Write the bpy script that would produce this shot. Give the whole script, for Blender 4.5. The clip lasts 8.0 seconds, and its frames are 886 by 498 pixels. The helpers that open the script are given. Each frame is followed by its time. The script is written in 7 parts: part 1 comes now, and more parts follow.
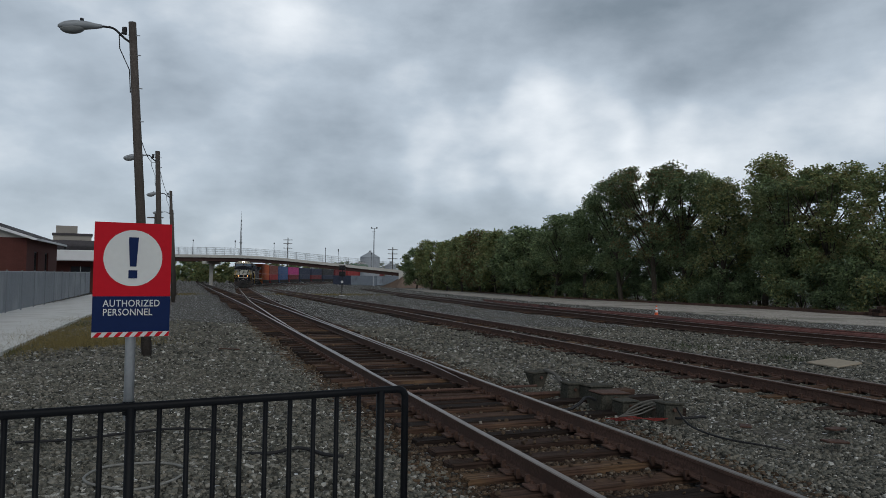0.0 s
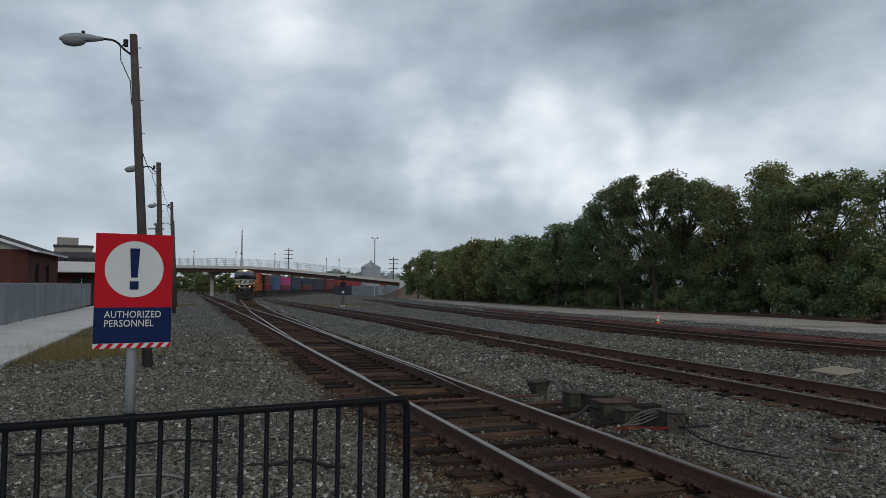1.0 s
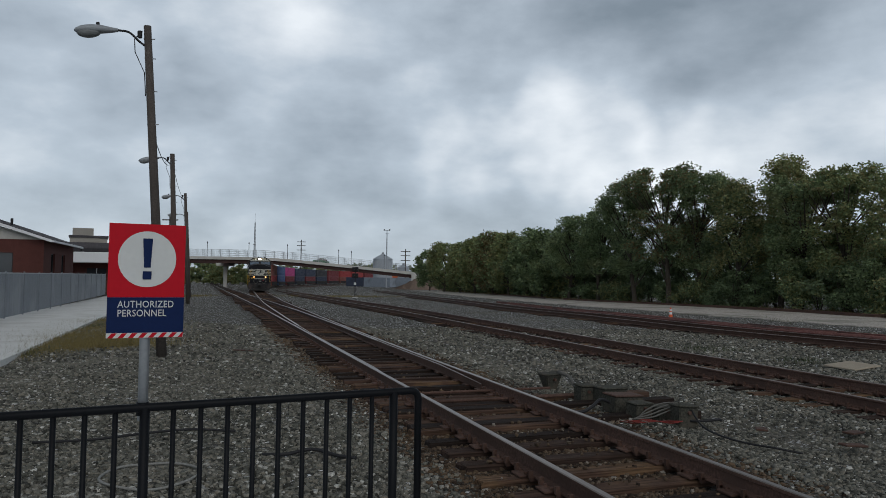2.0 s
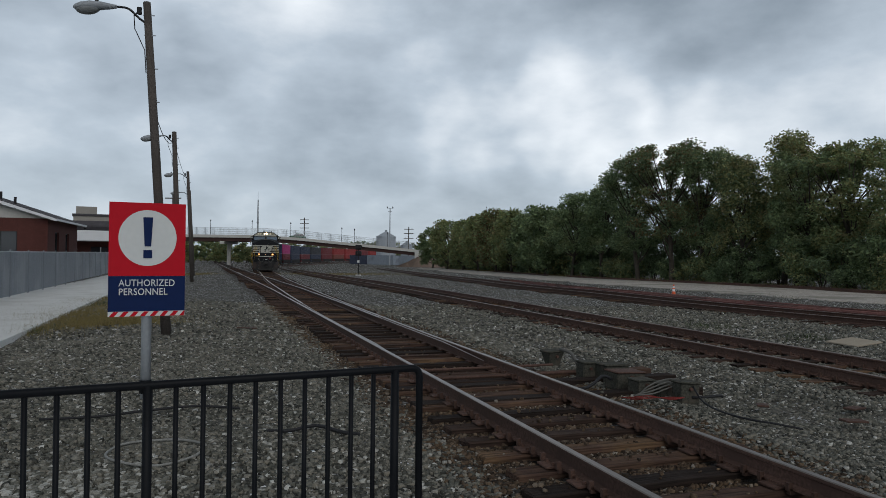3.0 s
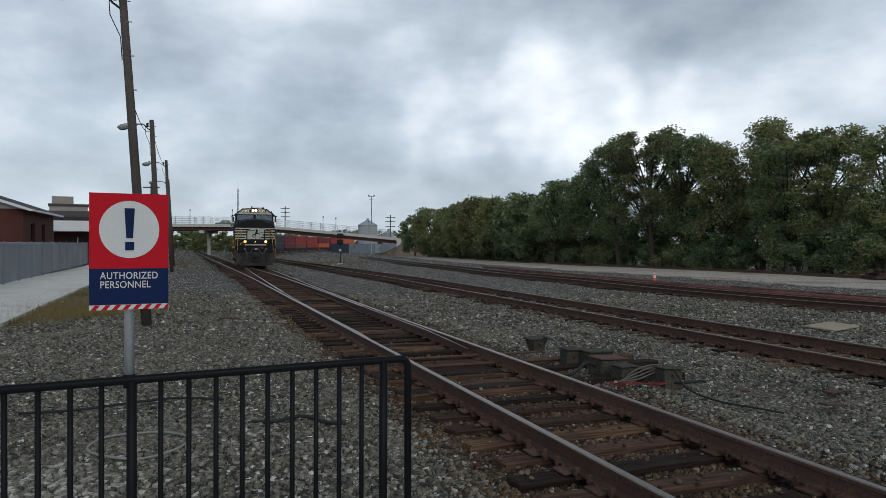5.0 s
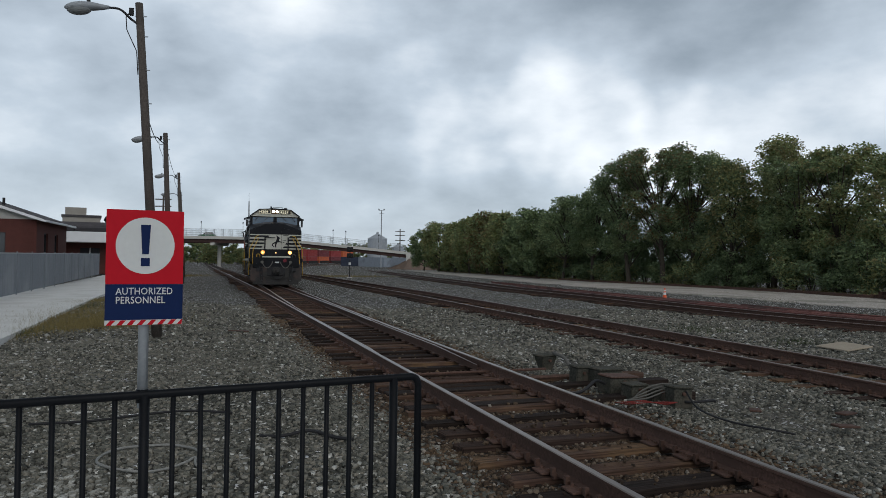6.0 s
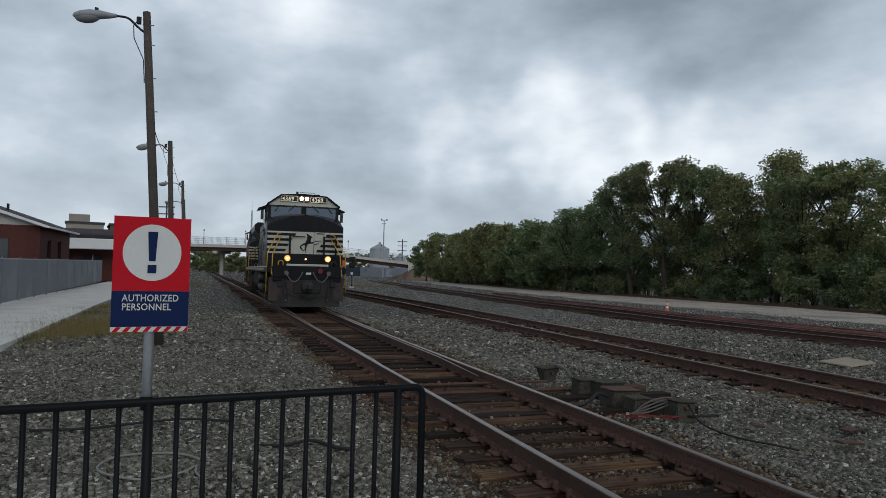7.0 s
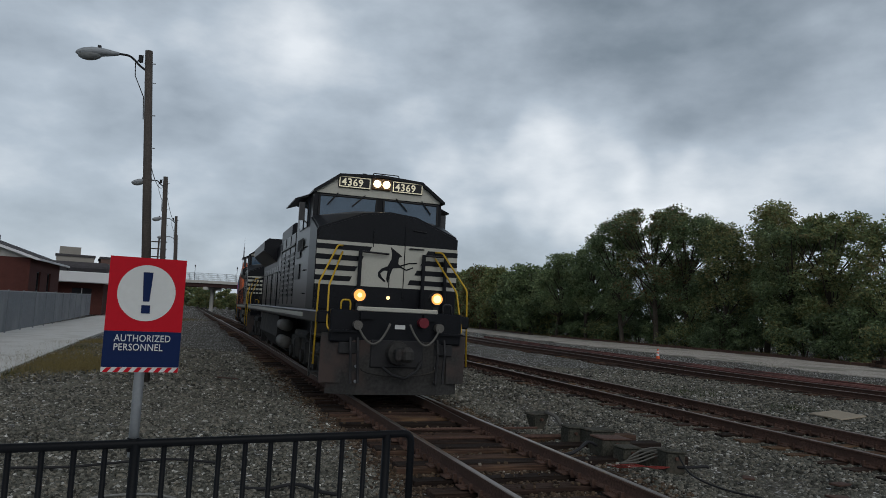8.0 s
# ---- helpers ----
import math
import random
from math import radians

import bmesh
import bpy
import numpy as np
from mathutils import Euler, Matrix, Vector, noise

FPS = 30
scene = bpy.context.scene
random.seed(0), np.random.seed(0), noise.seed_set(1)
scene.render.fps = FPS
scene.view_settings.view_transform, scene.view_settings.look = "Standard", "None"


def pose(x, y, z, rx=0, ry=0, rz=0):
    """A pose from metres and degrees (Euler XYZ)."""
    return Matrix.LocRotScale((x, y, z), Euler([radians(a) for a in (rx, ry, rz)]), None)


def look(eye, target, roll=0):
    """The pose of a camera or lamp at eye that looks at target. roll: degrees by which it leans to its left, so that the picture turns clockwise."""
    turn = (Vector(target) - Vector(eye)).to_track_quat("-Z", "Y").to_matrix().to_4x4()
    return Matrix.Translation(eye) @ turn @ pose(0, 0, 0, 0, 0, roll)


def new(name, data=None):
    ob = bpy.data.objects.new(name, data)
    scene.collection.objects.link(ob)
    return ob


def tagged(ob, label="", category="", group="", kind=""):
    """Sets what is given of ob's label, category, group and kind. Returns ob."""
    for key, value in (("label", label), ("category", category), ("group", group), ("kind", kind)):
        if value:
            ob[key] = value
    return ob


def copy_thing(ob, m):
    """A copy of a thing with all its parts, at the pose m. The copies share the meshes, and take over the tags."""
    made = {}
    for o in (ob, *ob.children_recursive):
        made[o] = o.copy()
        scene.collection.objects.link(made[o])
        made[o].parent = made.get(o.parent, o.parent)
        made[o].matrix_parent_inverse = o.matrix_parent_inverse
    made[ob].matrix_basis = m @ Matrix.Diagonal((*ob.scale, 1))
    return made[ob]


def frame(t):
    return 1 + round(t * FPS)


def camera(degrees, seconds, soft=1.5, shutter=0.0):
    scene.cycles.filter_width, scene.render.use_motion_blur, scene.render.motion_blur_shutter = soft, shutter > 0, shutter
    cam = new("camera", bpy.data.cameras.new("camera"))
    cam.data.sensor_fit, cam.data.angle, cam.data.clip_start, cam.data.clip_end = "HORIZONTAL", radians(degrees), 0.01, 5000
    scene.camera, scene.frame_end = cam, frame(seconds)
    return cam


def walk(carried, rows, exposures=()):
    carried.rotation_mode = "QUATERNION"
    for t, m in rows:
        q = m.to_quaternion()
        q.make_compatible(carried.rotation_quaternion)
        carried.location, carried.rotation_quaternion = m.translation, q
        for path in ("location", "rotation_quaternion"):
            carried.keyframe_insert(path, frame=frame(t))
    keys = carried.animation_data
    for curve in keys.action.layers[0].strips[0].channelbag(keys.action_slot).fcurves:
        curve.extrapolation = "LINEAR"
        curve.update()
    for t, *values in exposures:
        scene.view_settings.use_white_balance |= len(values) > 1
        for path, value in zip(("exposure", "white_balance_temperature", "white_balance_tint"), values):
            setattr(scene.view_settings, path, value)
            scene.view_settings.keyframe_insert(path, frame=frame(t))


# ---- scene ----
cam = camera(65.0, 8.0, soft=0.8)
PATH = [
    (0, pose(0.000, 0.000, 1.850, 92.300, -0.750, 0.000)),
    (0.3, pose(0.003, -0.002, 1.850, 92.595, -0.590, -0.145)),
    (0.5, pose(0.004, -0.002, 1.850, 92.838, -0.518, -0.040)),
    (0.8, pose(0.002, -0.002, 1.850, 92.800, -0.453, 0.063)),
    (1, pose(-0.001, -0.001, 1.849, 93.093, -0.439, 0.078)),
    (1.2, pose(-0.004, 0.002, 1.848, 92.570, -0.613, -0.446)),
    (1.5, pose(-0.006, 0.009, 1.847, 92.537, -0.938, -0.487)),
    (1.7, pose(-0.005, 0.011, 1.847, 92.493, -0.923, 0.174)),
    (2.8, pose(0.008, 0.015, 1.848, 91.519, -0.636, 1.607)),
    (3, pose(0.009, 0.017, 1.849, 90.586, -0.616, 1.319)),
    (3.2, pose(0.008, 0.023, 1.850, 89.998, -0.613, 0.871)),
    (3.5, pose(0.005, 0.030, 1.851, 90.226, -0.488, 0.465)),
    (3.7, pose(0.006, 0.026, 1.851, 90.078, -0.309, 0.250)),
    (4, pose(0.007, 0.019, 1.852, 90.189, -0.162, -0.003)),
    (4.2, pose(0.005, 0.021, 1.852, 89.776, -0.160, -0.366)),
    (5.3, pose(-0.026, 0.057, 1.860, 89.596, -0.309, 0.131)),
    (5.5, pose(-0.028, 0.059, 1.864, 89.947, -0.381, 0.598)),
    (5.8, pose(-0.028, 0.045, 1.872, 89.790, -0.607, 0.962)),
    (6, pose(-0.028, 0.031, 1.874, 90.782, -0.823, 0.598)),
    (6.2, pose(-0.029, 0.024, 1.872, 91.263, -1.031, 0.765)),
    (6.5, pose(-0.034, 0.022, 1.869, 91.235, -1.268, 0.629)),
    (7, pose(-0.045, 0.032, 1.872, 91.667, -1.484, 0.761)),
    (7.2, pose(-0.040, 0.012, 1.875, 92.794, -1.679, 0.745)),
    (7.5, pose(-0.031, -0.024, 1.882, 93.929, -2.136, 0.429)),
    (7.8, pose(-0.039, -0.015, 1.889, 94.882, -2.568, 0.192)),
    (8, pose(-0.049, -0.004, 1.893, 95.122, -2.837, 0.032)),
]
walk(cam, PATH, [(0.0, 0.0), (1.5, 0.0), (3.0, 0.05), (3.5, 0.14), (4.2, 0.22), (5.5, 0.24), (6.0, 0.2), (6.5, 0.08), (7.0, 0.09), (7.5, -0.02), (8.0, -0.08)])

# ---- light: an overcast sky and a weak, very soft sun ----
world = bpy.data.worlds.new("overcast_sky")
scene.world = world
world.use_nodes = True
wn, wl = world.node_tree.nodes, world.node_tree.links
wn.clear()


def wnode(kind, **values):
    n = wn.new(kind)
    for key, value in values.items():
        n.inputs[key].default_value = value
    return n


def wmath(op, a, b=None):
    n = wn.new("ShaderNodeMath")
    n.operation = op
    for i, v in enumerate((a, b)):
        if v is None:
            continue
        if isinstance(v, (int, float)):
            n.inputs[i].default_value = v
        else:
            wl.new(v, n.inputs[i])
    return n.outputs[0]


def wramp(fac, stops):
    n = wn.new("ShaderNodeValToRGB")
    while len(n.color_ramp.elements) < len(stops):
        n.color_ramp.elements.new(0.5)
    for e, (p, c) in zip(n.color_ramp.elements, stops):
        e.position, e.color = p, (*c, 1)
    wl.new(fac, n.inputs[0])
    return n.outputs[0]


sky = wn.new("ShaderNodeTexSky")
sky.sky_type, sky.sun_disc = "NISHITA", False
sky.sun_elevation, sky.sun_rotation = radians(38), radians(158)
coords = wn.new("ShaderNodeTexCoord")
split = wn.new("ShaderNodeSeparateXYZ")
wl.new(coords.outputs["Generated"], split.inputs[0])
flat = wn.new("ShaderNodeVectorMath")
flat.operation = "MULTIPLY"
flat.inputs[1].default_value = (1.0, 1.0, 2.0)
wl.new(coords.outputs["Generated"], flat.inputs[0])
shift = wn.new("ShaderNodeVectorMath")
shift.operation = "ADD"
shift.inputs[1].default_value = (7.4, 2.6, 0.0)
wl.new(flat.outputs[0], shift.inputs[0])
big = wnode("ShaderNodeTexNoise", Scale=2.6, Detail=4.0, Roughness=0.42, Distortion=0.0)
wl.new(shift.outputs[0], big.inputs["Vector"])
fine = wnode("ShaderNodeTexNoise", Scale=8.0, Detail=6.0, Roughness=0.52, Distortion=0.0)
wl.new(shift.outputs[0], fine.inputs["Vector"])
cover = wmath("ADD", wmath("ADD", wmath("MULTIPLY", big.outputs["Fac"], 0.32), wmath("MULTIPLY", fine.outputs["Fac"], 0.26)), 0.213)
# banks of cloud: where they are thin (+) and thick (-): bearing and height in degrees, half width, amount
wander = wn.new("ShaderNodeVectorMath")
wander.operation = "SCALE"
wander.inputs["Scale"].default_value = 0.025
centred = wn.new("ShaderNodeVectorMath")
centred.operation = "SUBTRACT"
centred.inputs[1].default_value = (0.5, 0.5, 0.5)
rough = wnode("ShaderNodeTexNoise", Scale=5.0, Detail=3.0, Roughness=0.4)
wl.new(coords.outputs["Generated"], rough.inputs["Vector"])
wl.new(rough.outputs["Color"], centred.inputs[0])
wl.new(centred.outputs[0], wander.inputs[0])
bearing = wn.new("ShaderNodeVectorMath")
bearing.operation = "ADD"
wl.new(coords.outputs["Generated"], bearing.inputs[0])
wl.new(wander.outputs[0], bearing.inputs[1])
banks = cover
for az, el, half, amount in ((0.3, 12.4, 7.0, 0.105), (4.2, 14.0, 6.0, 0.05), (9.0, 13.2, 6.5, 0.085), (13.5, 12.6, 6.5, 0.075), (22.4, 9.4, 7.0, 0.105), (31.0, 12.5, 9.0, 0.085),
                             (-19.4, 18.0, 11.0, 0.07), (-29.5, 12.0, 8.0, 0.03), (-4.5, 10.4, 7.0, 0.045), (-14.0, 5.0, 10.0, 0.02), (6.5, 4.6, 7.0, 0.03), (-30.0, 5.0, 9.0, 0.03), (17.0, 8.5, 6.0, 0.03), (-9.0, 17.0, 11.0, 0.035),
                             (18.0, 18.5, 12.0, -0.045), (25.5, 19.5, 12.0, -0.05), (6.0, 21.0, 11.0, 0.0), (-7.5, 7.4, 8.0, -0.035), (2.5, 8.2, 5.0, -0.035), (8.0, 8.6, 4.5, -0.02), (-23.5, 9.8, 8.0, -0.02),
                             (-29.0, 17.5, 9.0, -0.035), (20.0, 30.0, 18.0, -0.05)):
    lobe = wn.new("ShaderNodeVectorMath")
    lobe.operation = "DOT_PRODUCT"
    a, e = radians(az), radians(el)
    lobe.inputs[1].default_value = (math.sin(a) * math.cos(e), math.cos(a) * math.cos(e), math.sin(e))
    wl.new(bearing.outputs[0], lobe.inputs[0])
    fall = wn.new("ShaderNodeMapRange")
    fall.interpolation_type = "SMOOTHSTEP"
    fall.inputs["From Min"].default_value, fall.inputs["From Max"].default_value = math.cos(radians(half)), 1.0
    fall.inputs["To Max"].default_value = amount
    wl.new(lobe.outputs["Value"], fall.inputs["Value"])
    banks = wmath("ADD", banks, fall.outputs[0])
overhead = wn.new("ShaderNodeMapRange")
overhead.interpolation_type = "SMOOTHSTEP"
overhead.inputs["From Min"].default_value, overhead.inputs["From Max"].default_value = 0.36, 0.80
overhead.inputs["To Min"].default_value, overhead.inputs["To Max"].default_value = 1.0, 0.30
wl.new(split.outputs["Z"], overhead.inputs["Value"])
clouds_raw = wramp(banks,
                   [(0.36, (0.215, 0.265, 0.315)), (0.45, (0.335, 0.395, 0.46)), (0.54, (0.49, 0.565, 0.645)), (0.68, (0.87, 0.92, 0.97))])
dim = wn.new("ShaderNodeVectorMath")
dim.operation = "SCALE"
wl.new(clouds_raw, dim.inputs[0])
wl.new(overhead.outputs[0], dim.inputs["Scale"])
clouds = dim.outputs[0]
mixed = wn.new("ShaderNodeMix")
mixed.data_type = "RGBA"
mixed.inputs["Factor"].default_value = 0.93
thin = wn.new("ShaderNodeVectorMath")
thin.operation = "SCALE"
thin.inputs["Scale"].default_value = 0.10
wl.new(sky.outputs[0], thin.inputs[0])
wl.new(thin.outputs[0], mixed.inputs["A"])
wl.new(clouds, mixed.inputs["B"])
back = wn.new("ShaderNodeBackground")
back.inputs["Strength"].default_value = 1.0
wl.new(mixed.outputs["Result"], back.inputs["Color"])
wout = wn.new("ShaderNodeOutputWorld")
wl.new(back.outputs[0], wout.inputs[0])

sun = new("sun", bpy.data.lights.new("sun", "SUN"))
sun.data.energy, sun.data.angle, sun.data.color = 0.9, radians(50), (1.0, 0.97, 0.93)
sun.matrix_world = look((0, 0, 60), (-0.35, 0.85, 60 - 0.72))


# ---- materials ----
def material(name, colour, rough=0.8, metal=0.0, vary=0.25, scale=6.0, fine_scale=60.0, bump=0.2, bump_size=0.01,
             second=None, second_at=0.55, island=0.0, each=0.0, spec=0.22, glow=0.0):
    """A node material: base colour varied by a coarse and a fine noise, a second colour in stains, relief."""
    m = bpy.data.materials.new(name)
    m.use_nodes = True
    nodes, links = m.node_tree.nodes, m.node_tree.links
    bsdf = nodes["Principled BSDF"]
    bsdf.inputs["Roughness"].default_value = rough
    bsdf.inputs["Metallic"].default_value = metal
    bsdf.inputs["Specular IOR Level"].default_value = spec
    tc = nodes.new("ShaderNodeTexCoord")
    coarse = nodes.new("ShaderNodeTexNoise")
    coarse.inputs["Scale"].default_value, coarse.inputs["Detail"].default_value = scale, 5
    fine = nodes.new("ShaderNodeTexNoise")
    fine.inputs["Scale"].default_value, fine.inputs["Detail"].default_value = fine_scale, 4
    for n in (coarse, fine):
        links.new(tc.outputs["Object"], n.inputs["Vector"])

    def mix(fac, a, b, kind="MIX"):
        n = nodes.new("ShaderNodeMix")
        n.data_type, n.blend_type = "RGBA", kind
        for sock, v in ((n.inputs["Factor"], fac), (n.inputs["A"], a), (n.inputs["B"], b)):
            if isinstance(v, bpy.types.NodeSocket):
                links.new(v, sock)
            elif isinstance(v, tuple):
                sock.default_value = (*v, 1)
            else:
                sock.default_value = v
        return n.outputs["Result"]

    def spread(sock, lo, hi):
        n = nodes.new("ShaderNodeMapRange")
        n.inputs["From Min"].default_value, n.inputs["From Max"].default_value = lo, hi
        links.new(sock, n.inputs["Value"])
        return n.outputs["Result"]

    dark = tuple(c * (1 - vary) for c in colour)
    light = tuple(min(1, c * (1 + vary)) for c in colour)
    col = mix(spread(fine.outputs["Fac"], 0.3, 0.7), dark, light)
    if second:
        col = mix(spread(coarse.outputs["Fac"], second_at - 0.07, second_at + 0.07), col, second)
    else:
        col = mix(spread(coarse.outputs["Fac"], 0.3, 0.7), col, tuple(c * (1 - vary * 0.7) for c in colour))
    for amount, kind, out in ((island, "ShaderNodeNewGeometry", "Random Per Island"), (each, "ShaderNodeObjectInfo", "Random")):
        if amount:
            src = nodes.new(kind)
            r = nodes.new("ShaderNodeMapRange")
            r.inputs["To Min"].default_value, r.inputs["To Max"].default_value = 1 - amount, 1 + amount
            links.new(src.outputs[out], r.inputs["Value"])
            g = nodes.new("ShaderNodeCombineColor")
            for i in range(3):
                links.new(r.outputs["Result"], g.inputs[i])
            col = mix(1.0, col, g.outputs[0], "MULTIPLY")
    links.new(col, bsdf.inputs["Base Color"])
    if bump:
        b = nodes.new("ShaderNodeBump")
        b.inputs["Strength"].default_value, b.inputs["Distance"].default_value = bump, bump_size
        links.new(fine.outputs["Fac"], b.inputs["Height"])
        links.new(b.outputs["Normal"], bsdf.inputs["Normal"])
    if glow:
        bsdf.inputs["Emission Color"].default_value = (*colour, 1)
        bsdf.inputs["Emission Strength"].default_value = glow
    return m


def stone_material(name, steps, tint):
    """Crushed stone: each stone of its own grey, a few pale ones, dusted in broad patches."""
    m = bpy.data.materials.new(name)
    m.use_nodes = True
    nodes, links = m.node_tree.nodes, m.node_tree.links
    bsdf = nodes["Principled BSDF"]
    bsdf.inputs["Roughness"].default_value = 0.92
    bsdf.inputs["Specular IOR Level"].default_value = 0.2
    geo, tc = nodes.new("ShaderNodeNewGeometry"), nodes.new("ShaderNodeTexCoord")
    kinds = nodes.new("ShaderNodeValToRGB")
    for at, _ in steps[1:-1]:
        kinds.color_ramp.elements.new(at)
    for e, (at, c) in zip(kinds.color_ramp.elements, steps):
        e.position, e.color = at, (*c, 1)
    links.new(geo.outputs["Random Per Island"], kinds.inputs[0])
    grain, patch = nodes.new("ShaderNodeTexNoise"), nodes.new("ShaderNodeTexNoise")
    grain.inputs["Scale"].default_value, grain.inputs["Detail"].default_value = 70.0, 4
    patch.inputs["Scale"].default_value, patch.inputs["Detail"].default_value = 0.55, 5
    for nd in (grain, patch):
        links.new(tc.outputs["Object"], nd.inputs["Vector"])
    speck, area = nodes.new("ShaderNodeMapRange"), nodes.new("ShaderNodeMapRange")
    speck.inputs["From Min"].default_value, speck.inputs["From Max"].default_value = 0.3, 0.7
    speck.inputs["To Min"].default_value, speck.inputs["To Max"].default_value = 0.72, 1.25
    links.new(grain.outputs["Fac"], speck.inputs["Value"])
    area.inputs["From Min"].default_value, area.inputs["From Max"].default_value = 0.5, 0.66
    area.inputs["To Max"].default_value = 0.45
    links.new(patch.outputs["Fac"], area.inputs["Value"])
    dusty = nodes.new("ShaderNodeMix")
    dusty.data_type = "RGBA"
    dusty.inputs["B"].default_value = (*tint, 1)
    links.new(area.outputs[0], dusty.inputs["Factor"])
    links.new(kinds.outputs[0], dusty.inputs["A"])
    col = nodes.new("ShaderNodeVectorMath")
    col.operation = "SCALE"
    links.new(dusty.outputs["Result"], col.inputs[0])
    links.new(speck.outputs[0], col.inputs["Scale"])
    links.new(col.outputs[0], bsdf.inputs["Base Color"])
    bump = nodes.new("ShaderNodeBump")
    bump.inputs["Strength"].default_value, bump.inputs["Distance"].default_value = 0.4, 0.008
    links.new(grain.outputs["Fac"], bump.inputs["Height"])
    links.new(bump.outputs[0], bsdf.inputs["Normal"])
    return m


M_STONE = stone_material("ballast_stone", [(0.0, (0.030, 0.030, 0.026)), (0.3, (0.100, 0.100, 0.084)), (0.62, (0.158, 0.154, 0.130)), (0.84, (0.21, 0.192, 0.155)), (0.95, (0.29, 0.285, 0.255)), (1.0, (0.58, 0.57, 0.53))], (0.195, 0.185, 0.155))


def tie_material():
    """Creosoted timber: grain along the tie, each tie from black-brown to worn orange-brown, with splits."""
    m = bpy.data.materials.new("weathered_tie")
    m.use_nodes = True
    nodes, links = m.node_tree.nodes, m.node_tree.links
    bsdf = nodes["Principled BSDF"]
    bsdf.inputs["Roughness"].default_value = 0.9
    bsdf.inputs["Specular IOR Level"].default_value = 0.15
    tc = nodes.new("ShaderNodeTexCoord")
    info = nodes.new("ShaderNodeObjectInfo")
    shift = nodes.new("ShaderNodeVectorMath")
    shift.operation = "MULTIPLY_ADD"
    shift.inputs[1].default_value = (40.0, 40.0, 40.0)
    links.new(info.outputs["Random"], shift.inputs[0])
    links.new(tc.outputs["Object"], shift.inputs[2])
    stretch = nodes.new("ShaderNodeMapping")
    stretch.inputs["Scale"].default_value = (1.6, 42.0, 42.0)
    links.new(shift.outputs[0], stretch.inputs["Vector"])
    grain = nodes.new("ShaderNodeTexNoise")
    grain.inputs["Scale"].default_value, grain.inputs["Detail"].default_value = 1.0, 6
    links.new(stretch.outputs[0], grain.inputs["Vector"])
    worn = nodes.new("ShaderNodeTexNoise")
    worn.inputs["Scale"].default_value, worn.inputs["Detail"].default_value = 2.6, 5
    links.new(shift.outputs[0], worn.inputs["Vector"])
    kinds = nodes.new("ShaderNodeValToRGB")
    steps = [(0.0, (0.024, 0.017, 0.014)), (0.38, (0.043, 0.028, 0.022)), (0.66, (0.068, 0.041, 0.031)), (0.86, (0.094, 0.057, 0.039)), (1.0, (0.130, 0.080, 0.046))]
    for at, _ in steps[1:-1]:
        kinds.color_ramp.elements.new(at)
    for e, (at, c) in zip(kinds.color_ramp.elements, steps):
        e.position, e.color = at, (*c, 1)
    pick = nodes.new("ShaderNodeMath")
    pick.operation = "MULTIPLY_ADD"
    pick.inputs[1].default_value = 0.9
    links.new(worn.outputs["Fac"], pick.inputs[0])
    lower = nodes.new("ShaderNodeMath")
    lower.operation = "MULTIPLY_ADD"
    lower.inputs[1].default_value, lower.inputs[2].default_value = 1.15, -0.60
    links.new(info.outputs["Random"], lower.inputs[0])
    links.new(lower.outputs[0], pick.inputs[2])
    links.new(pick.outputs[0], kinds.inputs[0])
    streak = nodes.new("ShaderNodeMapRange")
    streak.inputs["From Min"].default_value, streak.inputs["From Max"].default_value = 0.32, 0.62
    streak.inputs["To Min"].default_value, streak.inputs["To Max"].default_value = 0.42, 1.3
    links.new(grain.outputs["Fac"], streak.inputs["Value"])
    col = nodes.new("ShaderNodeVectorMath")
    col.operation = "SCALE"
    links.new(kinds.outputs[0], col.inputs[0])
    links.new(streak.outputs[0], col.inputs["Scale"])
    links.new(col.outputs[0], bsdf.inputs["Base Color"])
    bump = nodes.new("ShaderNodeBump")
    bump.inputs["Strength"].default_value, bump.inputs["Distance"].default_value = 0.9, 0.015
    links.new(grain.outputs["Fac"], bump.inputs["Height"])
    links.new(bump.outputs[0], bsdf.inputs["Normal"])
    return m


M_TIE = tie_material()
M_BEDSTONE = stone_material("rust_dusted_stone", [(0.0, (0.022, 0.016, 0.012)), (0.45, (0.075, 0.052, 0.036)), (0.8, (0.125, 0.088, 0.058)), (0.95, (0.17, 0.14, 0.11)), (1.0, (0.33, 0.30, 0.26))], (0.165, 0.105, 0.055))
M_RUST = material("rusty_steel", (0.098, 0.057, 0.044), 0.75, metal=0.1, vary=0.35, scale=2, fine_scale=35, bump=0.3, second=(0.080, 0.048, 0.038), each=0.2)
M_OLDRAIL = material("old_red_rail", (0.185, 0.082, 0.070), 0.8, vary=0.35, scale=0.6, fine_scale=12, bump=0.2, second=(0.085, 0.050, 0.045))
M_RAILTOP = material("polished_railhead", (0.225, 0.188, 0.162), 0.36, metal=0.8, vary=0.1, bump=0)
M_RAILDULL = material("dull_railhead", (0.24, 0.19, 0.17), 0.5, metal=0.5, vary=0.2, bump=0.05)
M_BLACKPAINT = material("black_fence_paint", (0.006, 0.007, 0.009), 0.5, spec=0.12, vary=0.3, scale=8, fine_scale=120, bump=0.15, bump_size=0.002)
M_GALV = material("galvanised_steel", (0.34, 0.36, 0.38), 0.5, metal=0.5, vary=0.12, scale=9, fine_scale=60, bump=0.1)
M_SIGNRED = material("sign_red", (0.44, 0.010, 0.020), 0.5, spec=0.08, vary=0.06, scale=6, bump=0.03)
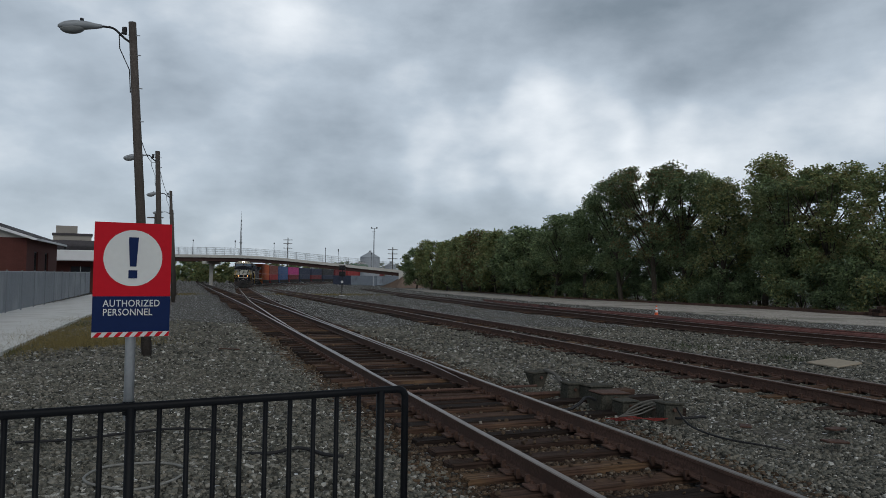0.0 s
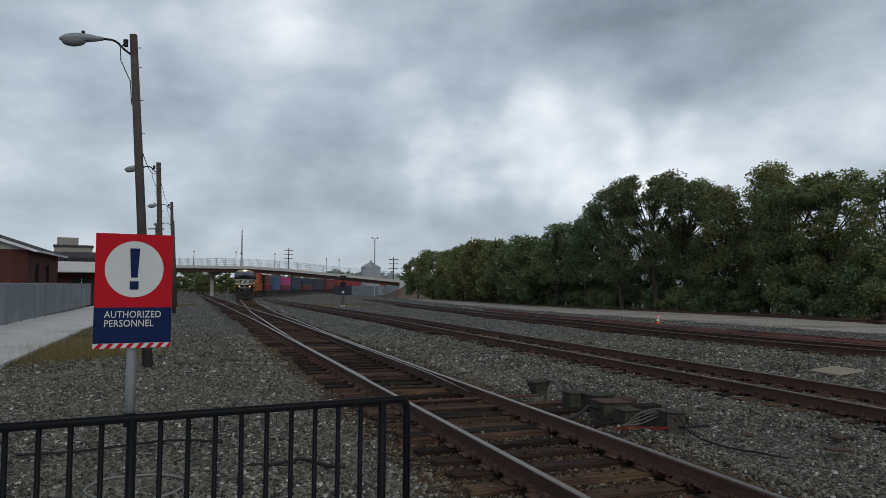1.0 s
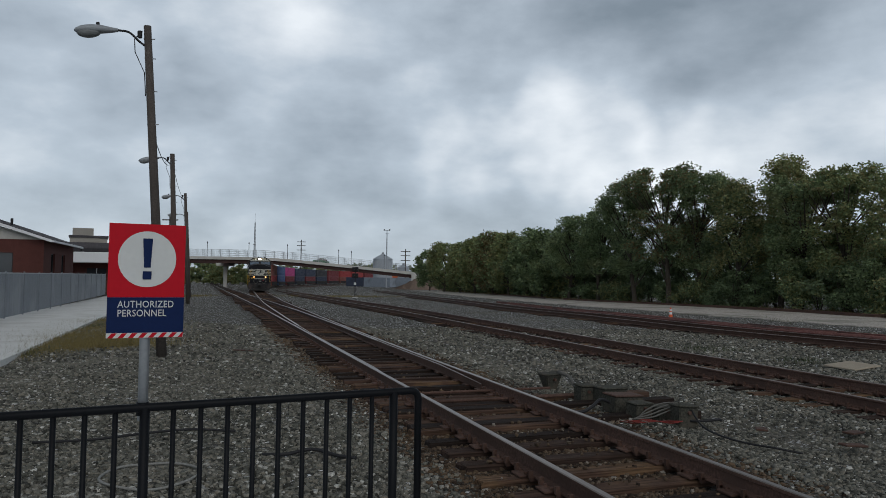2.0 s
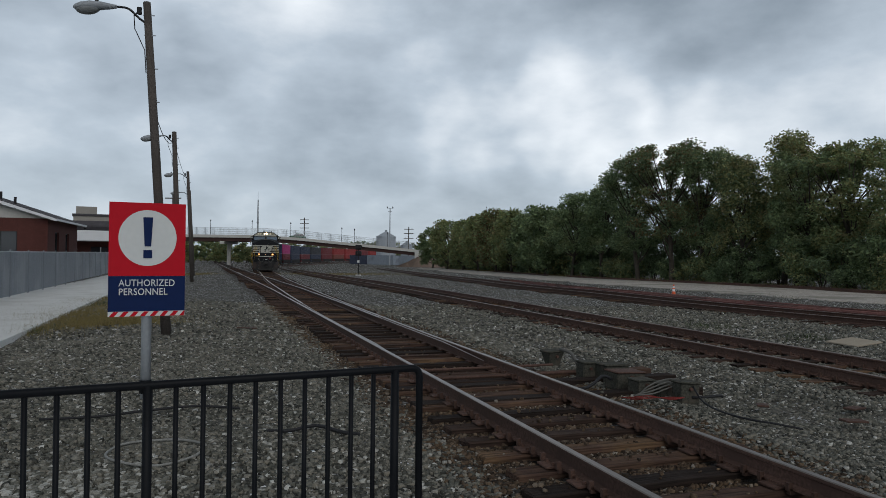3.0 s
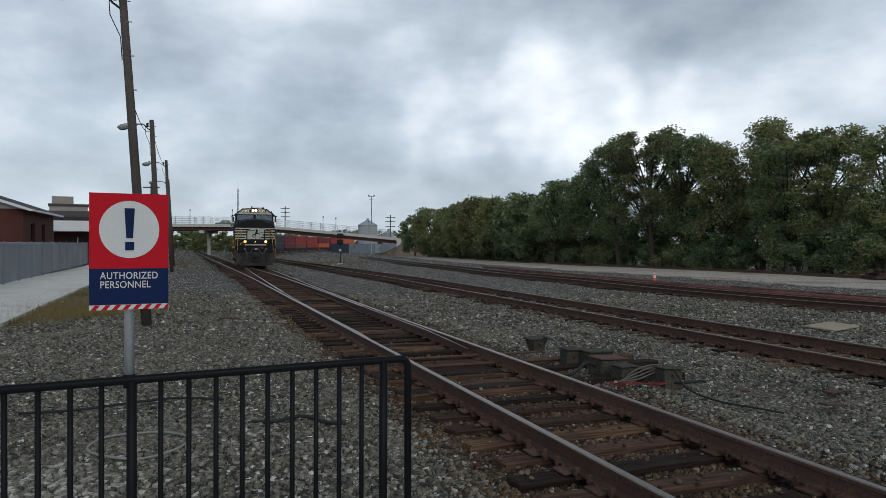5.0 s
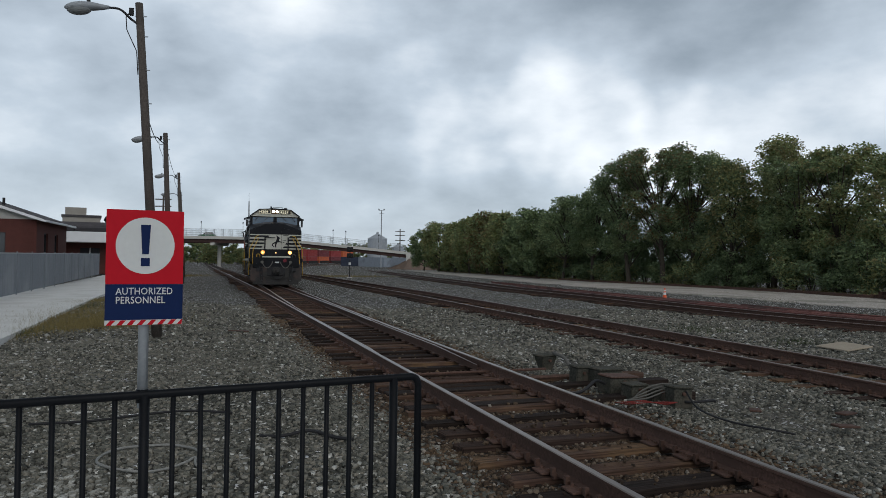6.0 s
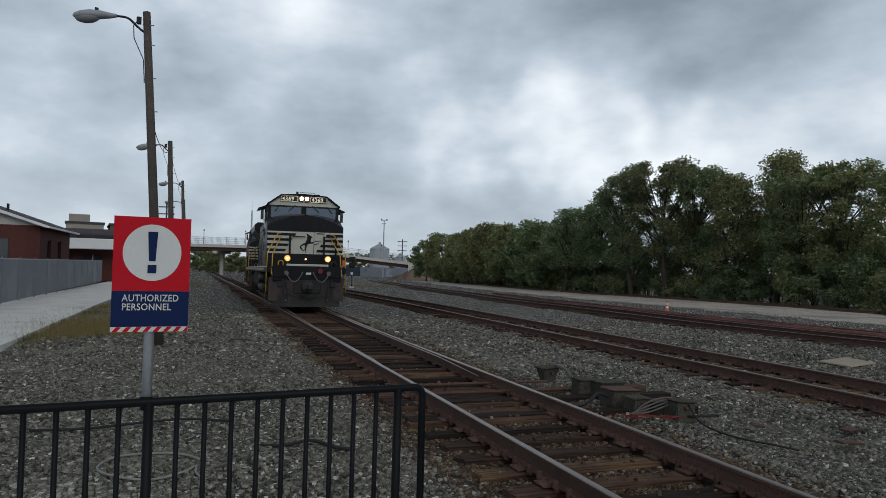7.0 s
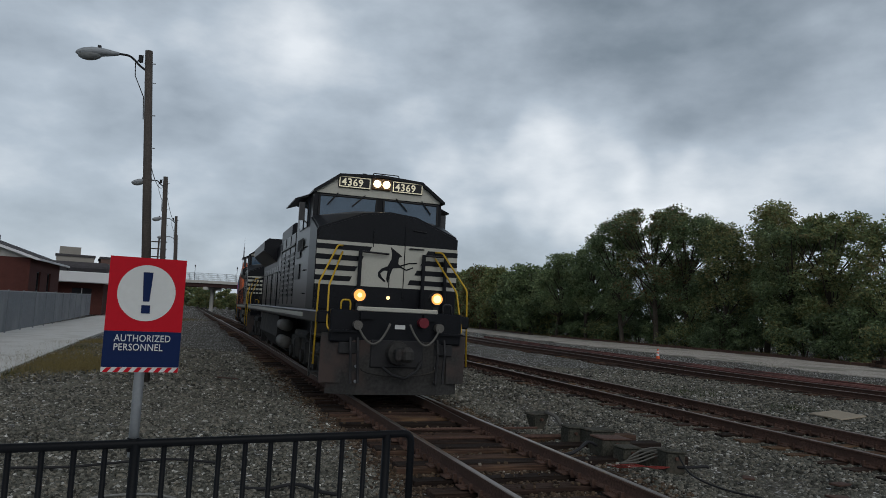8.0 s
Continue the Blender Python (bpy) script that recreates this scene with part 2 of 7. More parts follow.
M_SIGNBLUE = material("sign_navy", (0.008, 0.019, 0.072), 0.5, spec=0.08, vary=0.1, scale=6, bump=0.03)
M_SIGNWHITE = material("sign_white", (0.56, 0.57, 0.56), 0.5, spec=0.08, vary=0.05, scale=6, bump=0.03)
M_POLE = material("weathered_pole_wood", (0.088, 0.076, 0.068), 0.9, vary=0.4, scale=2, fine_scale=30, bump=0.6)
M_LAMPGREY = material("lamp_housing_grey", (0.30, 0.32, 0.34), 0.5, vary=0.12)
M_BIN = material("pale_bin_steel", (0.33, 0.36, 0.39), 0.5, vary=0.1, scale=1)
M_LENS = material("lamp_lens", (0.20, 0.21, 0.21), 0.25, vary=0.1)
M_CABLE = material("black_cable", (0.025, 0.025, 0.027), 0.6, vary=0.3)
M_CONCRETE = material("concrete", (0.62, 0.62, 0.60), 0.85, vary=0.12, scale=0.8, fine_scale=25, bump=0.2, second=(0.55, 0.545, 0.52))
M_BRICK = material("red_brick", (0.094, 0.034, 0.028), 0.85, vary=0.25, scale=3, fine_scale=18, bump=0.3, each=0.15)
M_MORTAR = material("mortar", (0.16, 0.10, 0.085), 0.9, vary=0.2)
M_ROOF = material("dark_shingle", (0.075, 0.07, 0.075), 0.85, vary=0.3, scale=4, fine_scale=30)
M_WHITE = material("white_paint", (0.66, 0.67, 0.68), 0.6, vary=0.06, scale=2)
M_TAN = material("tan_wall", (0.30, 0.28, 0.25), 0.8, vary=0.12, scale=1)
M_GLASS = material("dark_window_glass", (0.03, 0.035, 0.04), 0.08, vary=0.1, bump=0, spec=0.8)
M_BRIDGESTEEL = material("bridge_girder_brown", (0.065, 0.036, 0.032), 0.75, vary=0.3, scale=0.6, fine_scale=8)
M_BRIDGEDECK = material("pale_bridge_concrete", (0.47, 0.46, 0.43), 0.85, vary=0.12, scale=0.5, fine_scale=6)
M_DIRT = material("brown_dirt", (0.19, 0.14, 0.11), 0.95, vary=0.25, scale=0.5, fine_scale=6, bump=0.6, bump_size=0.1)
M_BARK = material("bark", (0.085, 0.07, 0.055), 0.9, vary=0.4, fine_scale=20, bump=0.6)
M_DRYGRASS = material("dry_grass", (0.205, 0.165, 0.068), 0.9, vary=0.3, island=0.4, bump=0)
M_WEED = material("green_weed", (0.055, 0.075, 0.03), 0.8, vary=0.3, island=0.4, bump=0)
M_ORANGE = material("cone_orange", (0.75, 0.13, 0.05), 0.5, vary=0.1)
M_BOXGREY = material("machine_grey_green", (0.056, 0.055, 0.045), 0.85, vary=0.45, scale=5, fine_scale=40, bump=0.4, second=(0.085, 0.075, 0.060), spec=0.12)
M_REDWIRE = material("red_wire", (0.20, 0.03, 0.025), 0.6, vary=0.3)
M_HOSE = material("grey_hose", (0.12, 0.115, 0.105), 0.6, vary=0.2)
M_FENCEPOST = material("dull_fence_post", (0.19, 0.205, 0.225), 0.6, vary=0.15)
M_HOSEPALE = material("pale_hose", (0.24, 0.24, 0.225), 0.6, vary=0.3)
M_LOCOBLACK = material("locomotive_black", (0.010, 0.011, 0.014), 0.34, spec=0.14, vary=0.35, scale=1.2, fine_scale=30, bump=0.05)
M_LOCOGREY = material("dusty_locomotive_side", (0.030, 0.030, 0.032), 0.3, spec=0.4, vary=0.3, scale=0.8, fine_scale=20, bump=0.05)
M_LOCOWHITE = material("locomotive_white", (0.43, 0.425, 0.375), 0.45, vary=0.08, scale=1.5, fine_scale=25, bump=0.03)
M_GRIME = material("grimy_undercarriage", (0.024, 0.023, 0.022), 0.85, vary=0.35, scale=2, fine_scale=25, bump=0.3, second=(0.040, 0.036, 0.032))
M_PILOT = material("dusty_pilot", (0.036, 0.035, 0.034), 0.75, vary=0.3, scale=1.4, fine_scale=20, bump=0.1, second=(0.062, 0.046, 0.042), second_at=0.56)
M_YELLOW = material("safety_yellow", (0.52, 0.33, 0.03), 0.5, vary=0.12)
M_HEADLIGHT = material("lit_headlight", (1.0, 0.80, 0.50), 0.3, vary=0.02, bump=0, glow=30.0)
# emission in the bowl imitates the bulb's light thrown back by the reflector
M_REFLECTOR = material("glowing_reflector", (1.0, 0.74, 0.42), 0.3, vary=0.02, bump=0, glow=1.25)
M_DITCH = material("lit_ditch_light", (1.0, 0.60, 0.26), 0.3, vary=0.02, bump=0, glow=2.2)
# the orange glow round each ditch lamp is put into its glass as emission
M_DITCHGLASS = material("amber_glow_ditch_glass", (1.0, 0.42, 0.10), 0.3, vary=0.02, bump=0, glow=1.0)
M_NUMBER = material("lit_number_board", (0.80, 0.74, 0.55), 0.4, vary=0.05, bump=0, glow=0.25)
M_AMBER = material("brown_lamp_housing", (0.14, 0.085, 0.05), 0.5, vary=0.2)
# blue base colour stands in for the sky reflected in the cab windows
M_CABGLASS = material("sky_tinted_cab_glass", (0.065, 0.105, 0.155), 0.05, vary=0.2, bump=0, spec=0.9)
M_REDLENS = material("dark_red_lens", (0.16, 0.02, 0.03), 0.4, vary=0.2)
M_WHEEL = material("wheel_steel", (0.09, 0.075, 0.065), 0.6, metal=0.4, vary=0.3)


def ground_material():
    """Grey crushed ballast: every stone has its own tint and relief, with dusty and rusty areas."""
    m = bpy.data.materials.new("ballast_ground")
    m.use_nodes = True
    nodes, links = m.node_tree.nodes, m.node_tree.links
    bsdf = nodes["Principled BSDF"]
    bsdf.inputs["Roughness"].default_value = 0.95
    bsdf.inputs["Specular IOR Level"].default_value = 0.2
    tc = nodes.new("ShaderNodeTexCoord")
    cells = nodes.new("ShaderNodeTexVoronoi")
    cells.inputs["Scale"].default_value = 24
    grit = nodes.new("ShaderNodeTexNoise")
    grit.inputs["Scale"].default_value, grit.inputs["Detail"].default_value = 45, 5
    broad = nodes.new("ShaderNodeTexNoise")
    broad.inputs["Scale"].default_value, broad.inputs["Detail"].default_value = 0.35, 6
    mid = nodes.new("ShaderNodeTexNoise")
    mid.inputs["Scale"].default_value, mid.inputs["Detail"].default_value = 2.2, 6
    for n in (cells, grit, broad, mid):
        links.new(tc.outputs["Object"], n.inputs["Vector"])
    bw = nodes.new("ShaderNodeSeparateColor")
    links.new(cells.outputs["Color"], bw.inputs[0])
    tint = nodes.new("ShaderNodeValToRGB")
    for e, (p, c) in zip([tint.color_ramp.elements[0], tint.color_ramp.elements[1], tint.color_ramp.elements.new(0.75)],
                         [(0.0, (0.036, 0.035, 0.031)), (1.0, (0.31, 0.30, 0.27)), (0.86, (0.145, 0.138, 0.118))]):
        e.position, e.color = p, (*c, 1)
    links.new(bw.outputs[0], tint.inputs[0])
    dust = nodes.new("ShaderNodeMapRange")
    dust.inputs["From Min"].default_value, dust.inputs["From Max"].default_value = 0.52, 0.68
    dust.inputs["To Max"].default_value = 0.55
    links.new(broad.outputs["Fac"], dust.inputs["Value"])
    a = nodes.new("ShaderNodeMix")
    a.data_type = "RGBA"
    a.inputs["B"].default_value = (0.19, 0.172, 0.142, 1)
    links.new(dust.outputs[0], a.inputs["Factor"])
    links.new(tint.outputs[0], a.inputs["A"])
    across = nodes.new("ShaderNodeVectorMath")
    across.operation = "DOT_PRODUCT"
    across.inputs[1].default_value = (math.cos(radians(20.1)), math.sin(radians(20.1)), 0.0)
    links.new(tc.outputs["Object"], across.inputs[0])
    dist = nodes.new("ShaderNodeMath")
    dist.operation = "SUBTRACT"
    dist.inputs[1].default_value = 0.36 * math.cos(radians(20.1)) + 10 * math.sin(radians(20.1))
    links.new(across.outputs["Value"], dist.inputs[0])
    width = nodes.new("ShaderNodeMath")
    width.operation = "ABSOLUTE"
    links.new(dist.outputs[0], width.inputs[0])
    rusty = nodes.new("ShaderNodeMapRange")
    rusty.inputs["From Min"].default_value, rusty.inputs["From Max"].default_value = 0.9, 2.0
    rusty.inputs["To Min"].default_value, rusty.inputs["To Max"].default_value = 0.88, 0.0
    links.new(width.outputs[0], rusty.inputs["Value"])
    c = nodes.new("ShaderNodeMix")
    c.data_type = "RGBA"
    c.inputs["B"].default_value = (0.036, 0.027, 0.021, 1)
    links.new(rusty.outputs[0], c.inputs["Factor"])
    links.new(a.outputs["Result"], c.inputs["A"])
    a = c
    wet = nodes.new("ShaderNodeMapRange")
    wet.inputs["From Min"].default_value, wet.inputs["From Max"].default_value = 0.35, 0.65
    wet.inputs["To Min"].default_value, wet.inputs["To Max"].default_value = 0.72, 1.2
    links.new(mid.outputs["Fac"], wet.inputs["Value"])
    b = nodes.new("ShaderNodeVectorMath")
    b.operation = "SCALE"
    links.new(a.outputs["Result"], b.inputs[0])
    links.new(wet.outputs[0], b.inputs["Scale"])
    links.new(b.outputs[0], bsdf.inputs["Base Color"])
    h = nodes.new("ShaderNodeMath")
    h.operation = "MULTIPLY_ADD"
    h.inputs[1].default_value = 0.35
    links.new(grit.outputs["Fac"], h.inputs[0])
    links.new(cells.outputs["Distance"], h.inputs[2])
    bump = nodes.new("ShaderNodeBump")
    bump.inputs["Strength"].default_value, bump.inputs["Distance"].default_value = 1.0, 0.05
    bump.invert = True
    links.new(h.outputs[0], bump.inputs["Height"])
    links.new(bump.outputs[0], bsdf.inputs["Normal"])
    return m


M_GROUND = ground_material()
M_ROAD = material("pale_gravel_road", (0.40, 0.365, 0.325), 0.95, vary=0.35, scale=0.35, fine_scale=7, bump=0.7, bump_size=0.06, second=(0.25, 0.235, 0.20), second_at=0.58)


def leaf_material(name, colour, tip):
    m = material(name, colour, 0.6, vary=0.3, scale=0.5, fine_scale=3, bump=0, second=tip, second_at=0.6, island=0.45, spec=0.3)
    nodes, links = m.node_tree.nodes, m.node_tree.links
    bsdf, out = nodes["Principled BSDF"], nodes["Material Output"]
    through_light, both = nodes.new("ShaderNodeBsdfTranslucent"), nodes.new("ShaderNodeMixShader")
    links.new(bsdf.inputs["Base Color"].links[0].from_socket, through_light.inputs["Color"])
    both.inputs[0].default_value = 0.47
    links.new(bsdf.outputs[0], both.inputs[1])
    links.new(through_light.outputs[0], both.inputs[2])
    links.new(both.outputs[0], out.inputs["Surface"])
    return m


M_LEAF = [leaf_material("foliage_dark_green", (0.150, 0.205, 0.108), (0.205, 0.240, 0.115)),
          leaf_material("foliage_mid_green", (0.210, 0.272, 0.130), (0.275, 0.300, 0.145)),
          leaf_material("foliage_olive", (0.275, 0.280, 0.122), (0.300, 0.245, 0.125)),
          leaf_material("foliage_russet", (0.190, 0.135, 0.066), (0.150, 0.170, 0.062))]


# ---- mesh helpers ----
def link_mesh(name, bm, mat, parent=None, label="", smooth=False):
    me = bpy.data.meshes.new(name)
    bm.to_mesh(me)
    bm.free()
    for mm in (mat if isinstance(mat, (list, tuple)) else [mat]):
        me.materials.append(mm)
    if smooth:
        for p in me.polygons:
            p.use_smooth = True
    ob = new(name, me)
    if parent is not None:
        ob.parent = parent
    if label:
        tagged(ob, label)
    return ob


def part(name, bm, mat, parent, label="", smooth=False):
    """One mesh object under a thing or a part."""
    return link_mesh(name, bm, mat, parent, label, smooth)


def thing(name, m, label, category, group="", kind=""):
    ob = new(name)
    ob.empty_display_size = 0.2
    ob.matrix_basis = m
    return tagged(ob, label, category, group, kind)


def box(bm, x0, x1, y0, y1, z0, z1, bevel=0.0, mi=0):
    vs = [bm.verts.new((x, y, z)) for z in (z0, z1) for x, y in ((x0, y0), (x1, y0), (x1, y1), (x0, y1))]
    fs = [bm.faces.new([vs[i] for i in q]) for q in ((3, 2, 1, 0), (4, 5, 6, 7), (0, 1, 5, 4), (1, 2, 6, 5), (2, 3, 7, 6), (3, 0, 4, 7))]
    for f in fs:
        f.material_index = mi
    if bevel:
        edges = list({e for f in fs for e in f.edges})
        bmesh.ops.bevel(bm, geom=edges, offset=bevel, segments=1, affect="EDGES", profile=0.5)
    return vs


def prism(bm, outline, axis, a, b, mi=0):
    """The outline (pairs) swept along an axis from a to b."""
    def at(p, q):
        return {"x": (q, p[0], p[1]), "y": (p[0], q, p[1]), "z": (p[0], p[1], q)}[axis]
    lo, hi = [bm.verts.new(at(p, a)) for p in outline], [bm.verts.new(at(p, b)) for p in outline]
    n = len(outline)
    fs = [bm.faces.new(lo[::-1]), bm.faces.new(hi)]
    fs += [bm.faces.new((lo[i], lo[(i + 1) % n], hi[(i + 1) % n], hi[i])) for i in range(n)]
    for f in fs:
        f.material_index = mi
    bmesh.ops.recalc_face_normals(bm, faces=fs)


def rod(bm, p, q, r, r2=None, n=8, caps=True, mi=0):
    p, q = Vector(p), Vector(q)
    d = (q - p).normalized()
    u = d.orthogonal().normalized()
    w = d.cross(u)
    rings = [[bm.verts.new(c + rr * (math.cos(2 * math.pi * i / n) * u + math.sin(2 * math.pi * i / n) * w)) for i in range(n)]
             for c, rr in ((p, r), (q, r if r2 is None else r2))]
    fs = [bm.faces.new((rings[0][i], rings[0][(i + 1) % n], rings[1][(i + 1) % n], rings[1][i])) for i in range(n)]
    if caps:
        fs += [bm.faces.new(rings[0][::-1]), bm.faces.new(rings[1])]
    for f in fs:
        f.material_index = mi
    return rings


def tube(bm, pts, r, n=6, mi=0):
    """A round bar along points."""
    pts = [Vector(p) for p in pts]
    rings, u = [], None
    for i, p in enumerate(pts):
        d = (pts[min(i + 1, len(pts) - 1)] - pts[max(i - 1, 0)]).normalized()
        u = d.orthogonal().normalized() if u is None else (u - u.dot(d) * d).normalized()
        w = d.cross(u)
        rings.append([bm.verts.new(p + r * (math.cos(2 * math.pi * k / n) * u + math.sin(2 * math.pi * k / n) * w)) for k in range(n)])
    for a, b in zip(rings, rings[1:]):
        for k in range(n):
            bm.faces.new((a[k], a[(k + 1) % n], b[(k + 1) % n], b[k])).material_index = mi
    bm.faces.new(rings[0][::-1]).material_index = mi
    bm.faces.new(rings[-1]).material_index = mi


def bent(pts, radius, steps=5):
    """The points with rounded corners."""
    pts = [Vector(p) for p in pts]
    out = [pts[0]]
    for a, b, c in zip(pts, pts[1:], pts[2:]):
        ra = min(radius, (b - a).length * 0.45, (c - b).length * 0.45)
        s, e = b + (a - b).normalized() * ra, b + (c - b).normalized() * ra
        out += [(1 - k) ** 2 * s + 2 * k * (1 - k) * b + k * k * e for k in [i / steps for i in range(steps + 1)]]
    return out + [pts[-1]]


def lettering(text, size, depth, mat, parent, m, spacing=1.0, wide=1.0, bold=0.0):
    """Raised letters as a mesh part."""
    cu = bpy.data.curves.new("lettering", "FONT")
    cu.body, cu.size, cu.extrude, cu.space_character = text, size, depth, spacing
    cu.align_x, cu.align_y, cu.resolution_u = "LEFT", "BOTTOM_BASELINE", 3
    cu.offset = bold
    tmp = new("lettering", cu)
    me = bpy.data.meshes.new_from_object(tmp.evaluated_get(bpy.context.evaluated_depsgraph_get()))
    bpy.data.objects.remove(tmp)
    me.materials.clear()
    me.materials.append(mat)
    ob = new("lettering", me)
    ob.parent = parent
    ob.matrix_basis = m @ Matrix.Diagonal((wide, 1, 1, 1))
    return ob


# ---- the plan: ground level and the lines of the tracks ----
def gz(x, y):
    """The ground falls very slightly towards the bridge."""
    return -0.006 * min(165.0, max(0.0, math.hypot(x, y) - 35.0))


THETA = radians(20.1)
GAUGE = 1.505


def line_of(x, y, theta, bends, s0, s1, step=0.5):
    """A track's centre line: s -> (x, y, heading), from bends (s from, s to, curvature to the right); s is 0 at (x, y)."""
    out = {0: (x, y, theta)}
    for sign, end in ((1, s1), (-1, s0)):
        px, py, th = x, y, theta
        for i in range(1, int(abs(end) / step) + 1):
            s = sign * i * step
            k = sum(c for a, b, c in bends if a <= s < b)
            th -= sign * k * step
            px, py = px - sign * step * math.sin(th), py + sign * step * math.cos(th)
            out[sign * i] = (px, py, th)
    return lambda s: lerp_line(out, s / step)


def lerp_line(table, i):
    a = max(min(math.floor(i), max(table) - 1), min(table))
    f = i - a
    return tuple(p + (q - p) * f for p, q in zip(table[a], table[a + 1]))


MAIN = line_of(0.36, 10.0, THETA, [], -20, 420)
ROUTE = line_of(0.36, 10.0, THETA, [(0, 48, 0.00116), (108, 420, 1 / 400)], -20, 440)
SECOND = line_of(7.0, 10.0, radians(19.4), [(84, 400, 1 / 380)], -12, 330)


def offset(line, s, side):
    """A point to the right (+) of a line at s."""
    x, y, th = line(s)
    return x + side * math.cos(th), y + side * math.sin(th)


# ---- the ground ----
def axis_steps(near, far, fine, grow):
    out, step = [0.0], fine
    while out[-1] < far:
        if out[-1] > near:
            step *= grow
        out.append(out[-1] + step)
    return out


def bed_z(x, y):
    """The ground's height: uneven ballast, a shallow ditch between the tracks, a sunken bed under the ties."""
    z = gz(x, y) - 0.045
    if abs(x) < 40 and 0 < y < 80:
        off = (x - 0.36) * math.cos(THETA) + (y - 10) * math.sin(THETA)
        calm = min(1.0, max(0.0, min(abs(off) - 1.6, abs(off - 6.25) - 1.6)) / 1.2)
        z += calm * (0.05 * noise.noise(Vector((x * 0.5, y * 0.5, 0))) + 0.03 * noise.noise(Vector((x * 1.9, y * 1.9, 3))))
        z -= 0.10 * max(0.0, 1 - abs(abs(off - 3.2) / 1.2))
        z -= 0.03 * min(1.0, max(0.0, (1.75 - off) / 0.25)) * min(1.0, max(0.0, (off + 2.3) / 0.7))
    return z


def build_ground():
    xs = axis_steps(14, 3500, 0.5, 1.16)
    xs = [-v for v in xs[:0:-1]] + xs
    ys = [-v for v in axis_steps(3, 1500, 1.0, 1.3)[:0:-1]] + axis_steps(32, 4500, 0.5, 1.12)
    verts = []
    for y in ys:
        for x in xs:
            verts.append((x, y, bed_z(x, y)))
    w = len(xs)
    faces = [(j * w + i, j * w + i + 1, (j + 1) * w + i + 1, (j + 1) * w + i) for j in range(len(ys) - 1) for i in range(w - 1)]
    me = bpy.data.meshes.new("ground")
    me.from_pydata(verts, [], faces)
    me.materials.append(M_GROUND)
    for p in me.polygons:
        p.use_smooth = True
    tagged(new("ground", me), "grey crushed ballast ground around the tracks", "ground", kind="structure")


def strip(name, left, right, z, mat, label, category, thick=0.08):
    """A slab on the ground between two edges of as many points."""
    bm = bmesh.new()
    rows = []
    for (ax, ay), (bx, by) in zip(left, right):
        rows.append([bm.verts.new((ax, ay, gz(ax, ay) + z)), bm.verts.new((bx, by, gz(bx, by) + z)),
                     bm.verts.new((bx, by, gz(bx, by) + z - thick)), bm.verts.new((ax, ay, gz(ax, ay) + z - thick))])
    for a, b in zip(rows, rows[1:]):
        for i in range(4):
            bm.faces.new((a[i], a[(i + 1) % 4], b[(i + 1) % 4], b[i]))
    bm.faces.new(rows[0])
    bm.faces.new(rows[-1][::-1])
    bmesh.ops.recalc_face_normals(bm, faces=bm.faces)
    return tagged(link_mesh(name, bm, mat), label, category, kind="structure")


def ragged(pts, amount, seed):
    """The points with uneven ones between them, as gravel spills over an edge."""
    out = []
    for (ax, ay), (bx, by) in zip(pts, pts[1:]):
        for k in range(14):
            f = k / 14
            p = Vector((ax + (bx - ax) * f, ay + (by - ay) * f, seed))
            out.append((p.x + amount * noise.noise(p * 0.55) + amount * 0.6 * noise.noise(p * 1.7), p.y))
    return out + [pts[-1]]


build_ground()
strip("road", ragged([(30, 20), (19.5, 29.6), (17.2, 33.1), (14.6, 42), (10, 54.5), (1.5, 84.5), (-9, 140)], 1.3, 3.0),
      ragged([(40, 28), (26, 36.5), (24.5, 46), (20.5, 56.5), (13.5, 73), (6, 105), (-3, 150)], 0.9, 8.0), 0.0, M_ROAD, "pale dusty gravel road before the trees", "road", 0.1)
strip("pavement", [(-14, 12), (-18.5, 28.5), (-24.3, 43.5), (-30.5, 59.5), (-38.2, 79)],
      [(-6.8, 7.5), (-14.8, 29), (-20.3, 44), (-26.2, 60), (-33.5, 80)], 0.06, M_CONCRETE, "pale concrete platform walkway", "pavement", 0.3)

# ---- tracks ----
RAIL = [(-0.07, 0.012), (0.07, 0.012), (0.066, 0.026), (0.012, 0.045), (0.010, 0.135), (0.036, 0.147), (0.036, 0.172), (0.028, 0.18),
        (-0.028, 0.18), (-0.036, 0.172), (-0.036, 0.147), (-0.010, 0.135), (-0.012, 0.045), (-0.066, 0.026)]
BLADE = [(-0.03, 0.03), (0.03, 0.03), (0.02, 0.05), (0.012, 0.172), (0.008, 0.178), (-0.016, 0.178), (-0.02, 0.172), (-0.02, 0.05)]


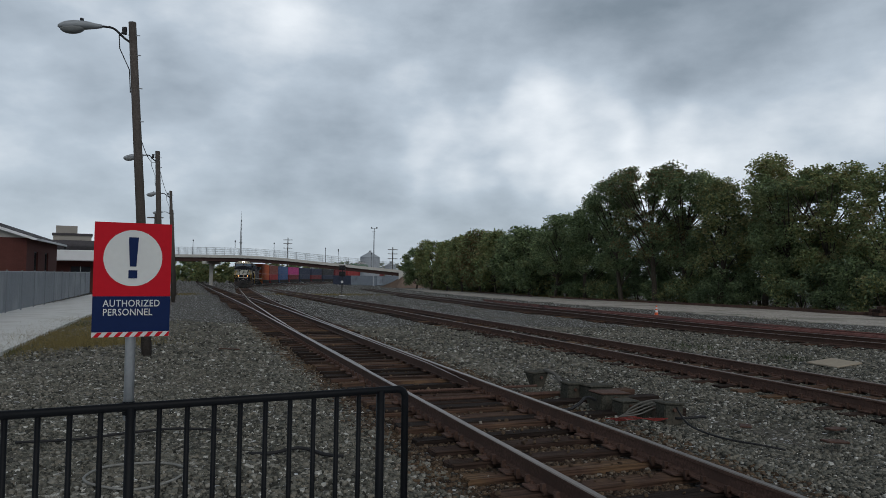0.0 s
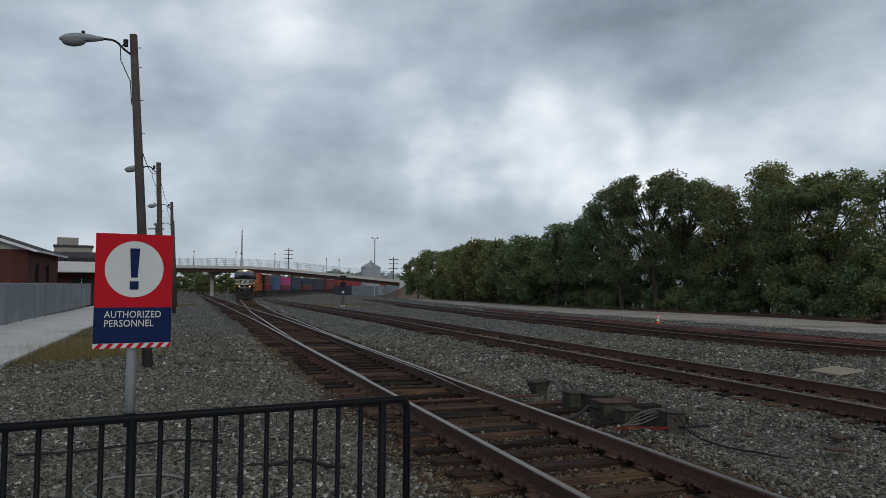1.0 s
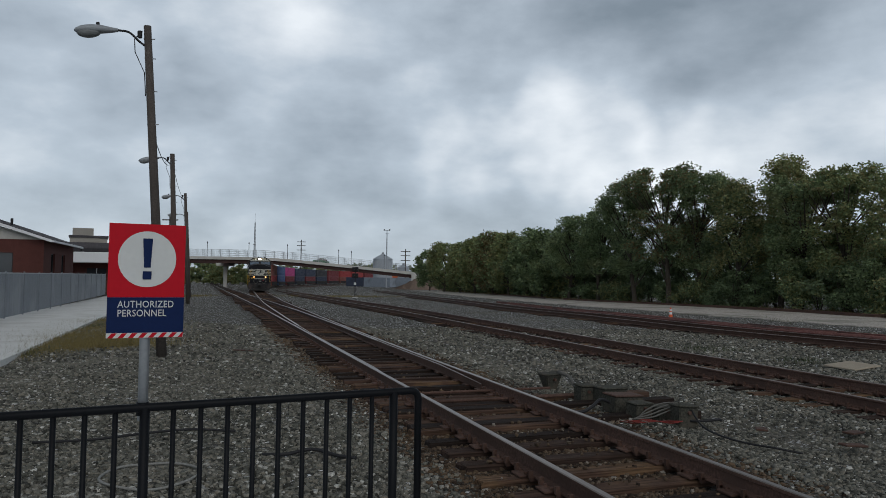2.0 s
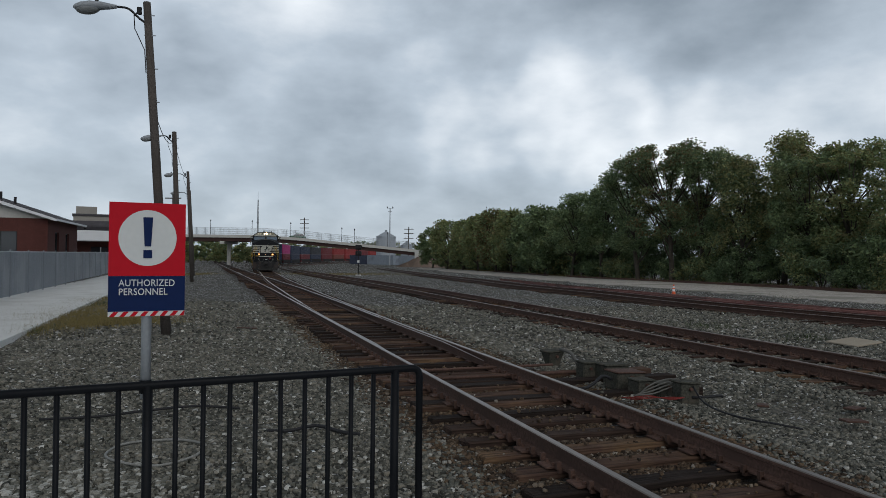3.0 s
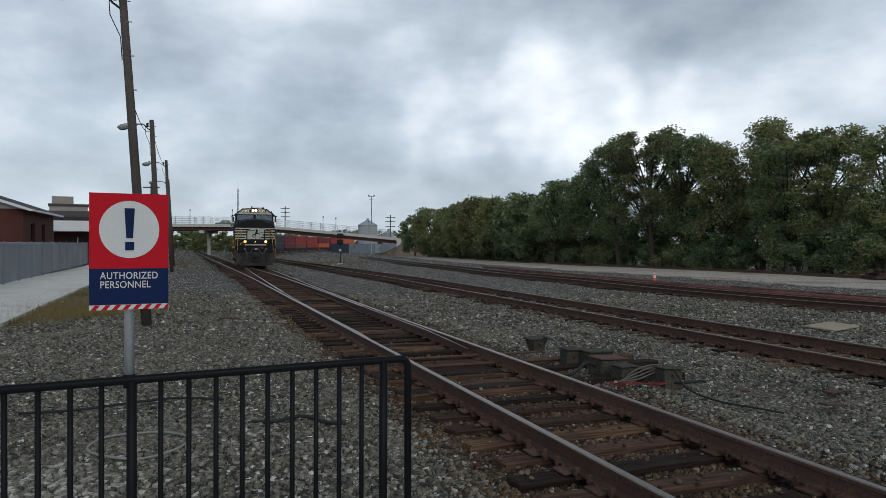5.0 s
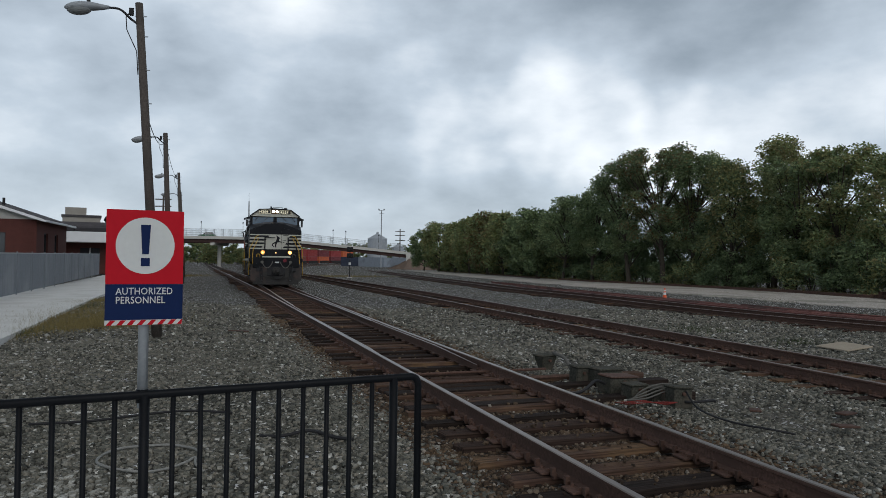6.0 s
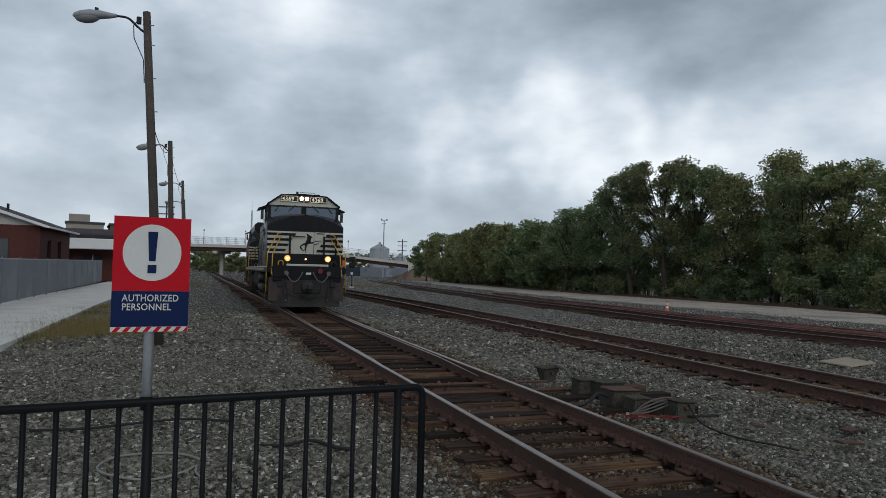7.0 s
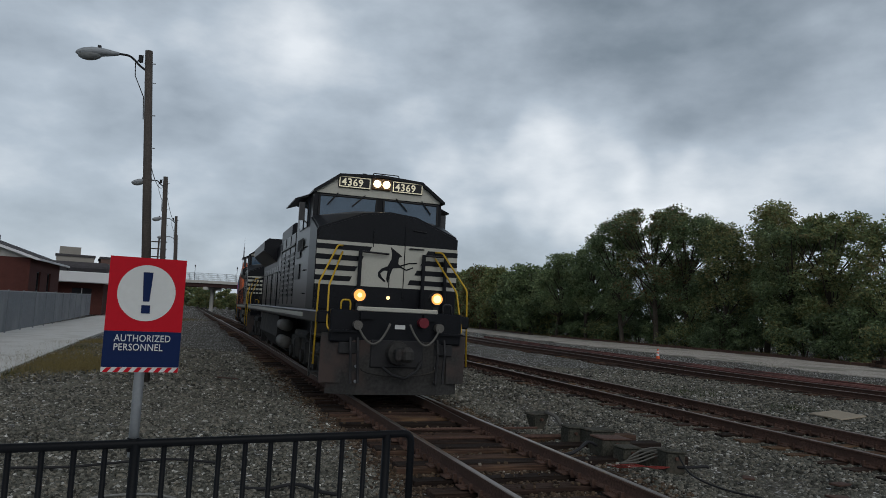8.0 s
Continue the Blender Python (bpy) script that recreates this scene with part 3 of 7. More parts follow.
def rail(line, side, s0, s1, parent, top, profile=RAIL, step=1.0):
    """A rail at a side offset (a number or a function of s) along a line."""
    bm = bmesh.new()
    n = max(2, int((s1 - s0) / step) + 1)
    rings = []
    for i in range(n):
        s = s0 + (s1 - s0) * i / (n - 1)
        x, y, th = line(s)
        o = side(s) if callable(side) else side
        tip = min(1.0, 0.35 + (s - s0) / 3.0) if profile is BLADE else 1.0
        rings.append([bm.verts.new((x + (o + u * tip) * math.cos(th), y + (o + u * tip) * math.sin(th), gz(x, y) + v * (0.45 + 0.55 * tip))) for u, v in profile])
    m = len(profile)
    peak = max(v for _, v in profile)
    for a, b in zip(rings, rings[1:]):
        for k in range(m):
            f = bm.faces.new((a[k], a[(k + 1) % m], b[(k + 1) % m], b[k]))
            head = min(profile[k][1], profile[(k + 1) % m][1]) > peak - 0.012
            f.material_index = 1 if head else 0
    bm.faces.new(rings[0])
    bm.faces.new(rings[-1][::-1])
    bmesh.ops.recalc_face_normals(bm, faces=bm.faces)
    return part("rail", bm, [M_RUST, top], parent)


def tie_mesh(length, seed):
    rng = random.Random(seed)
    bm = bmesh.new()
    box(bm, -length / 2, length / 2, -0.11, 0.11, -0.17, 0.0, 0.014)
    for v in bm.verts:
        v.co += Vector((rng.uniform(-0.03, 0.03), rng.uniform(-0.012, 0.012), rng.uniform(-0.012, 0.004)))
    me = bpy.data.meshes.new("tie")
    bm.to_mesh(me)
    bm.free()
    me.materials.append(M_TIE)
    return me


def plate_mesh():
    """A tie plate with its spikes and a pair of rail anchors."""
    bm = bmesh.new()
    box(bm, -0.18, 0.18, -0.095, 0.095, 0.0, 0.02, 0.004)
    for x in (-0.10, 0.10):
        for y in (-0.06, 0.06):
            rod(bm, (x, y, 0.02), (x, y, 0.045), 0.018, n=6)
    for y in (-0.15, 0.15):
        box(bm, -0.10, 0.10, y - 0.018, y + 0.018, -0.02, 0.03)
        box(bm, 0.075, 0.115, y - 0.018, y + 0.018, 0.01, 0.075)
        box(bm, -0.115, -0.075, y - 0.018, y + 0.018, 0.01, 0.075)
    me = bpy.data.meshes.new("tie_plate")
    bm.to_mesh(me)
    bm.free()
    me.materials.append(M_RUST)
    return me


PLATE = plate_mesh()
TIES = {L: [tie_mesh(L, k) for k in range(4)] for L in (2.6, 3.0, 3.5, 4.0)}
RNG = random.Random(11)


def lay(me, name, parent, x, y, z, turn):
    ob = new(name, me)
    ob.parent = parent
    ob.matrix_basis = Matrix.Translation((x, y, z)) @ Matrix.Rotation(turn, 4, "Z")


def ties(line, s0, s1, parent, plates_to, spread=lambda s: 0.0, plate_sides=lambda s: (-GAUGE / 2, GAUGE / 2), step=0.53):
    n = int((s1 - s0) / step)
    for i in range(n):
        s = s0 + i * step + RNG.uniform(-0.03, 0.03)
        d = spread(s)
        want = 2.6 + d
        L = min(TIES, key=lambda v: abs(v - want - 0.1))
        x, y = offset(line, s, d / 2 + RNG.uniform(-0.06, 0.06))
        th = line(s)[2]
        lay(RNG.choice(TIES[L]), "tie", parent, x, y, gz(x, y) + RNG.uniform(-0.012, 0.008), th + radians(RNG.uniform(-1.6, 1.6)))
        if s < plates_to:
            for side in plate_sides(s):
                px, py = offset(line, s, side)
                lay(PLATE, "tie_plate", parent, px, py, gz(px, py), th)


def swing(s):
    """How far the diverging route lies to the right of the main line."""
    if s <= 0:
        return 0.0
    return 0.00058 * s * s if s < 48 else 0.00058 * 48 * 48 + 0.0557 * (s - 48)


turnout = thing("railway_turnout", Matrix.Identity(4), "railway turnout with polished rails on dark wooden ties", "railway track", kind="structure")
rail(MAIN, -GAUGE / 2, -45, 330, turnout, M_RAILTOP)
rail(ROUTE, GAUGE / 2, -45, 420, turnout, M_RAILTOP)
rail(MAIN, lambda s: GAUGE / 2 - max(0.0, 0.115 - swing(s)), 1.5, 9, turnout, M_RAILTOP, BLADE)
rail(MAIN, lambda s: GAUGE / 2 - max(0.0, 0.115 - swing(s)), 9, 330, turnout, M_RAILTOP)
rail(MAIN, lambda s: -GAUGE / 2 + max(0.06, swing(s)), 1.5, 15, turnout, M_RAILTOP, BLADE)
rail(ROUTE, -GAUGE / 2, 15, 420, turnout, M_RAILTOP)
rail(MAIN, GAUGE / 2 - 0.12, 58, 66, turnout, M_RAILDULL)
rail(MAIN, -GAUGE / 2 + 0.12, 58, 66, turnout, M_RAILDULL)
ties(MAIN, -9, 68, turnout, 34, swing, lambda s: (-GAUGE / 2, GAUGE / 2 + swing(s)) if s < 16 else (-GAUGE / 2, -GAUGE / 2 + swing(s), GAUGE / 2, GAUGE / 2 + swing(s)))
ties(ROUTE, 68, 112, turnout, 0)
ties(MAIN, 68, 112, turnout, 0)

second = thing("second_railway_track", Matrix.Identity(4), "rusty second railway track bedded in grey ballast", "railway track", kind="structure")
rail(SECOND, -GAUGE / 2, -45, 300, second, M_RAILDULL)
rail(SECOND, GAUGE / 2, -45, 300, second, M_RAILDULL)
ties(SECOND, -5, 80, second, 20)


def smooth_line(pts):
    """A line through plan points, by arc length."""
    fine = []
    for i in range(len(pts) - 1):
        p0, p1, p2, p3 = (Vector(pts[max(0, min(len(pts) - 1, k))]) for k in (i - 1, i, i + 1, i + 2))
        for k in range(20):
            f = k / 20
            fine.append(0.5 * (2 * p1 + (p2 - p0) * f + (2 * p0 - 5 * p1 + 4 * p2 - p3) * f * f + (3 * p1 - p0 - 3 * p2 + p3) * f ** 3))
    fine.append(Vector(pts[-1]))
    at = [0.0]
    for a, b in zip(fine, fine[1:]):
        at.append(at[-1] + (b - a).length)

    def line(s):
        s = min(max(s, 0), at[-1] - 1e-4)
        i = max(k for k in range(len(at)) if at[k] <= s)
        i = min(i, len(fine) - 2)
        d = fine[i + 1] - fine[i]
        p = fine[i] + d * ((s - at[i]) / max(d.length, 1e-6))
        return p.x, p.y, math.atan2(-d.x, d.y)
    return line, at[-1]


YARD, YARD_LENGTH = smooth_line([(17.0, 13.5), (13.0, 19.4), (9.6, 26.2), (6.8, 34.8), (3.9, 43.6), (1.4, 54.8), (-4.5, 78.5), (-10.5, 106), (-14, 125)])
yard = thing("yard_railway_track", Matrix.Identity(4), "rusty disused yard track with sunken ties", "railway track", kind="structure")
rail(YARD, -GAUGE / 2, 0, YARD_LENGTH, yard, M_RAILDULL)
rail(YARD, GAUGE / 2, 0, YARD_LENGTH, yard, M_RAILDULL)
ties(YARD, 1, 70, yard, 0)


def loose_rails():
    """Bundles of old rails lying beside the yard track."""
    for first, last, side in ((4, 36, 1.7), (0, 30, 2.0), (8, 40, 2.35), (2, 24, 2.75), (12, 48, 3.1), (0, 17, 3.5)):
        bundle = thing("loose_rail", Matrix.Identity(4), "long rusty loose rail lying beside the yard track", "rail", "loose rails")
        bm = bmesh.new()
        rings = []
        for i in range(int(last - first) + 1):
            x, y, th = YARD(first + i)
            o = side + 0.12 * math.sin(i * 0.21 + side * 3)
            rings.append([bm.verts.new((x + (o + u) * math.cos(th), y + (o + u) * math.sin(th), gz(x, y) + v - 0.03)) for u, v in RAIL])
        for a, b in zip(rings, rings[1:]):
            for k in range(len(RAIL)):
                bm.faces.new((a[k], a[(k + 1) % len(RAIL)], b[(k + 1) % len(RAIL)], b[k]))
        bm.faces.new(rings[0])
        bm.faces.new(rings[-1][::-1])
        bmesh.ops.recalc_face_normals(bm, faces=bm.faces)
        part("bar", bm, M_OLDRAIL, bundle)


loose_rails()

# ---- the bridge across the yard ----
BRIDGE = [(-130, 3.4), (-95, 4.2), (-75, 4.6), (-60, 4.72), (-49, 4.75), (-43, 4.66), (-37, 4.3), (-24, 3.15), (-10.5, 1.9)]


def bridge_z(x):
    for (a, za), (b, zb) in zip(BRIDGE, BRIDGE[1:]):
        if a <= x <= b:
            f = (x - a) / (b - a)
            return za + (zb - za) * f
    return BRIDGE[-1][1]


def bridge_y(x):
    return 165.0 + (x + 10.5) * 0.19


def build_bridge():
    b = thing("road_bridge", Matrix.Identity(4), "long low road bridge with pale parapet and brown girder", "bridge", kind="structure")
    xs = [-130 + i * 1.99167 for i in range(61)]

    def band(name, z0, z1, y0, y1, mat):
        bm = bmesh.new()
        rings = [[bm.verts.new((x, bridge_y(x) + yy, bridge_z(x) + zz)) for yy, zz in ((y0, z0), (y1, z0), (y1, z1), (y0, z1))] for x in xs]
        for p, q in zip(rings, rings[1:]):
            for k in range(4):
                bm.faces.new((p[k], p[(k + 1) % 4], q[(k + 1) % 4], q[k]))
        bm.faces.new(rings[0])
        bm.faces.new(rings[-1][::-1])
        bmesh.ops.recalc_face_normals(bm, faces=bm.faces)
        return part(name, bm, mat, b)
    for y0 in (0.5, 3.6, 6.7, 9.8):
        band("girder", 0.0, 0.80, y0, y0 + 0.35, M_BRIDGESTEEL)
    band("deck", 0.80, 1.0, 0.0, 11.0, M_BRIDGEDECK)
    band("parapet", 1.0, 1.45, 0.0, 0.3, M_BRIDGEDECK)
    band("parapet", 1.0, 1.45, 10.7, 11.0, M_BRIDGEDECK)
    for k in range(60):
        x = -128 + k * 1.96
        bm = bmesh.new()
        box(bm, x - 0.05, x + 0.05, bridge_y(x) + 0.1, bridge_y(x) + 0.2, bridge_z(x) + 1.45, bridge_z(x) + 3.1)
        part("fence_post", bm, M_GALV, b)
    for zz in (1.75, 2.2, 2.65, 3.07):
        bm = bmesh.new()
        tube(bm, [(x, bridge_y(x) + 0.15, bridge_z(x) + zz) for x in xs], 0.035, 4)
        part("fence_rail", bm, M_GALV, b)
    bm = bmesh.new()
    for k in range(480):
        x = -128 + k * 0.245
        box(bm, x - 0.024, x + 0.024, bridge_y(x) + 0.14, bridge_y(x) + 0.165, bridge_z(x) + 1.45, bridge_z(x) + 3.07)
    tagged(part("fence_mesh", bm, M_GALV, b), kind="stuff")
    for x in (-54.0, -82.0, -110.0):
        bm = bmesh.new()
        yy = 5.3
        rod(bm, (x, bridge_y(x) + yy, gz(x, 160) - 0.3), (x, bridge_y(x) + yy, bridge_z(x) - 0.5), 0.45, n=12)
        box(bm, x - 0.5, x + 0.5, bridge_y(x) + 0.3, bridge_y(x) + 10.6, bridge_z(x) - 0.6, bridge_z(x))
        part("pier", bm, M_BRIDGEDECK, b)
    bm = bmesh.new()
    box(bm, -10.5, -7.5, 164.5, 176.0, -1.4, 3.2)
    part("abutment", bm, M_BRIDGEDECK, b)
    for x in (-56.5, -47.5, -39, -27.5, -24.6, -17, -66):
        lamp = new("bridge_lamp")
        tagged(lamp, "thin dark lamp post standing on the bridge", "lamp post", "bridge lamps")
        lamp.matrix_basis = pose(x, bridge_y(x) + 0.5, bridge_z(x) + 0.9)
        bm = bmesh.new()
        rod(bm, (0, 0, 0), (0, 0, 3.6), 0.07, 0.05, 6)
        part("post", bm, M_CABLE, lamp)
        bm = bmesh.new()
        rod(bm, (0, 0, 3.6), (0, 0, 3.95), 0.16, 0.08, 8)
        part("lantern", bm, M_CABLE, lamp)
    # the dirt bank that carries the road down
    bm = bmesh.new()
    rings = []
    for i, (x, top, half) in enumerate([(-15.5, -0.85, 1.0), (-12.5, 0.3, 3.5), (-9.5, 1.8, 6.0), (-4, 2.2, 7.5), (4, 1.6, 7.5), (12, 0.5, 7), (20, -1.0, 5)]):
        rings.append([bm.verts.new((x, 170 + yy, zz)) for yy, zz in ((-half - 5, -1.3), (-half, top), (half, top), (half + 5, -1.3))])
    for p, q in zip(rings, rings[1:]):
        for k in range(3):
            bm.faces.new((p[k], p[k + 1], q[k + 1], q[k]))
    bm.faces.new(rings[0])
    bmesh.ops.recalc_face_normals(bm, faces=bm.faces)
    bmesh.ops.subdivide_edges(bm, edges=bm.edges[:], cuts=3)
    for v in bm.verts:
        v.co.z += 0.25 * noise.noise(v.co * 0.6)
    tagged(link_mesh("embankment", bm, M_DIRT), "bare brown dirt bank at the end of the bridge", "embankment", kind="structure")


build_bridge()

# ---- the railing with the warning sign ----
RAIL_Z, FOOT_Z = 1.34, 0.24


def build_railing():
    along = (Vector((-0.232, 3.153, 0)) - Vector((-1.558, 2.478, 0))).normalized()
    end = Vector((-0.232, 3.153, 0))
    f = thing("pipe_railing", Matrix.Identity(4), "black painted steel pipe railing with upright bars", "railing")

    def at(d, z):
        p = end - along * d
        return (p.x, p.y, z)
    bm = bmesh.new()
    run = bent([at(4.2, RAIL_Z), at(-0.074, RAIL_Z), at(-0.078, FOOT_Z)], 0.042, 6)
    tube(bm, run, 0.0165, 12)
    part("top_rail", bm, M_BLACKPAINT, f, smooth=True)
    bm = bmesh.new()
    rod(bm, at(4.2, FOOT_Z + 0.1), at(-0.1, FOOT_Z + 0.1), 0.014, n=8)
    part("bottom_rail", bm, M_BLACKPAINT, f, smooth=True)
    for d in (0.045, 1.066, 2.087, 3.108):
        bm = bmesh.new()
        rod(bm, at(d, FOOT_Z), at(d, RAIL_Z), 0.019, n=10)
        rod(bm, at(d, FOOT_Z), at(d, FOOT_Z + 0.012), 0.06, n=12)
        part("post", bm, M_BLACKPAINT, f, smooth=True)
    k = 1
    while 0.045 + k * 0.1021 < 4.2:
        if k % 10:
            bm = bmesh.new()
            d = 0.045 + k * 0.1021
            rod(bm, at(d, FOOT_Z + 0.1), at(d, RAIL_Z - 0.005), 0.0105, n=8)
            part("bar", bm, M_BLACKPAINT, f, smooth=True)
        k += 1
    slab = bmesh.new()
    prism(slab, [(-9.0, -12.0), (5.0, -12.0), (0.3, 3.42), (-9.0, 3.42)], "z", -0.1, FOOT_Z)
    ob = tagged(link_mesh("platform", slab, M_CONCRETE), "concrete platform under the railing", "platform", kind="structure")
    return at(1.066, RAIL_Z)


def build_sign(foot):
    """The sign faces the platform; its own space: x across, z up, the face towards -y."""
    base = Vector(foot)
    s = thing("warning_sign", Matrix.Translation(base) @ pose(0, 0, 0, 0, 0, 26) @ pose(-0.008, 0, 0), "red white and navy warning sign on a grey post", "sign")
    bm = bmesh.new()
    rod(bm, (0.0, 0.012, -0.05), (0.0, 0.012, 0.69), 0.0185, n=14)
    part("post", bm, M_GALV, s, smooth=True)
    bm = bmesh.new()
    rod(bm, (0.0, 0.012, -0.03), (0.0, 0.012, 0.02), 0.023, n=14)
    part("clamp", bm, M_BLACKPAINT, s, smooth=True)
    W, Z0, Z1, Z2, Z3 = 0.135, 0.268, 0.287, 0.421, 0.700
    bm = bmesh.new()
    box(bm, -W, W, -0.018, -0.012, Z0, Z3, 0.001)
    part("backing_plate", bm, M_GALV, s)
    bm = bmesh.new()
    box(bm, -W, W, -0.0215, -0.0185, Z2, Z3)
    part("red_panel", bm, M_SIGNRED, s, "red upper panel")
    bm = bmesh.new()
    box(bm, -W, W, -0.0215, -0.0185, Z1, Z2 - 0.0005)
    part("blue_panel", bm, M_SIGNBLUE, s, "navy lower panel")
    bm = bmesh.new()
    box(bm, -W, W, -0.0215, -0.0185, Z0, Z1 - 0.0005)
    part("white_strip", bm, M_SIGNWHITE, s)
    for k in range(8):
        x = -W + 0.004 + k * 0.0352
        bm = bmesh.new()
        q = [(max(-W, min(W, u)), v) for u, v in ((x, Z0), (x + 0.0175, Z0), (x + 0.033, Z1 - 0.001), (x + 0.0155, Z1 - 0.001))]
        prism(bm, q, "y", -0.0225, -0.0217)
        part("red_stripe", bm, M_SIGNRED, s)
    c = (0.0, 0.566)
    bm = bmesh.new()
    prism(bm, [(c[0] + 0.1025 * math.cos(a), c[1] + 0.1065 * math.sin(a)) for a in [2 * math.pi * i / 48 for i in range(48)]], "y", -0.0232, -0.0218)
    part("disc", bm, M_SIGNWHITE, s, "white disc")
    bm = bmesh.new()
    prism(bm, [(-0.0115, 0.534), (0.0115, 0.534), (0.0175, 0.645), (-0.0175, 0.645)], "y", -0.0252, -0.0235)
    part("exclamation_stroke", bm, M_SIGNBLUE, s)
    bm = bmesh.new()
    box(bm, -0.0155, 0.0155, -0.0252, -0.0235, 0.489, 0.520)
    part("exclamation_dot", bm, M_SIGNBLUE, s)
    lettering("AUTHORIZED", 0.0365, 0.0012, M_SIGNWHITE, s, pose(-0.0995, -0.0228, 0.3825, 90), 1.05, 0.835, 0.0002)
    lettering("PERSONNEL", 0.0365, 0.0012, M_SIGNWHITE, s, pose(-0.1, -0.0228, 0.349, 90), 1.05, 0.835, 0.0002)


build_sign(build_railing())


# ---- wooden lamp poles along the walkway ----
def lamp_pole(base, top, arm, r, label):
    base, top = Vector(base), Vector(top)
    p = thing("street_lamp", Matrix.Translation(base), label, "street lamp", "wooden lamp poles")
    d = top - base
    bm = bmesh.new()
    rod(bm, d * -0.02, d, r * 1.08, r * 0.78, 12)
    part("pole", bm, M_POLE, p, smooth=True)
    tip = d * 0.985
    a = Vector(arm)
    side = a.normalized()
    bm = bmesh.new()
    tube(bm, bent([tip - Vector((0, 0, 0.38)), tip + side * 0.16 - Vector((0, 0, 0.27)), tip + a * 0.62 - Vector((0, 0, 0.02)), tip + a], 0.22, 6), 0.026, 8)
    part("arm", bm, M_CABLE, p, smooth=True)
    bm = bmesh.new()
    # cobra-head housing: lofted ovals along the arm's direction
    rings, across = [], Vector((-side.y, side.x, 0))
    for k, w, h, drop in ((0.0, 0.045, 0.04, 0.0), (0.14, 0.08, 0.065, 0.0), (0.34, 0.13, 0.095, 0.01), (0.58, 0.16, 0.11, 0.01), (0.76, 0.14, 0.09, 0.0), (0.86, 0.08, 0.055, -0.01), (0.90, 0.03, 0.02, -0.015)):
        c = tip + a + side * k + Vector((0, 0, drop))
        rings.append([bm.verts.new(c + across * (w * math.cos(t)) + Vector((0, 0, h * math.sin(t)))) for t in [2 * math.pi * i / 12 for i in range(12)]])
    for q, w in zip(rings, rings[1:]):
        for i in range(12):
            bm.faces.new((q[i], q[(i + 1) % 12], w[(i + 1) % 12], w[i]))
    bm.faces.new(rings[0][::-1])
    bm.faces.new(rings[-1])
    bmesh.ops.recalc_face_normals(bm, faces=bm.faces)
    head = part("lamp_head", bm, M_LAMPGREY, p, "grey cobra-head lamp housing", smooth=True)
    bm = bmesh.new()
    turn = Matrix((side, across, (0, 0, 1))).transposed().to_4x4()
    bmesh.ops.create_uvsphere(bm, u_segments=16, v_segments=10, radius=0.14,
                              matrix=Matrix.Translation(tip + a + side * 0.60 + Vector((0, 0, -0.055))) @ turn @ Matrix.Diagonal((1.85, 1.0, 0.95, 1)))
    part("lens", bm, M_LENS, p, smooth=True)
    bm = bmesh.new()
    rod(bm, tip + a + side * 0.42 + Vector((0, 0, 0.09)), tip + a + side * 0.42 + Vector((0, 0, 0.17)), 0.045, 0.04, 10)
    part("photocell", bm, M_CABLE, p)
    bm = bmesh.new()
    box(bm, -0.045, 0.045, -0.04, 0.04, -0.11, 0.06, 0.01)
    bmesh.ops.translate(bm, verts=bm.verts, vec=tip + side * (r + 0.06) + Vector((0, 0, -0.06)))
    part("junction_box", bm, M_CABLE, p)
    bm = bmesh.new()
    tube(bm, [tip + side * 0.12, tip + side * 0.28 + Vector((0, 0, -0.2)), tip + side * 0.26 + Vector((0, 0, -0.5)), tip * 0.87 + side * r, tip * 0.80 + side * r], 0.012, 6)
    part("wire", bm, M_CABLE, p)
    for f in (0.96, 0.9, 0.8, 0.7):
        c = d * f
        bm = bmesh.new()
        rod(bm, c + across * 0.05 - Vector((r, 0, 0)), c + Vector((r + 0.06, 0, 0)), 0.012, n=6)
        part("bolt", bm, M_GALV, p)
    return p


lamp_pole((-6.84, 16.2, -0.05), (-7.33, 16.01, 7.69), (-0.55, -0.32, -0.10), 0.108, "weathered wooden lamp pole with a grey cobra-head lamp")
lamp_pole((-12.9, 31.9, -0.05), (-13.24, 31.87, 7.47), (-0.5, -0.25, -0.12), 0.13, "leaning weathered wooden lamp pole with wires")
lamp_pole((-18.9, 48.9, -0.1), (-19.28, 48.84, 7.66), (-0.62, -0.3, -0.1), 0.12, "leaning wooden lamp pole beside the walkway")
lamp_pole((-24.74, 64.4, -0.3), (-25.16, 64.25, 7.72), (-0.72, -0.35, -0.1), 0.12, "far wooden lamp pole beside the walkway")


def wire(pts, r, label):
    bm = bmesh.new()
    tube(bm, pts, r, 5)
    tagged(link_mesh("overhead_wire", bm, M_CABLE), label, "wire", "overhead wires")


def sag(p, q, drop, n=12):
    p, q = Vector(p), Vector(q)
    return [p.lerp(q, i / n) - Vector((0, 0, drop * 4 * (i / n) * (1 - i / n))) for i in range(n + 1)]


TOPS = [(-7.2, 16.06, 5.4), (-13.2, 31.8, 7.1), (-19.2, 48.8, 7.2), (-25.1, 64.2, 7.2)]
for a, b in zip(TOPS, TOPS[1:]):
    wire(sag(a, b, 0.5), 0.012, "thin black overhead wire between wooden poles")


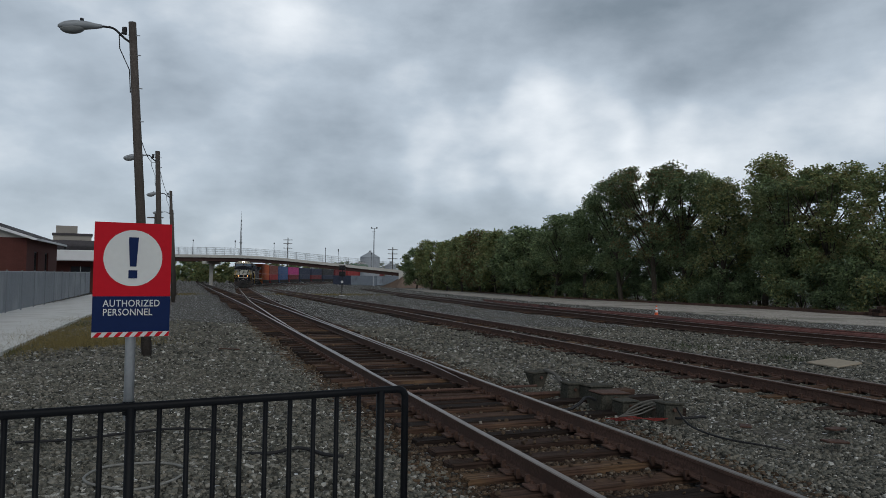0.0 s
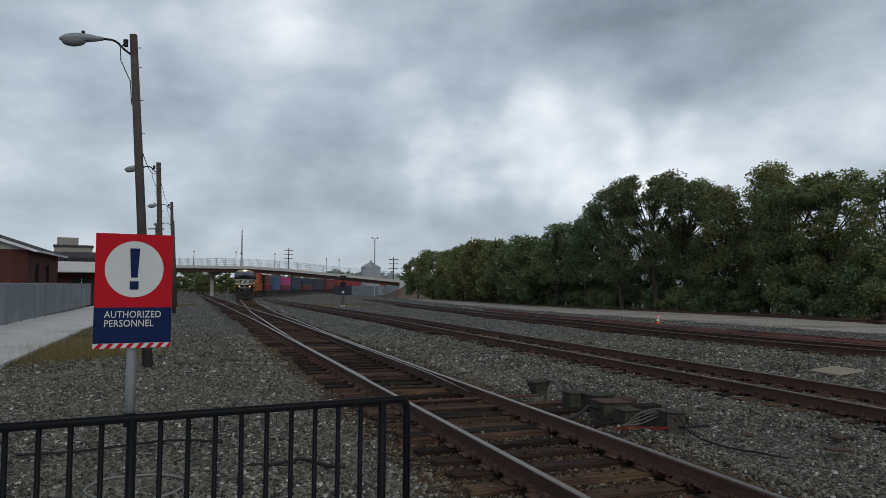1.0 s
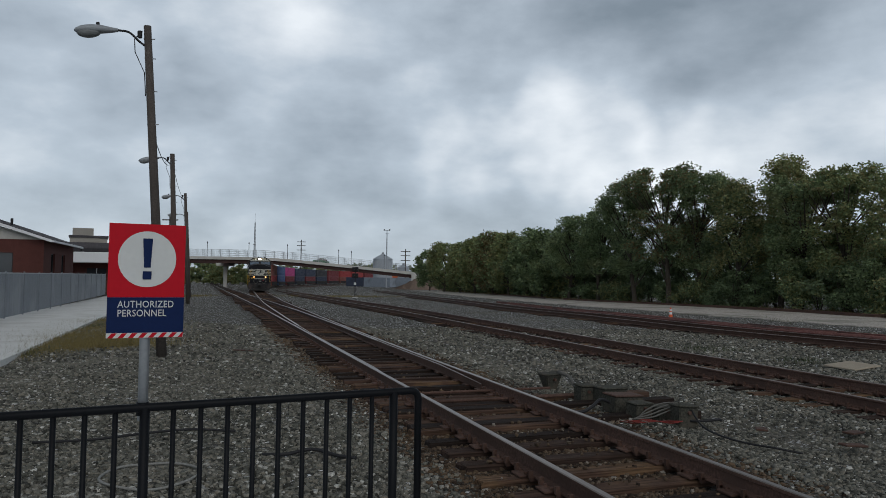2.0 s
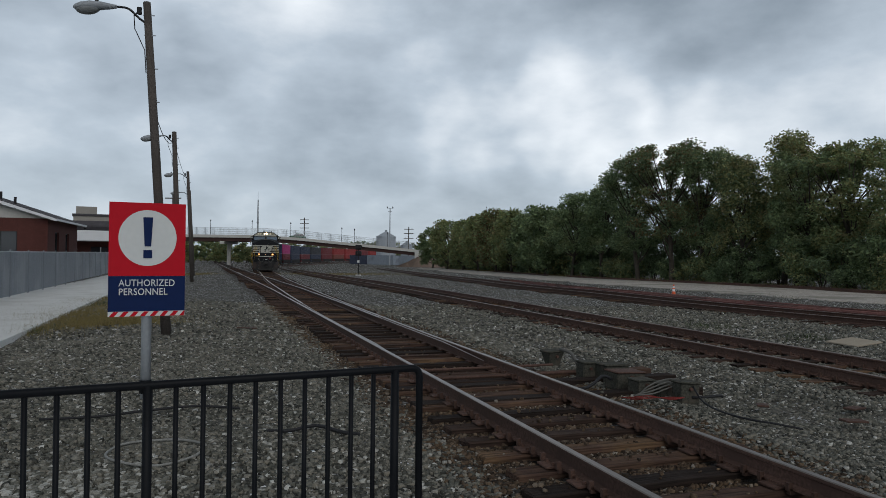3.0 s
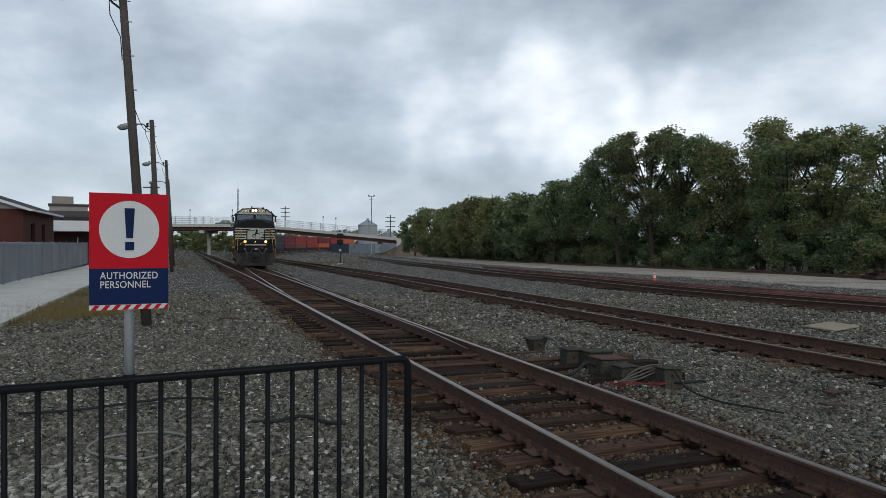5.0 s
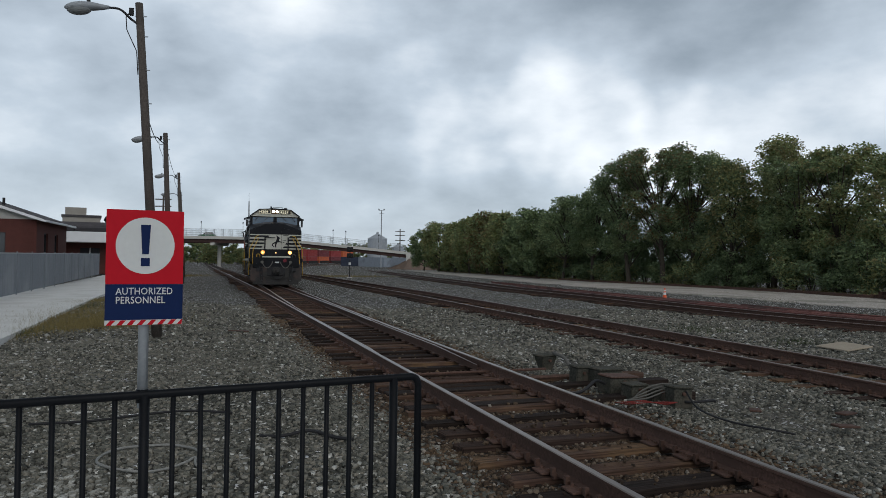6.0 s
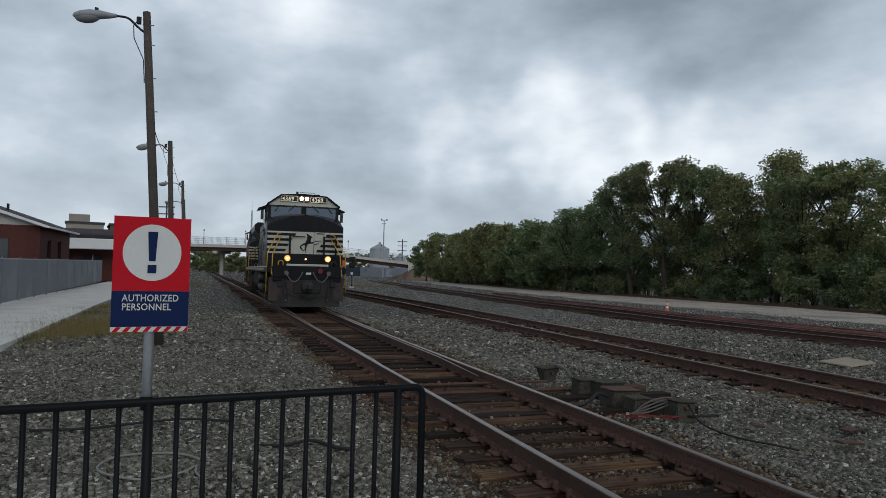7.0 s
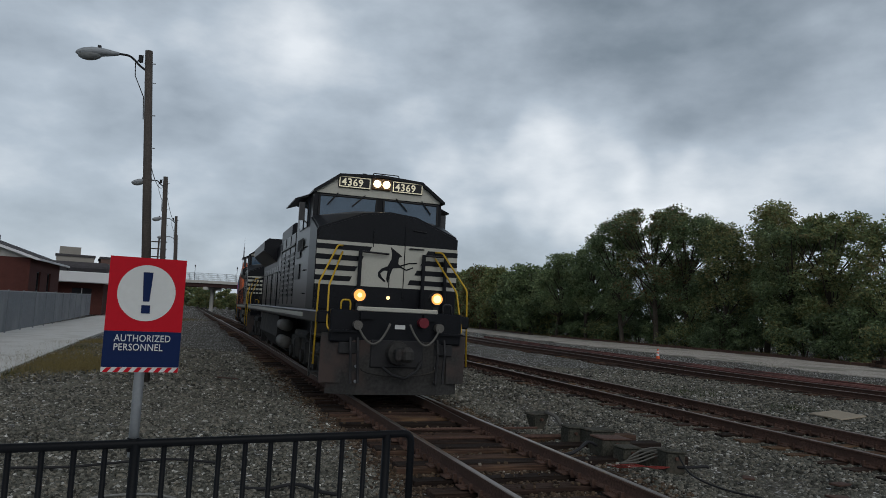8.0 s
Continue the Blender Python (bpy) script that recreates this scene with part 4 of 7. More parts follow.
# ---- brick station buildings behind the chain-link fence ----
def brick_building():
    b = thing("brick_building", Matrix.Identity(4), "low red brick building with white eaves", "building")
    # own axes: u along the front, which faces the tracks and the platform, w into depth
    corner = Vector((-24.7, 41.2, 0))
    du = Vector((-0.343, 0.94, 0)).normalized()
    dw = Vector((-du.y, du.x, 0))
    frame_m = Matrix(((du.x, dw.x, 0, corner.x), (du.y, dw.y, 0, corner.y), (0, 0, 1, -0.1), (0, 0, 0, 1)))
    b.matrix_basis = frame_m
    L, Dp, Hh = 10.0, 19.0, 3.95
    gaps = [(2.16, 3.36, 1.67, 3.2), (5.58, 6.78, 1.67, 3.2)]
    bm = bmesh.new()
    x = 0.0
    for g0, g1, z0, z1 in gaps + [(L, L, 0, 0)]:
        box(bm, x, g0, 0, 0.3, 0, Hh)
        if g1 > g0:
            box(bm, g0, g1, 0.0, 0.3, 0, z0)
            box(bm, g0, g1, 0.0, 0.3, z1, Hh)
        x = g1
    part("side_wall", bm, M_BRICK, b)
    bm = bmesh.new()
    box(bm, 0, 0.3, 0.3, 1.6, 0, Hh)
    box(bm, 0, 0.3, 1.6, 4.4, 0, 0.9)
    box(bm, 0, 0.3, 1.6, 4.4, 3.15, Hh)
    box(bm, 0, 0.3, 4.4, Dp, 0, Hh)
    part("front_wall", bm, M_BRICK, b)
    bm = bmesh.new()
    box(bm, L - 0.3, L, 0.3, Dp, 0, Hh)
    box(bm, 0.3, L - 0.3, Dp - 0.3, Dp, 0, Hh)
    part("back_wall", bm, M_BRICK, b)
    # courses of bricks near the corner, proud of the wall
    bm = bmesh.new()
    for k in range(int(Hh / 0.075)):
        for c in range(3):
            off = 0.11 if k % 2 else 0.0
            box(bm, -0.006, 0.0, 0.02 + off + c * 0.22, 0.22 + off + c * 0.22, k * 0.075 + 0.006, k * 0.075 + 0.066)
    tagged(part("brickwork", bm, M_BRICK, b), kind="stuff")
    for g0, g1, z0, z1 in gaps:
        w = part("window", box_mesh(g0, g1, 0.16, 0.2, z0, z1), M_GLASS, b)
        fr = bmesh.new()
        for q in ((g0, g0 + 0.06, z0, z1), (g1 - 0.06, g1, z0, z1), (g0, g1, z0, z0 + 0.06), (g0, g1, z1 - 0.06, z1), ((g0 + g1) / 2 - 0.03, (g0 + g1) / 2 + 0.03, z0, z1)):
            box(fr, q[0], q[1], 0.10, 0.15, q[2], q[3])
        part("window_frame", fr, M_CABLE, w)
        sl = bmesh.new()
        box(sl, g0 - 0.05, g1 + 0.05, -0.06, 0.1, z0 - 0.08, z0)
        part("sill", sl, M_CONCRETE, w)
    w = part("front_window", box_mesh(0.16, 0.2, 1.6, 4.4, 0.9, 3.15), M_GLASS, b)
    fr = bmesh.new()
    for y in (1.6, 2.5, 3.4, 4.34):
        box(fr, 0.09, 0.15, y, y + 0.06, 0.9, 3.15)
    box(fr, 0.09, 0.15, 1.6, 4.4, 1.9, 1.96)
    part("window_frame", fr, M_CABLE, w)
    # gabled roof: the ridge runs along the side wall, pale boards fill the gable
    e, mid, zr = 0.45, Dp / 2, Hh + 3.25
    bm = bmesh.new()
    prism(bm, [(0.0, Hh + 0.002), (Dp, Hh + 0.002), (mid, zr - 0.2)], "x", 0.02, 0.28)
    part("gable", bm, M_BRIDGEDECK, b, "pale boarded gable")
    bm = bmesh.new()
    rise = (zr - Hh) / mid
    prism(bm, [(-e, Hh - e * rise + 0.05), (mid, zr), (Dp + e, Hh - e * rise + 0.05), (Dp + e, Hh - e * rise + 0.2), (mid, zr + 0.16), (-e, Hh - e * rise + 0.2)], "x", -e, L + e)
    part("roof", bm, M_ROOF, b)
    for x0 in (-e - 0.04, L + e):
        bm = bmesh.new()
        prism(bm, [(-e - 0.02, Hh - e * rise), (mid, zr - 0.06), (Dp + e + 0.02, Hh - e * rise), (Dp + e + 0.02, Hh - e * rise + 0.16), (mid, zr + 0.12), (-e - 0.02, Hh - e * rise + 0.16)], "x", x0, x0 + 0.04)
        part("barge_board", bm, M_WHITE, b, "white barge board")
    bm = bmesh.new()
    box(bm, -e, L + e, -e - 0.13, -e - 0.01, Hh - e * rise + 0.02, Hh - e * rise + 0.14)
    part("gutter", bm, M_WHITE, b)
    for x, y, h in ((2.5, 2.3, 1.4), (3.0, 3.2, 1.75)):
        bm = bmesh.new()
        rod(bm, (x, y, Hh + 0.3), (x, y, Hh + h), 0.08, n=10)
        part("vent_pipe", bm, M_CABLE, b)
    bm = bmesh.new()
    box(bm, 5.4, 7.4, 4.6, 6.8, Hh + 0.9, Hh + 3.4, 0.05)
    part("roof_unit", bm, M_BOXGREY, b)
    bm = bmesh.new()
    rod(bm, (L + e, -e, Hh - 0.16), (L + e, -e, Hh - 0.32), 0.05, 0.09, 8)
    part("corner_lamp", bm, M_CABLE, b)


def box_mesh(*a, bevel=0.0):
    bm = bmesh.new()
    box(bm, *a, bevel)
    return bm


brick_building()


def canopy_building():
    b = thing("station_building", pose(-44.5, 62.4, -0.1, 0, 0, 21), "low station building with a white canopy fascia", "building")
    part("wall", box_mesh(0.8, 12.4, 1.35, 12.0, 0, 3.02), M_BRICK, b)
    part("canopy", box_mesh(-0.5, 14.0, -0.8, 12.8, 3.02, 4.03, bevel=0.05), M_WHITE, b, "white canopy fascia")
    part("roof", box_mesh(0.0, 13.0, 0.3, 12.0, 4.03, 5.0, bevel=0.4), M_ROOF, b)
    for x in (0.0, 4.3, 8.6, 13.2):
        part("canopy_post", box_mesh(x - 0.09, x + 0.09, -0.4, -0.22, 0, 3.02), M_WHITE, b)
    for x in (2.7, 6.2, 9.7):
        w = part("window", box_mesh(x, x + 1.7, 1.29, 1.34, 0.9, 2.5), M_GLASS, b)
        part("window_frame", box_mesh(x + 0.81, x + 0.89, 1.24, 1.285, 0.9, 2.5), M_WHITE, w)


canopy_building()


def far_building(name, x, y, turn, w, d, h, mat, label, rows, cols, extra=None):
    b = thing(name, pose(x, y, gz(x, y) - 0.1, 0, 0, turn), label, "building")
    part("wall", box_mesh(0, w, 0, d, 0, h), mat, b)
    part("roof", box_mesh(-0.15, w + 0.15, -0.15, d + 0.15, h, h + 0.3), M_ROOF, b)
    for r in range(rows):
        for c in range(cols):
            x0, z0 = (c + 0.5) * w / cols - 0.5, 1.2 + r * 3.0
            win = part("window", box_mesh(x0, x0 + 1.0, -0.04, -0.004, z0, z0 + 1.4), M_GLASS, b)
            part("sill", box_mesh(x0 - 0.1, x0 + 1.1, -0.12, -0.004, z0 - 0.12, z0 - 0.01), M_CONCRETE, win)
    if extra:
        part("penthouse", box_mesh(*extra), mat, b)


far_building("office_building", -54.7, 97.3, 28, 4.8, 10, 7.6, M_TAN, "tan flat-roofed building beyond the station", 2, 2, (0.3, 3.0, 1, 6, 7.9, 9.0))
far_building("warehouse", -50.1, 100.7, 28, 5.75, 10, 7.6, M_MORTAR, "brown flat-roofed building beyond the station", 2, 2)


def chain_fence():
    f = thing("chain_link_fence", Matrix.Identity(4), "grey chain-link fence with privacy slats", "fence")
    pts = [Vector(p) for p in ((-12.0, 12.0, 0), (-18.2, 28.5, 0), (-24.0, 43.5, 0), (-30.2, 59.5, 0))]
    line, length = smooth_line([(p.x, p.y) for p in pts])
    n = int(length / 3.0)
    for i in range(n + 1):
        x, y, th = line(length * i / n)
        bm = bmesh.new()
        rod(bm, (x, y, 0.0), (x, y, 1.92), 0.03, n=8)
        part("post", bm, M_FENCEPOST, f)
    bm = bmesh.new()
    tube(bm, [(*line(length * i / 30)[:2], 1.84) for i in range(31)], 0.022, 6)
    part("top_rail", bm, M_GALV, f)
    bm = bmesh.new()
    k = int(length / 0.09)
    for i in range(k):
        x, y, th = line(length * (i + 0.5) / k)
        c, s = math.cos(th + math.pi / 2) * 0.042, math.sin(th + math.pi / 2) * 0.042
        q = [bm.verts.new((x + sx * c + nx, y + sx * s, z)) for sx, nx, z in ((-1, 0, 0.1), (1, 0, 0.1), (1, 0, 1.82), (-1, 0, 1.82), (-1, -0.008, 0.1), (1, -0.008, 0.1), (1, -0.008, 1.82), (-1, -0.008, 1.82))]
        for g in ((0, 1, 2, 3), (7, 6, 5, 4), (0, 4, 5, 1), (1, 5, 6, 2), (2, 6, 7, 3), (3, 7, 4, 0)):
            bm.faces.new([q[j] for j in g])
    tagged(part("slats", bm, material("grey_fence_slat", (0.195, 0.212, 0.235), 0.6, vary=0.3, scale=0.5, island=0.08, second=(0.25, 0.265, 0.285), second_at=0.55), f), kind="stuff")


chain_fence()


# ---- the locomotive: own space, rail top at z 0, front towards +y, centre at the origin ----
def loft(bm, rings):
    rings = [[bm.verts.new(p) for p in r] for r in rings]
    n = len(rings[0])
    for a, b in zip(rings, rings[1:]):
        for i in range(n):
            bm.faces.new((a[i], a[(i + 1) % n], b[(i + 1) % n], b[i]))
    bm.faces.new(rings[0][::-1])
    bm.faces.new(rings[-1])
    bmesh.ops.recalc_face_normals(bm, faces=bm.faces)


def wheelset(parent, y):
    bm = bmesh.new()
    for s in (-1, 1):
        rod(bm, (s * 0.69, 0, 0), (s * 0.82, 0, 0), 0.53, n=28)
        rod(bm, (s * 0.66, 0, 0), (s * 0.69, 0, 0), 0.56, n=28)
        rod(bm, (s * 0.82, 0, 0), (s * 0.86, 0, 0), 0.16, n=12)
        for k in range(6):
            a = k * math.pi / 3
            rod(bm, (s * 0.815, 0.33 * math.cos(a), 0.33 * math.sin(a)), (s * 0.828, 0.33 * math.cos(a), 0.33 * math.sin(a)), 0.06, n=8)
    rod(bm, (-0.7, 0, 0), (0.7, 0, 0), 0.1, n=10)
    w = part("wheelset", bm, M_WHEEL, parent)
    w.matrix_basis = pose(0, y, 0.53)
    return w


def locomotive(label):
    """A six-axle diesel locomotive with a wide nose; returns it and its wheelsets."""
    t = thing("locomotive", Matrix.Identity(4), label, "locomotive", "locomotives")
    # frame and walkway deck
    bm = bmesh.new()
    box(bm, -1.52, 1.52, -10.4, 10.35, 1.38, 1.62, 0.03)
    box(bm, -0.9, 0.9, -10.2, 10.2, 0.95, 1.38)
    part("underframe", bm, M_LOCOBLACK, t)
    bm = bmesh.new()
    for s in (-1, 1):
        box(bm, s * 1.528 - 0.006, s * 1.528 + 0.006, -10.2, 8.4, 1.46, 1.55)
    part("sill_stripe", bm, M_LOCOWHITE, t)
    # nose: six-sided front, sloping back to the windscreen
    bm = bmesh.new()
    face = [(-1.5, 1.62), (1.5, 1.62), (1.5, 3.26), (0.55, 3.64), (0.0, 3.70), (-0.55, 3.64), (-1.5, 3.26)]
    backf = [(-1.5, 1.62), (1.5, 1.62), (1.5, 3.62), (0.55, 3.80), (0.0, 3.82), (-0.55, 3.80), (-1.5, 3.62)]
    loft(bm, [[(x, 8.5, z) for x, z in backf], [(x, 9.55, z) for x, z in face]])
    bmesh.ops.bevel(bm, geom=[e for e in bm.edges if e.calc_face_angle(0) > 0.3], offset=0.035, segments=2, affect="EDGES")
    nose = part("nose", bm, M_LOCOBLACK, t)
    # white nose band with black bars and a plain mark in the middle
    bm = bmesh.new()
    box(bm, -1.49, 1.49, 9.553, 9.560, 2.14, 3.02)
    part("nose_band", bm, M_LOCOWHITE, nose, "white band across the nose")
    for k, z in enumerate((2.27, 2.48, 2.69, 2.90)):
        for s in (-1, 1):
            inner = (0.80, 0.70, 0.58, 0.42)[k] if s > 0 else (0.42, 0.56, 0.68, 0.78)[k]
            bm = bmesh.new()
            q = [(s * 1.492, z - 0.052), (s * inner, z - 0.052), (s * inner - 0.05, z + 0.052), (s * 1.492, z + 0.052)]
            prism(bm, q, "y", 9.562, 9.567)
            part("nose_bar", bm, M_LOCOBLACK, nose)
    bm = bmesh.new()
    prism(bm, [(-0.02, 2.98), (-0.21, 2.85), (-0.28, 2.79), (-0.21, 2.77), (-0.20, 2.64), (-0.30, 2.57), (-0.09, 2.54), (-0.04, 2.40), (0.01, 2.23), (0.04, 2.31),
               (0.02, 2.48), (0.10, 2.48), (0.17, 2.42), (0.12, 2.33), (0.04, 2.27), (0.08, 2.25), (0.21, 2.35), (0.22, 2.44), (0.15, 2.52), (0.02, 2.58), (-0.05, 2.73), (-0.06, 2.85)], "y", 9.562, 9.567)
    for x0, z0, x1, z1 in ((-0.25, 2.60, -0.42, 2.66), (-0.42, 2.66, -0.60, 2.68), (-0.26, 2.57, -0.38, 2.52), (-0.38, 2.52, -0.52, 2.58)):
        rod(bm, (x0, 9.566, z0), (x1, 9.566, z1), 0.013, n=5)
    part("nose_mark", bm, M_LOCOBLACK, nose, "plain dark mark on the white band")
    bm = bmesh.new()
    box(bm, -0.335, -0.32, 9.553, 9.572, 1.9, 3.45)
    box(bm, -0.03, -0.012, 9.553, 9.572, 2.14, 2.55)
    box(bm, 0.335, 0.35, 9.553, 9.572, 2.95, 3.3)
    part("door_seams", bm, M_LOCOBLACK, nose)
    for s, xs in ((1, (0.62,)), (-1, (0.72, 1.20))):
        for x in xs:
            part("gate_post", box_mesh(s * x - 0.035, s * x + 0.035, 9.62, 9.68, 1.66, 2.86, bevel=0.01), M_LOCOBLACK, nose)
    for p, q, r in (((0.62, 9.65, 2.84), (0.02, 9.63, 2.82), 0.022), ((-0.72, 9.65, 2.84), (-1.20, 9.65, 2.84), 0.022), ((-0.42, 9.59, 2.97), (-0.74, 9.59, 2.97), 0.016), ((-0.48, 9.57, 3.36), (-0.78, 9.57, 3.33), 0.012)):
        bm = bmesh.new()
        rod(bm, p, q, r, n=6)
        part("gate_bar", bm, M_LOCOBLACK, nose)
    bm = bmesh.new()
    box(bm, -0.09, 0.09, 9.44, 9.50, 3.50, 3.57)
    part("nose_lamp", bm, M_LENS, nose)
    # cab
    bm = bmesh.new()
    sec = [(-1.47, 1.62), (1.47, 1.62), (1.45, 4.16), (0.92, 4.54), (0.0, 4.60), (-0.92, 4.54), (-1.45, 4.16)]
    loft(bm, [[(x, 5.9, z) for x, z in sec], [(x, 8.46, z) for x, z in sec]])
    bmesh.ops.bevel(bm, geom=[e for e in bm.edges if e.calc_face_angle(0) > 0.3], offset=0.03, segments=2, affect="EDGES")
    cab = part("cab", bm, M_LOCOGREY, t, "grey-black crew cab")
    bm = bmesh.new()
    loft(bm, [[(x, 8.4605, z) for x, z in ((-1.45, 3.4), (1.45, 3.4), (1.44, 4.16), (-1.44, 4.16))], [(x, 8.464, z) for x, z in ((-1.45, 3.4), (1.45, 3.4), (1.44, 4.16), (-1.44, 4.16))]])
    part("windscreen_frame", bm, M_LOCOBLACK, cab, "black surround of the windscreen")
    bm = bmesh.new()
    cap = [(-1.50, 4.13), (-1.46, 4.13), (-0.915, 4.525), (0.0, 4.585), (0.915, 4.525), (1.46, 4.13), (1.50, 4.13), (1.48, 4.19), (0.94, 4.585), (0.0, 4.645), (-0.94, 4.585), (-1.48, 4.19)]
    loft(bm, [[(x, 5.9, z) for x, z in cap], [(x, 8.58, z) for x, z in cap]])
    part("roof", bm, M_LOCOBLACK, cab, "black cab roof")
    bm = bmesh.new()
    hood = [(-1.40, 4.14), (1.40, 4.14), (1.40, 4.19), (0.90, 4.53), (0.0, 4.58), (-0.90, 4.53), (-1.40, 4.19)]
    loft(bm, [[(x, 8.462, z) for x, z in hood], [(x, 8.50, z) for x, z in hood]])
    part("brow", bm, M_LOCOWHITE, cab, "white panel over the windscreen")
    for s in (-1, 1):
        bm = bmesh.new()
        prism(bm, [(s * 0.10, 3.76), (s * 1.32, 3.60), (s * 1.32, 4.08), (s * 0.10, 4.10)], "y", 8.465, 8.492)
        pane = part("windscreen", bm, M_CABGLASS, cab)
        bm = bmesh.new()
        for a, b in (((0.10, 3.75), (1.34, 3.59)), ((1.34, 3.59), (1.34, 4.09)), ((1.34, 4.09), (0.08, 4.11)), ((0.08, 4.11), (0.09, 3.75))):
            rod(bm, (s * a[0], 8.495, a[1]), (s * b[0], 8.495, b[1]), 0.022, n=6)
        part("gasket", bm, M_CABLE, pane)
        bm = bmesh.new()
        tube(bm, [(s * 0.35, 8.52, 4.16), (s * 0.55, 8.53, 3.97), (s * 0.62, 8.53, 3.90)], 0.016, 5)
        part("wiper", bm, M_CABLE, pane)
        bm = bmesh.new()
        tube(bm, [(s * 0.95, 8.52, 4.16), (s * 1.11, 8.53, 3.95), (s * 1.17, 8.53, 3.88)], 0.016, 5)
        part("wiper", bm, M_CABLE, pane)
        # number boards
        bm = bmesh.new()
        box(bm, s * 0.60 - 0.36, s * 0.60 + 0.36, 8.44, 8.545, 4.29, 4.55, 0.02)
        nb = part("number_board", bm, M_CABLE, cab)
        bm = bmesh.new()
        box(bm, s * 0.60 - 0.32, s * 0.60 + 0.32, 8.546, 8.552, 4.325, 4.52)
        part("dark_panel", bm, M_CABLE, nb)
        bm = bmesh.new()
        for x0, x1, z0, z1 in ((-0.345, 0.345, 4.305, 4.325), (-0.345, 0.345, 4.52, 4.54), (-0.345, -0.325, 4.325, 4.52), (0.325, 0.345, 4.325, 4.52)):
            box(bm, s * 0.60 + x0, s * 0.60 + x1, 8.546, 8.553, z0, z1)
        part("rim", bm, M_NUMBER, nb)
        lettering("4369", 0.225, 0.002, M_NUMBER, nb, pose(s * 0.60 + 0.29, 8.554, 4.342, 90, 0, 180), 1.1, 0.98, 0.005)
    bm = bmesh.new()
    box(bm, -0.22, 0.22, 8.44, 8.56, 4.31, 4.57, 0.02)
    hl = part("headlight_housing", bm, M_AMBER, cab)
    for x in (-0.105, 0.105):
        bm = bmesh.new()
        rod(bm, (x, 8.55, 4.44), (x, 8.572, 4.44), 0.088, n=18)
        part("headlight_bowl", bm, M_REFLECTOR, hl, "reflector bowl given the headlight's cream glow")
        bm = bmesh.new()
        rod(bm, (x, 8.573, 4.44), (x, 8.585, 4.44), 0.07, n=16)
        tagged(part("headlight", bm, M_HEADLIGHT, hl), "lit headlight")
    for s in (-1, 1):
        w = part("side_window", box_mesh(s * 1.465 - 0.012, s * 1.465 + 0.012, 6.5, 7.9, 3.45, 4.08), M_CABGLASS, cab)
        part("window_frame", box_mesh(s * 1.48 - 0.01, s * 1.48 + 0.01, 7.15, 7.22, 3.45, 4.08), M_CABLE, w)
        bm = bmesh.new()
        prism(bm, [(s * 1.44, 4.13), (s * 1.44, 4.18), (s * 1.80, 4.03), (s * 1.80, 4.00)], "y", 6.3, 8.0)
        part("sunshade", bm, M_LOCOBLACK, cab)
        bm = bmesh.new()
        box(bm, s * 1.64 - 0.06, s * 1.64 + 0.06, 8.02, 8.07, 3.55, 3.95)
        rod(bm, (s * 1.5, 8.0, 3.5), (s * 1.64, 8.04, 3.6), 0.015, n=6)
        part("mirror", bm, M_LOCOGREY, cab)
        bm = bmesh.new()
        for z in (2.3, 2.8):
            box(bm, s * 1.478 - 0.01, s * 1.478 + 0.01, 6.2, 7.0, z, z + 0.35)
        part("panel", bm, M_LOCOBLACK, cab)
        part("window_post", box_mesh(s * 1.49 - 0.012, s * 1.49 + 0.012, 7.9, 7.97, 3.42, 4.12), M_LOCOBLACK, cab)
        part("number_patch", box_mesh(s * 1.488 - 0.004, s * 1.488 + 0.004, 6.55, 7.45, 2.95, 3.22), M_PILOT, cab)
        bm = bmesh.new()
        for z in (1.95, 2.45, 2.95):
            tube(bm, bent([(s * 1.50, 8.15, z), (s * 1.56, 8.15, z), (s * 1.56, 8.38, z), (s * 1.50, 8.38, z)], 0.03), 0.012, 5)
        part("grab_iron", bm, M_LOCOBLACK, cab)
    bm = bmesh.new()
    rod(bm, (0.2, 7.6, 4.66), (0.2, 7.6, 4.82), 0.05, n=8)
    part("horn", bm, M_CABLE, cab)
    bm = bmesh.new()
    tube(bm, bent([(0.15, 8.3, 4.62), (0.15, 8.3, 4.72), (-0.45, 8.3, 4.72), (-0.45, 8.3, 4.62)], 0.05), 0.012, 5)
    part("grab_bar", bm, M_CABLE, cab)
    bm = bmesh.new()
    rod(bm, (-0.7, 7.2, 4.6), (-0.7, 7.2, 4.78), 0.1, n=8)
    part("antenna", bm, M_CABLE, cab)
    # equipment cabinet, hood and radiator
    bm = bmesh.new()
    box(bm, -1.45, 1.45, 2.6, 5.88, 1.62, 3.55, 0.05)
    box(bm, -0.98, 0.98, 2.6, 5.9, 3.55, 4.0, 0.06)
    cabinet = part("equipment_cabinet", bm, M_LOCOGREY, t)
    for s in (-1, 1):
        bm = bmesh.new()
        for y0 in (2.8, 3.8, 4.9):
            for k in range(9):
                box(bm, s * 1.455 - 0.012, s * 1.455 + 0.012, y0, y0 + 0.75, 1.9 + k * 0.13, 1.97 + k * 0.13)
        part("louvres", bm, M_LOCOBLACK, cabinet)
        for y in (2.70, 3.66, 4.74, 5.78):
            part("panel_seam", box_mesh(s * 1.452 - 0.012, s * 1.452 + 0.012, y, y + 0.035, 1.7, 3.5), M_LOCOBLACK, cabinet)
        part("panel_ledge", box_mesh(s * 1.455 - 0.03, s * 1.455 + 0.03, 2.62, 5.86, 3.18, 3.22), M_LOCOBLACK, cabinet)
    bm = bmesh.new()
    hs = [(-0.95, 1.62), (0.95, 1.62), (0.95, 3.85), (0.72, 4.12), (-0.72, 4.12), (-0.95, 3.85)]
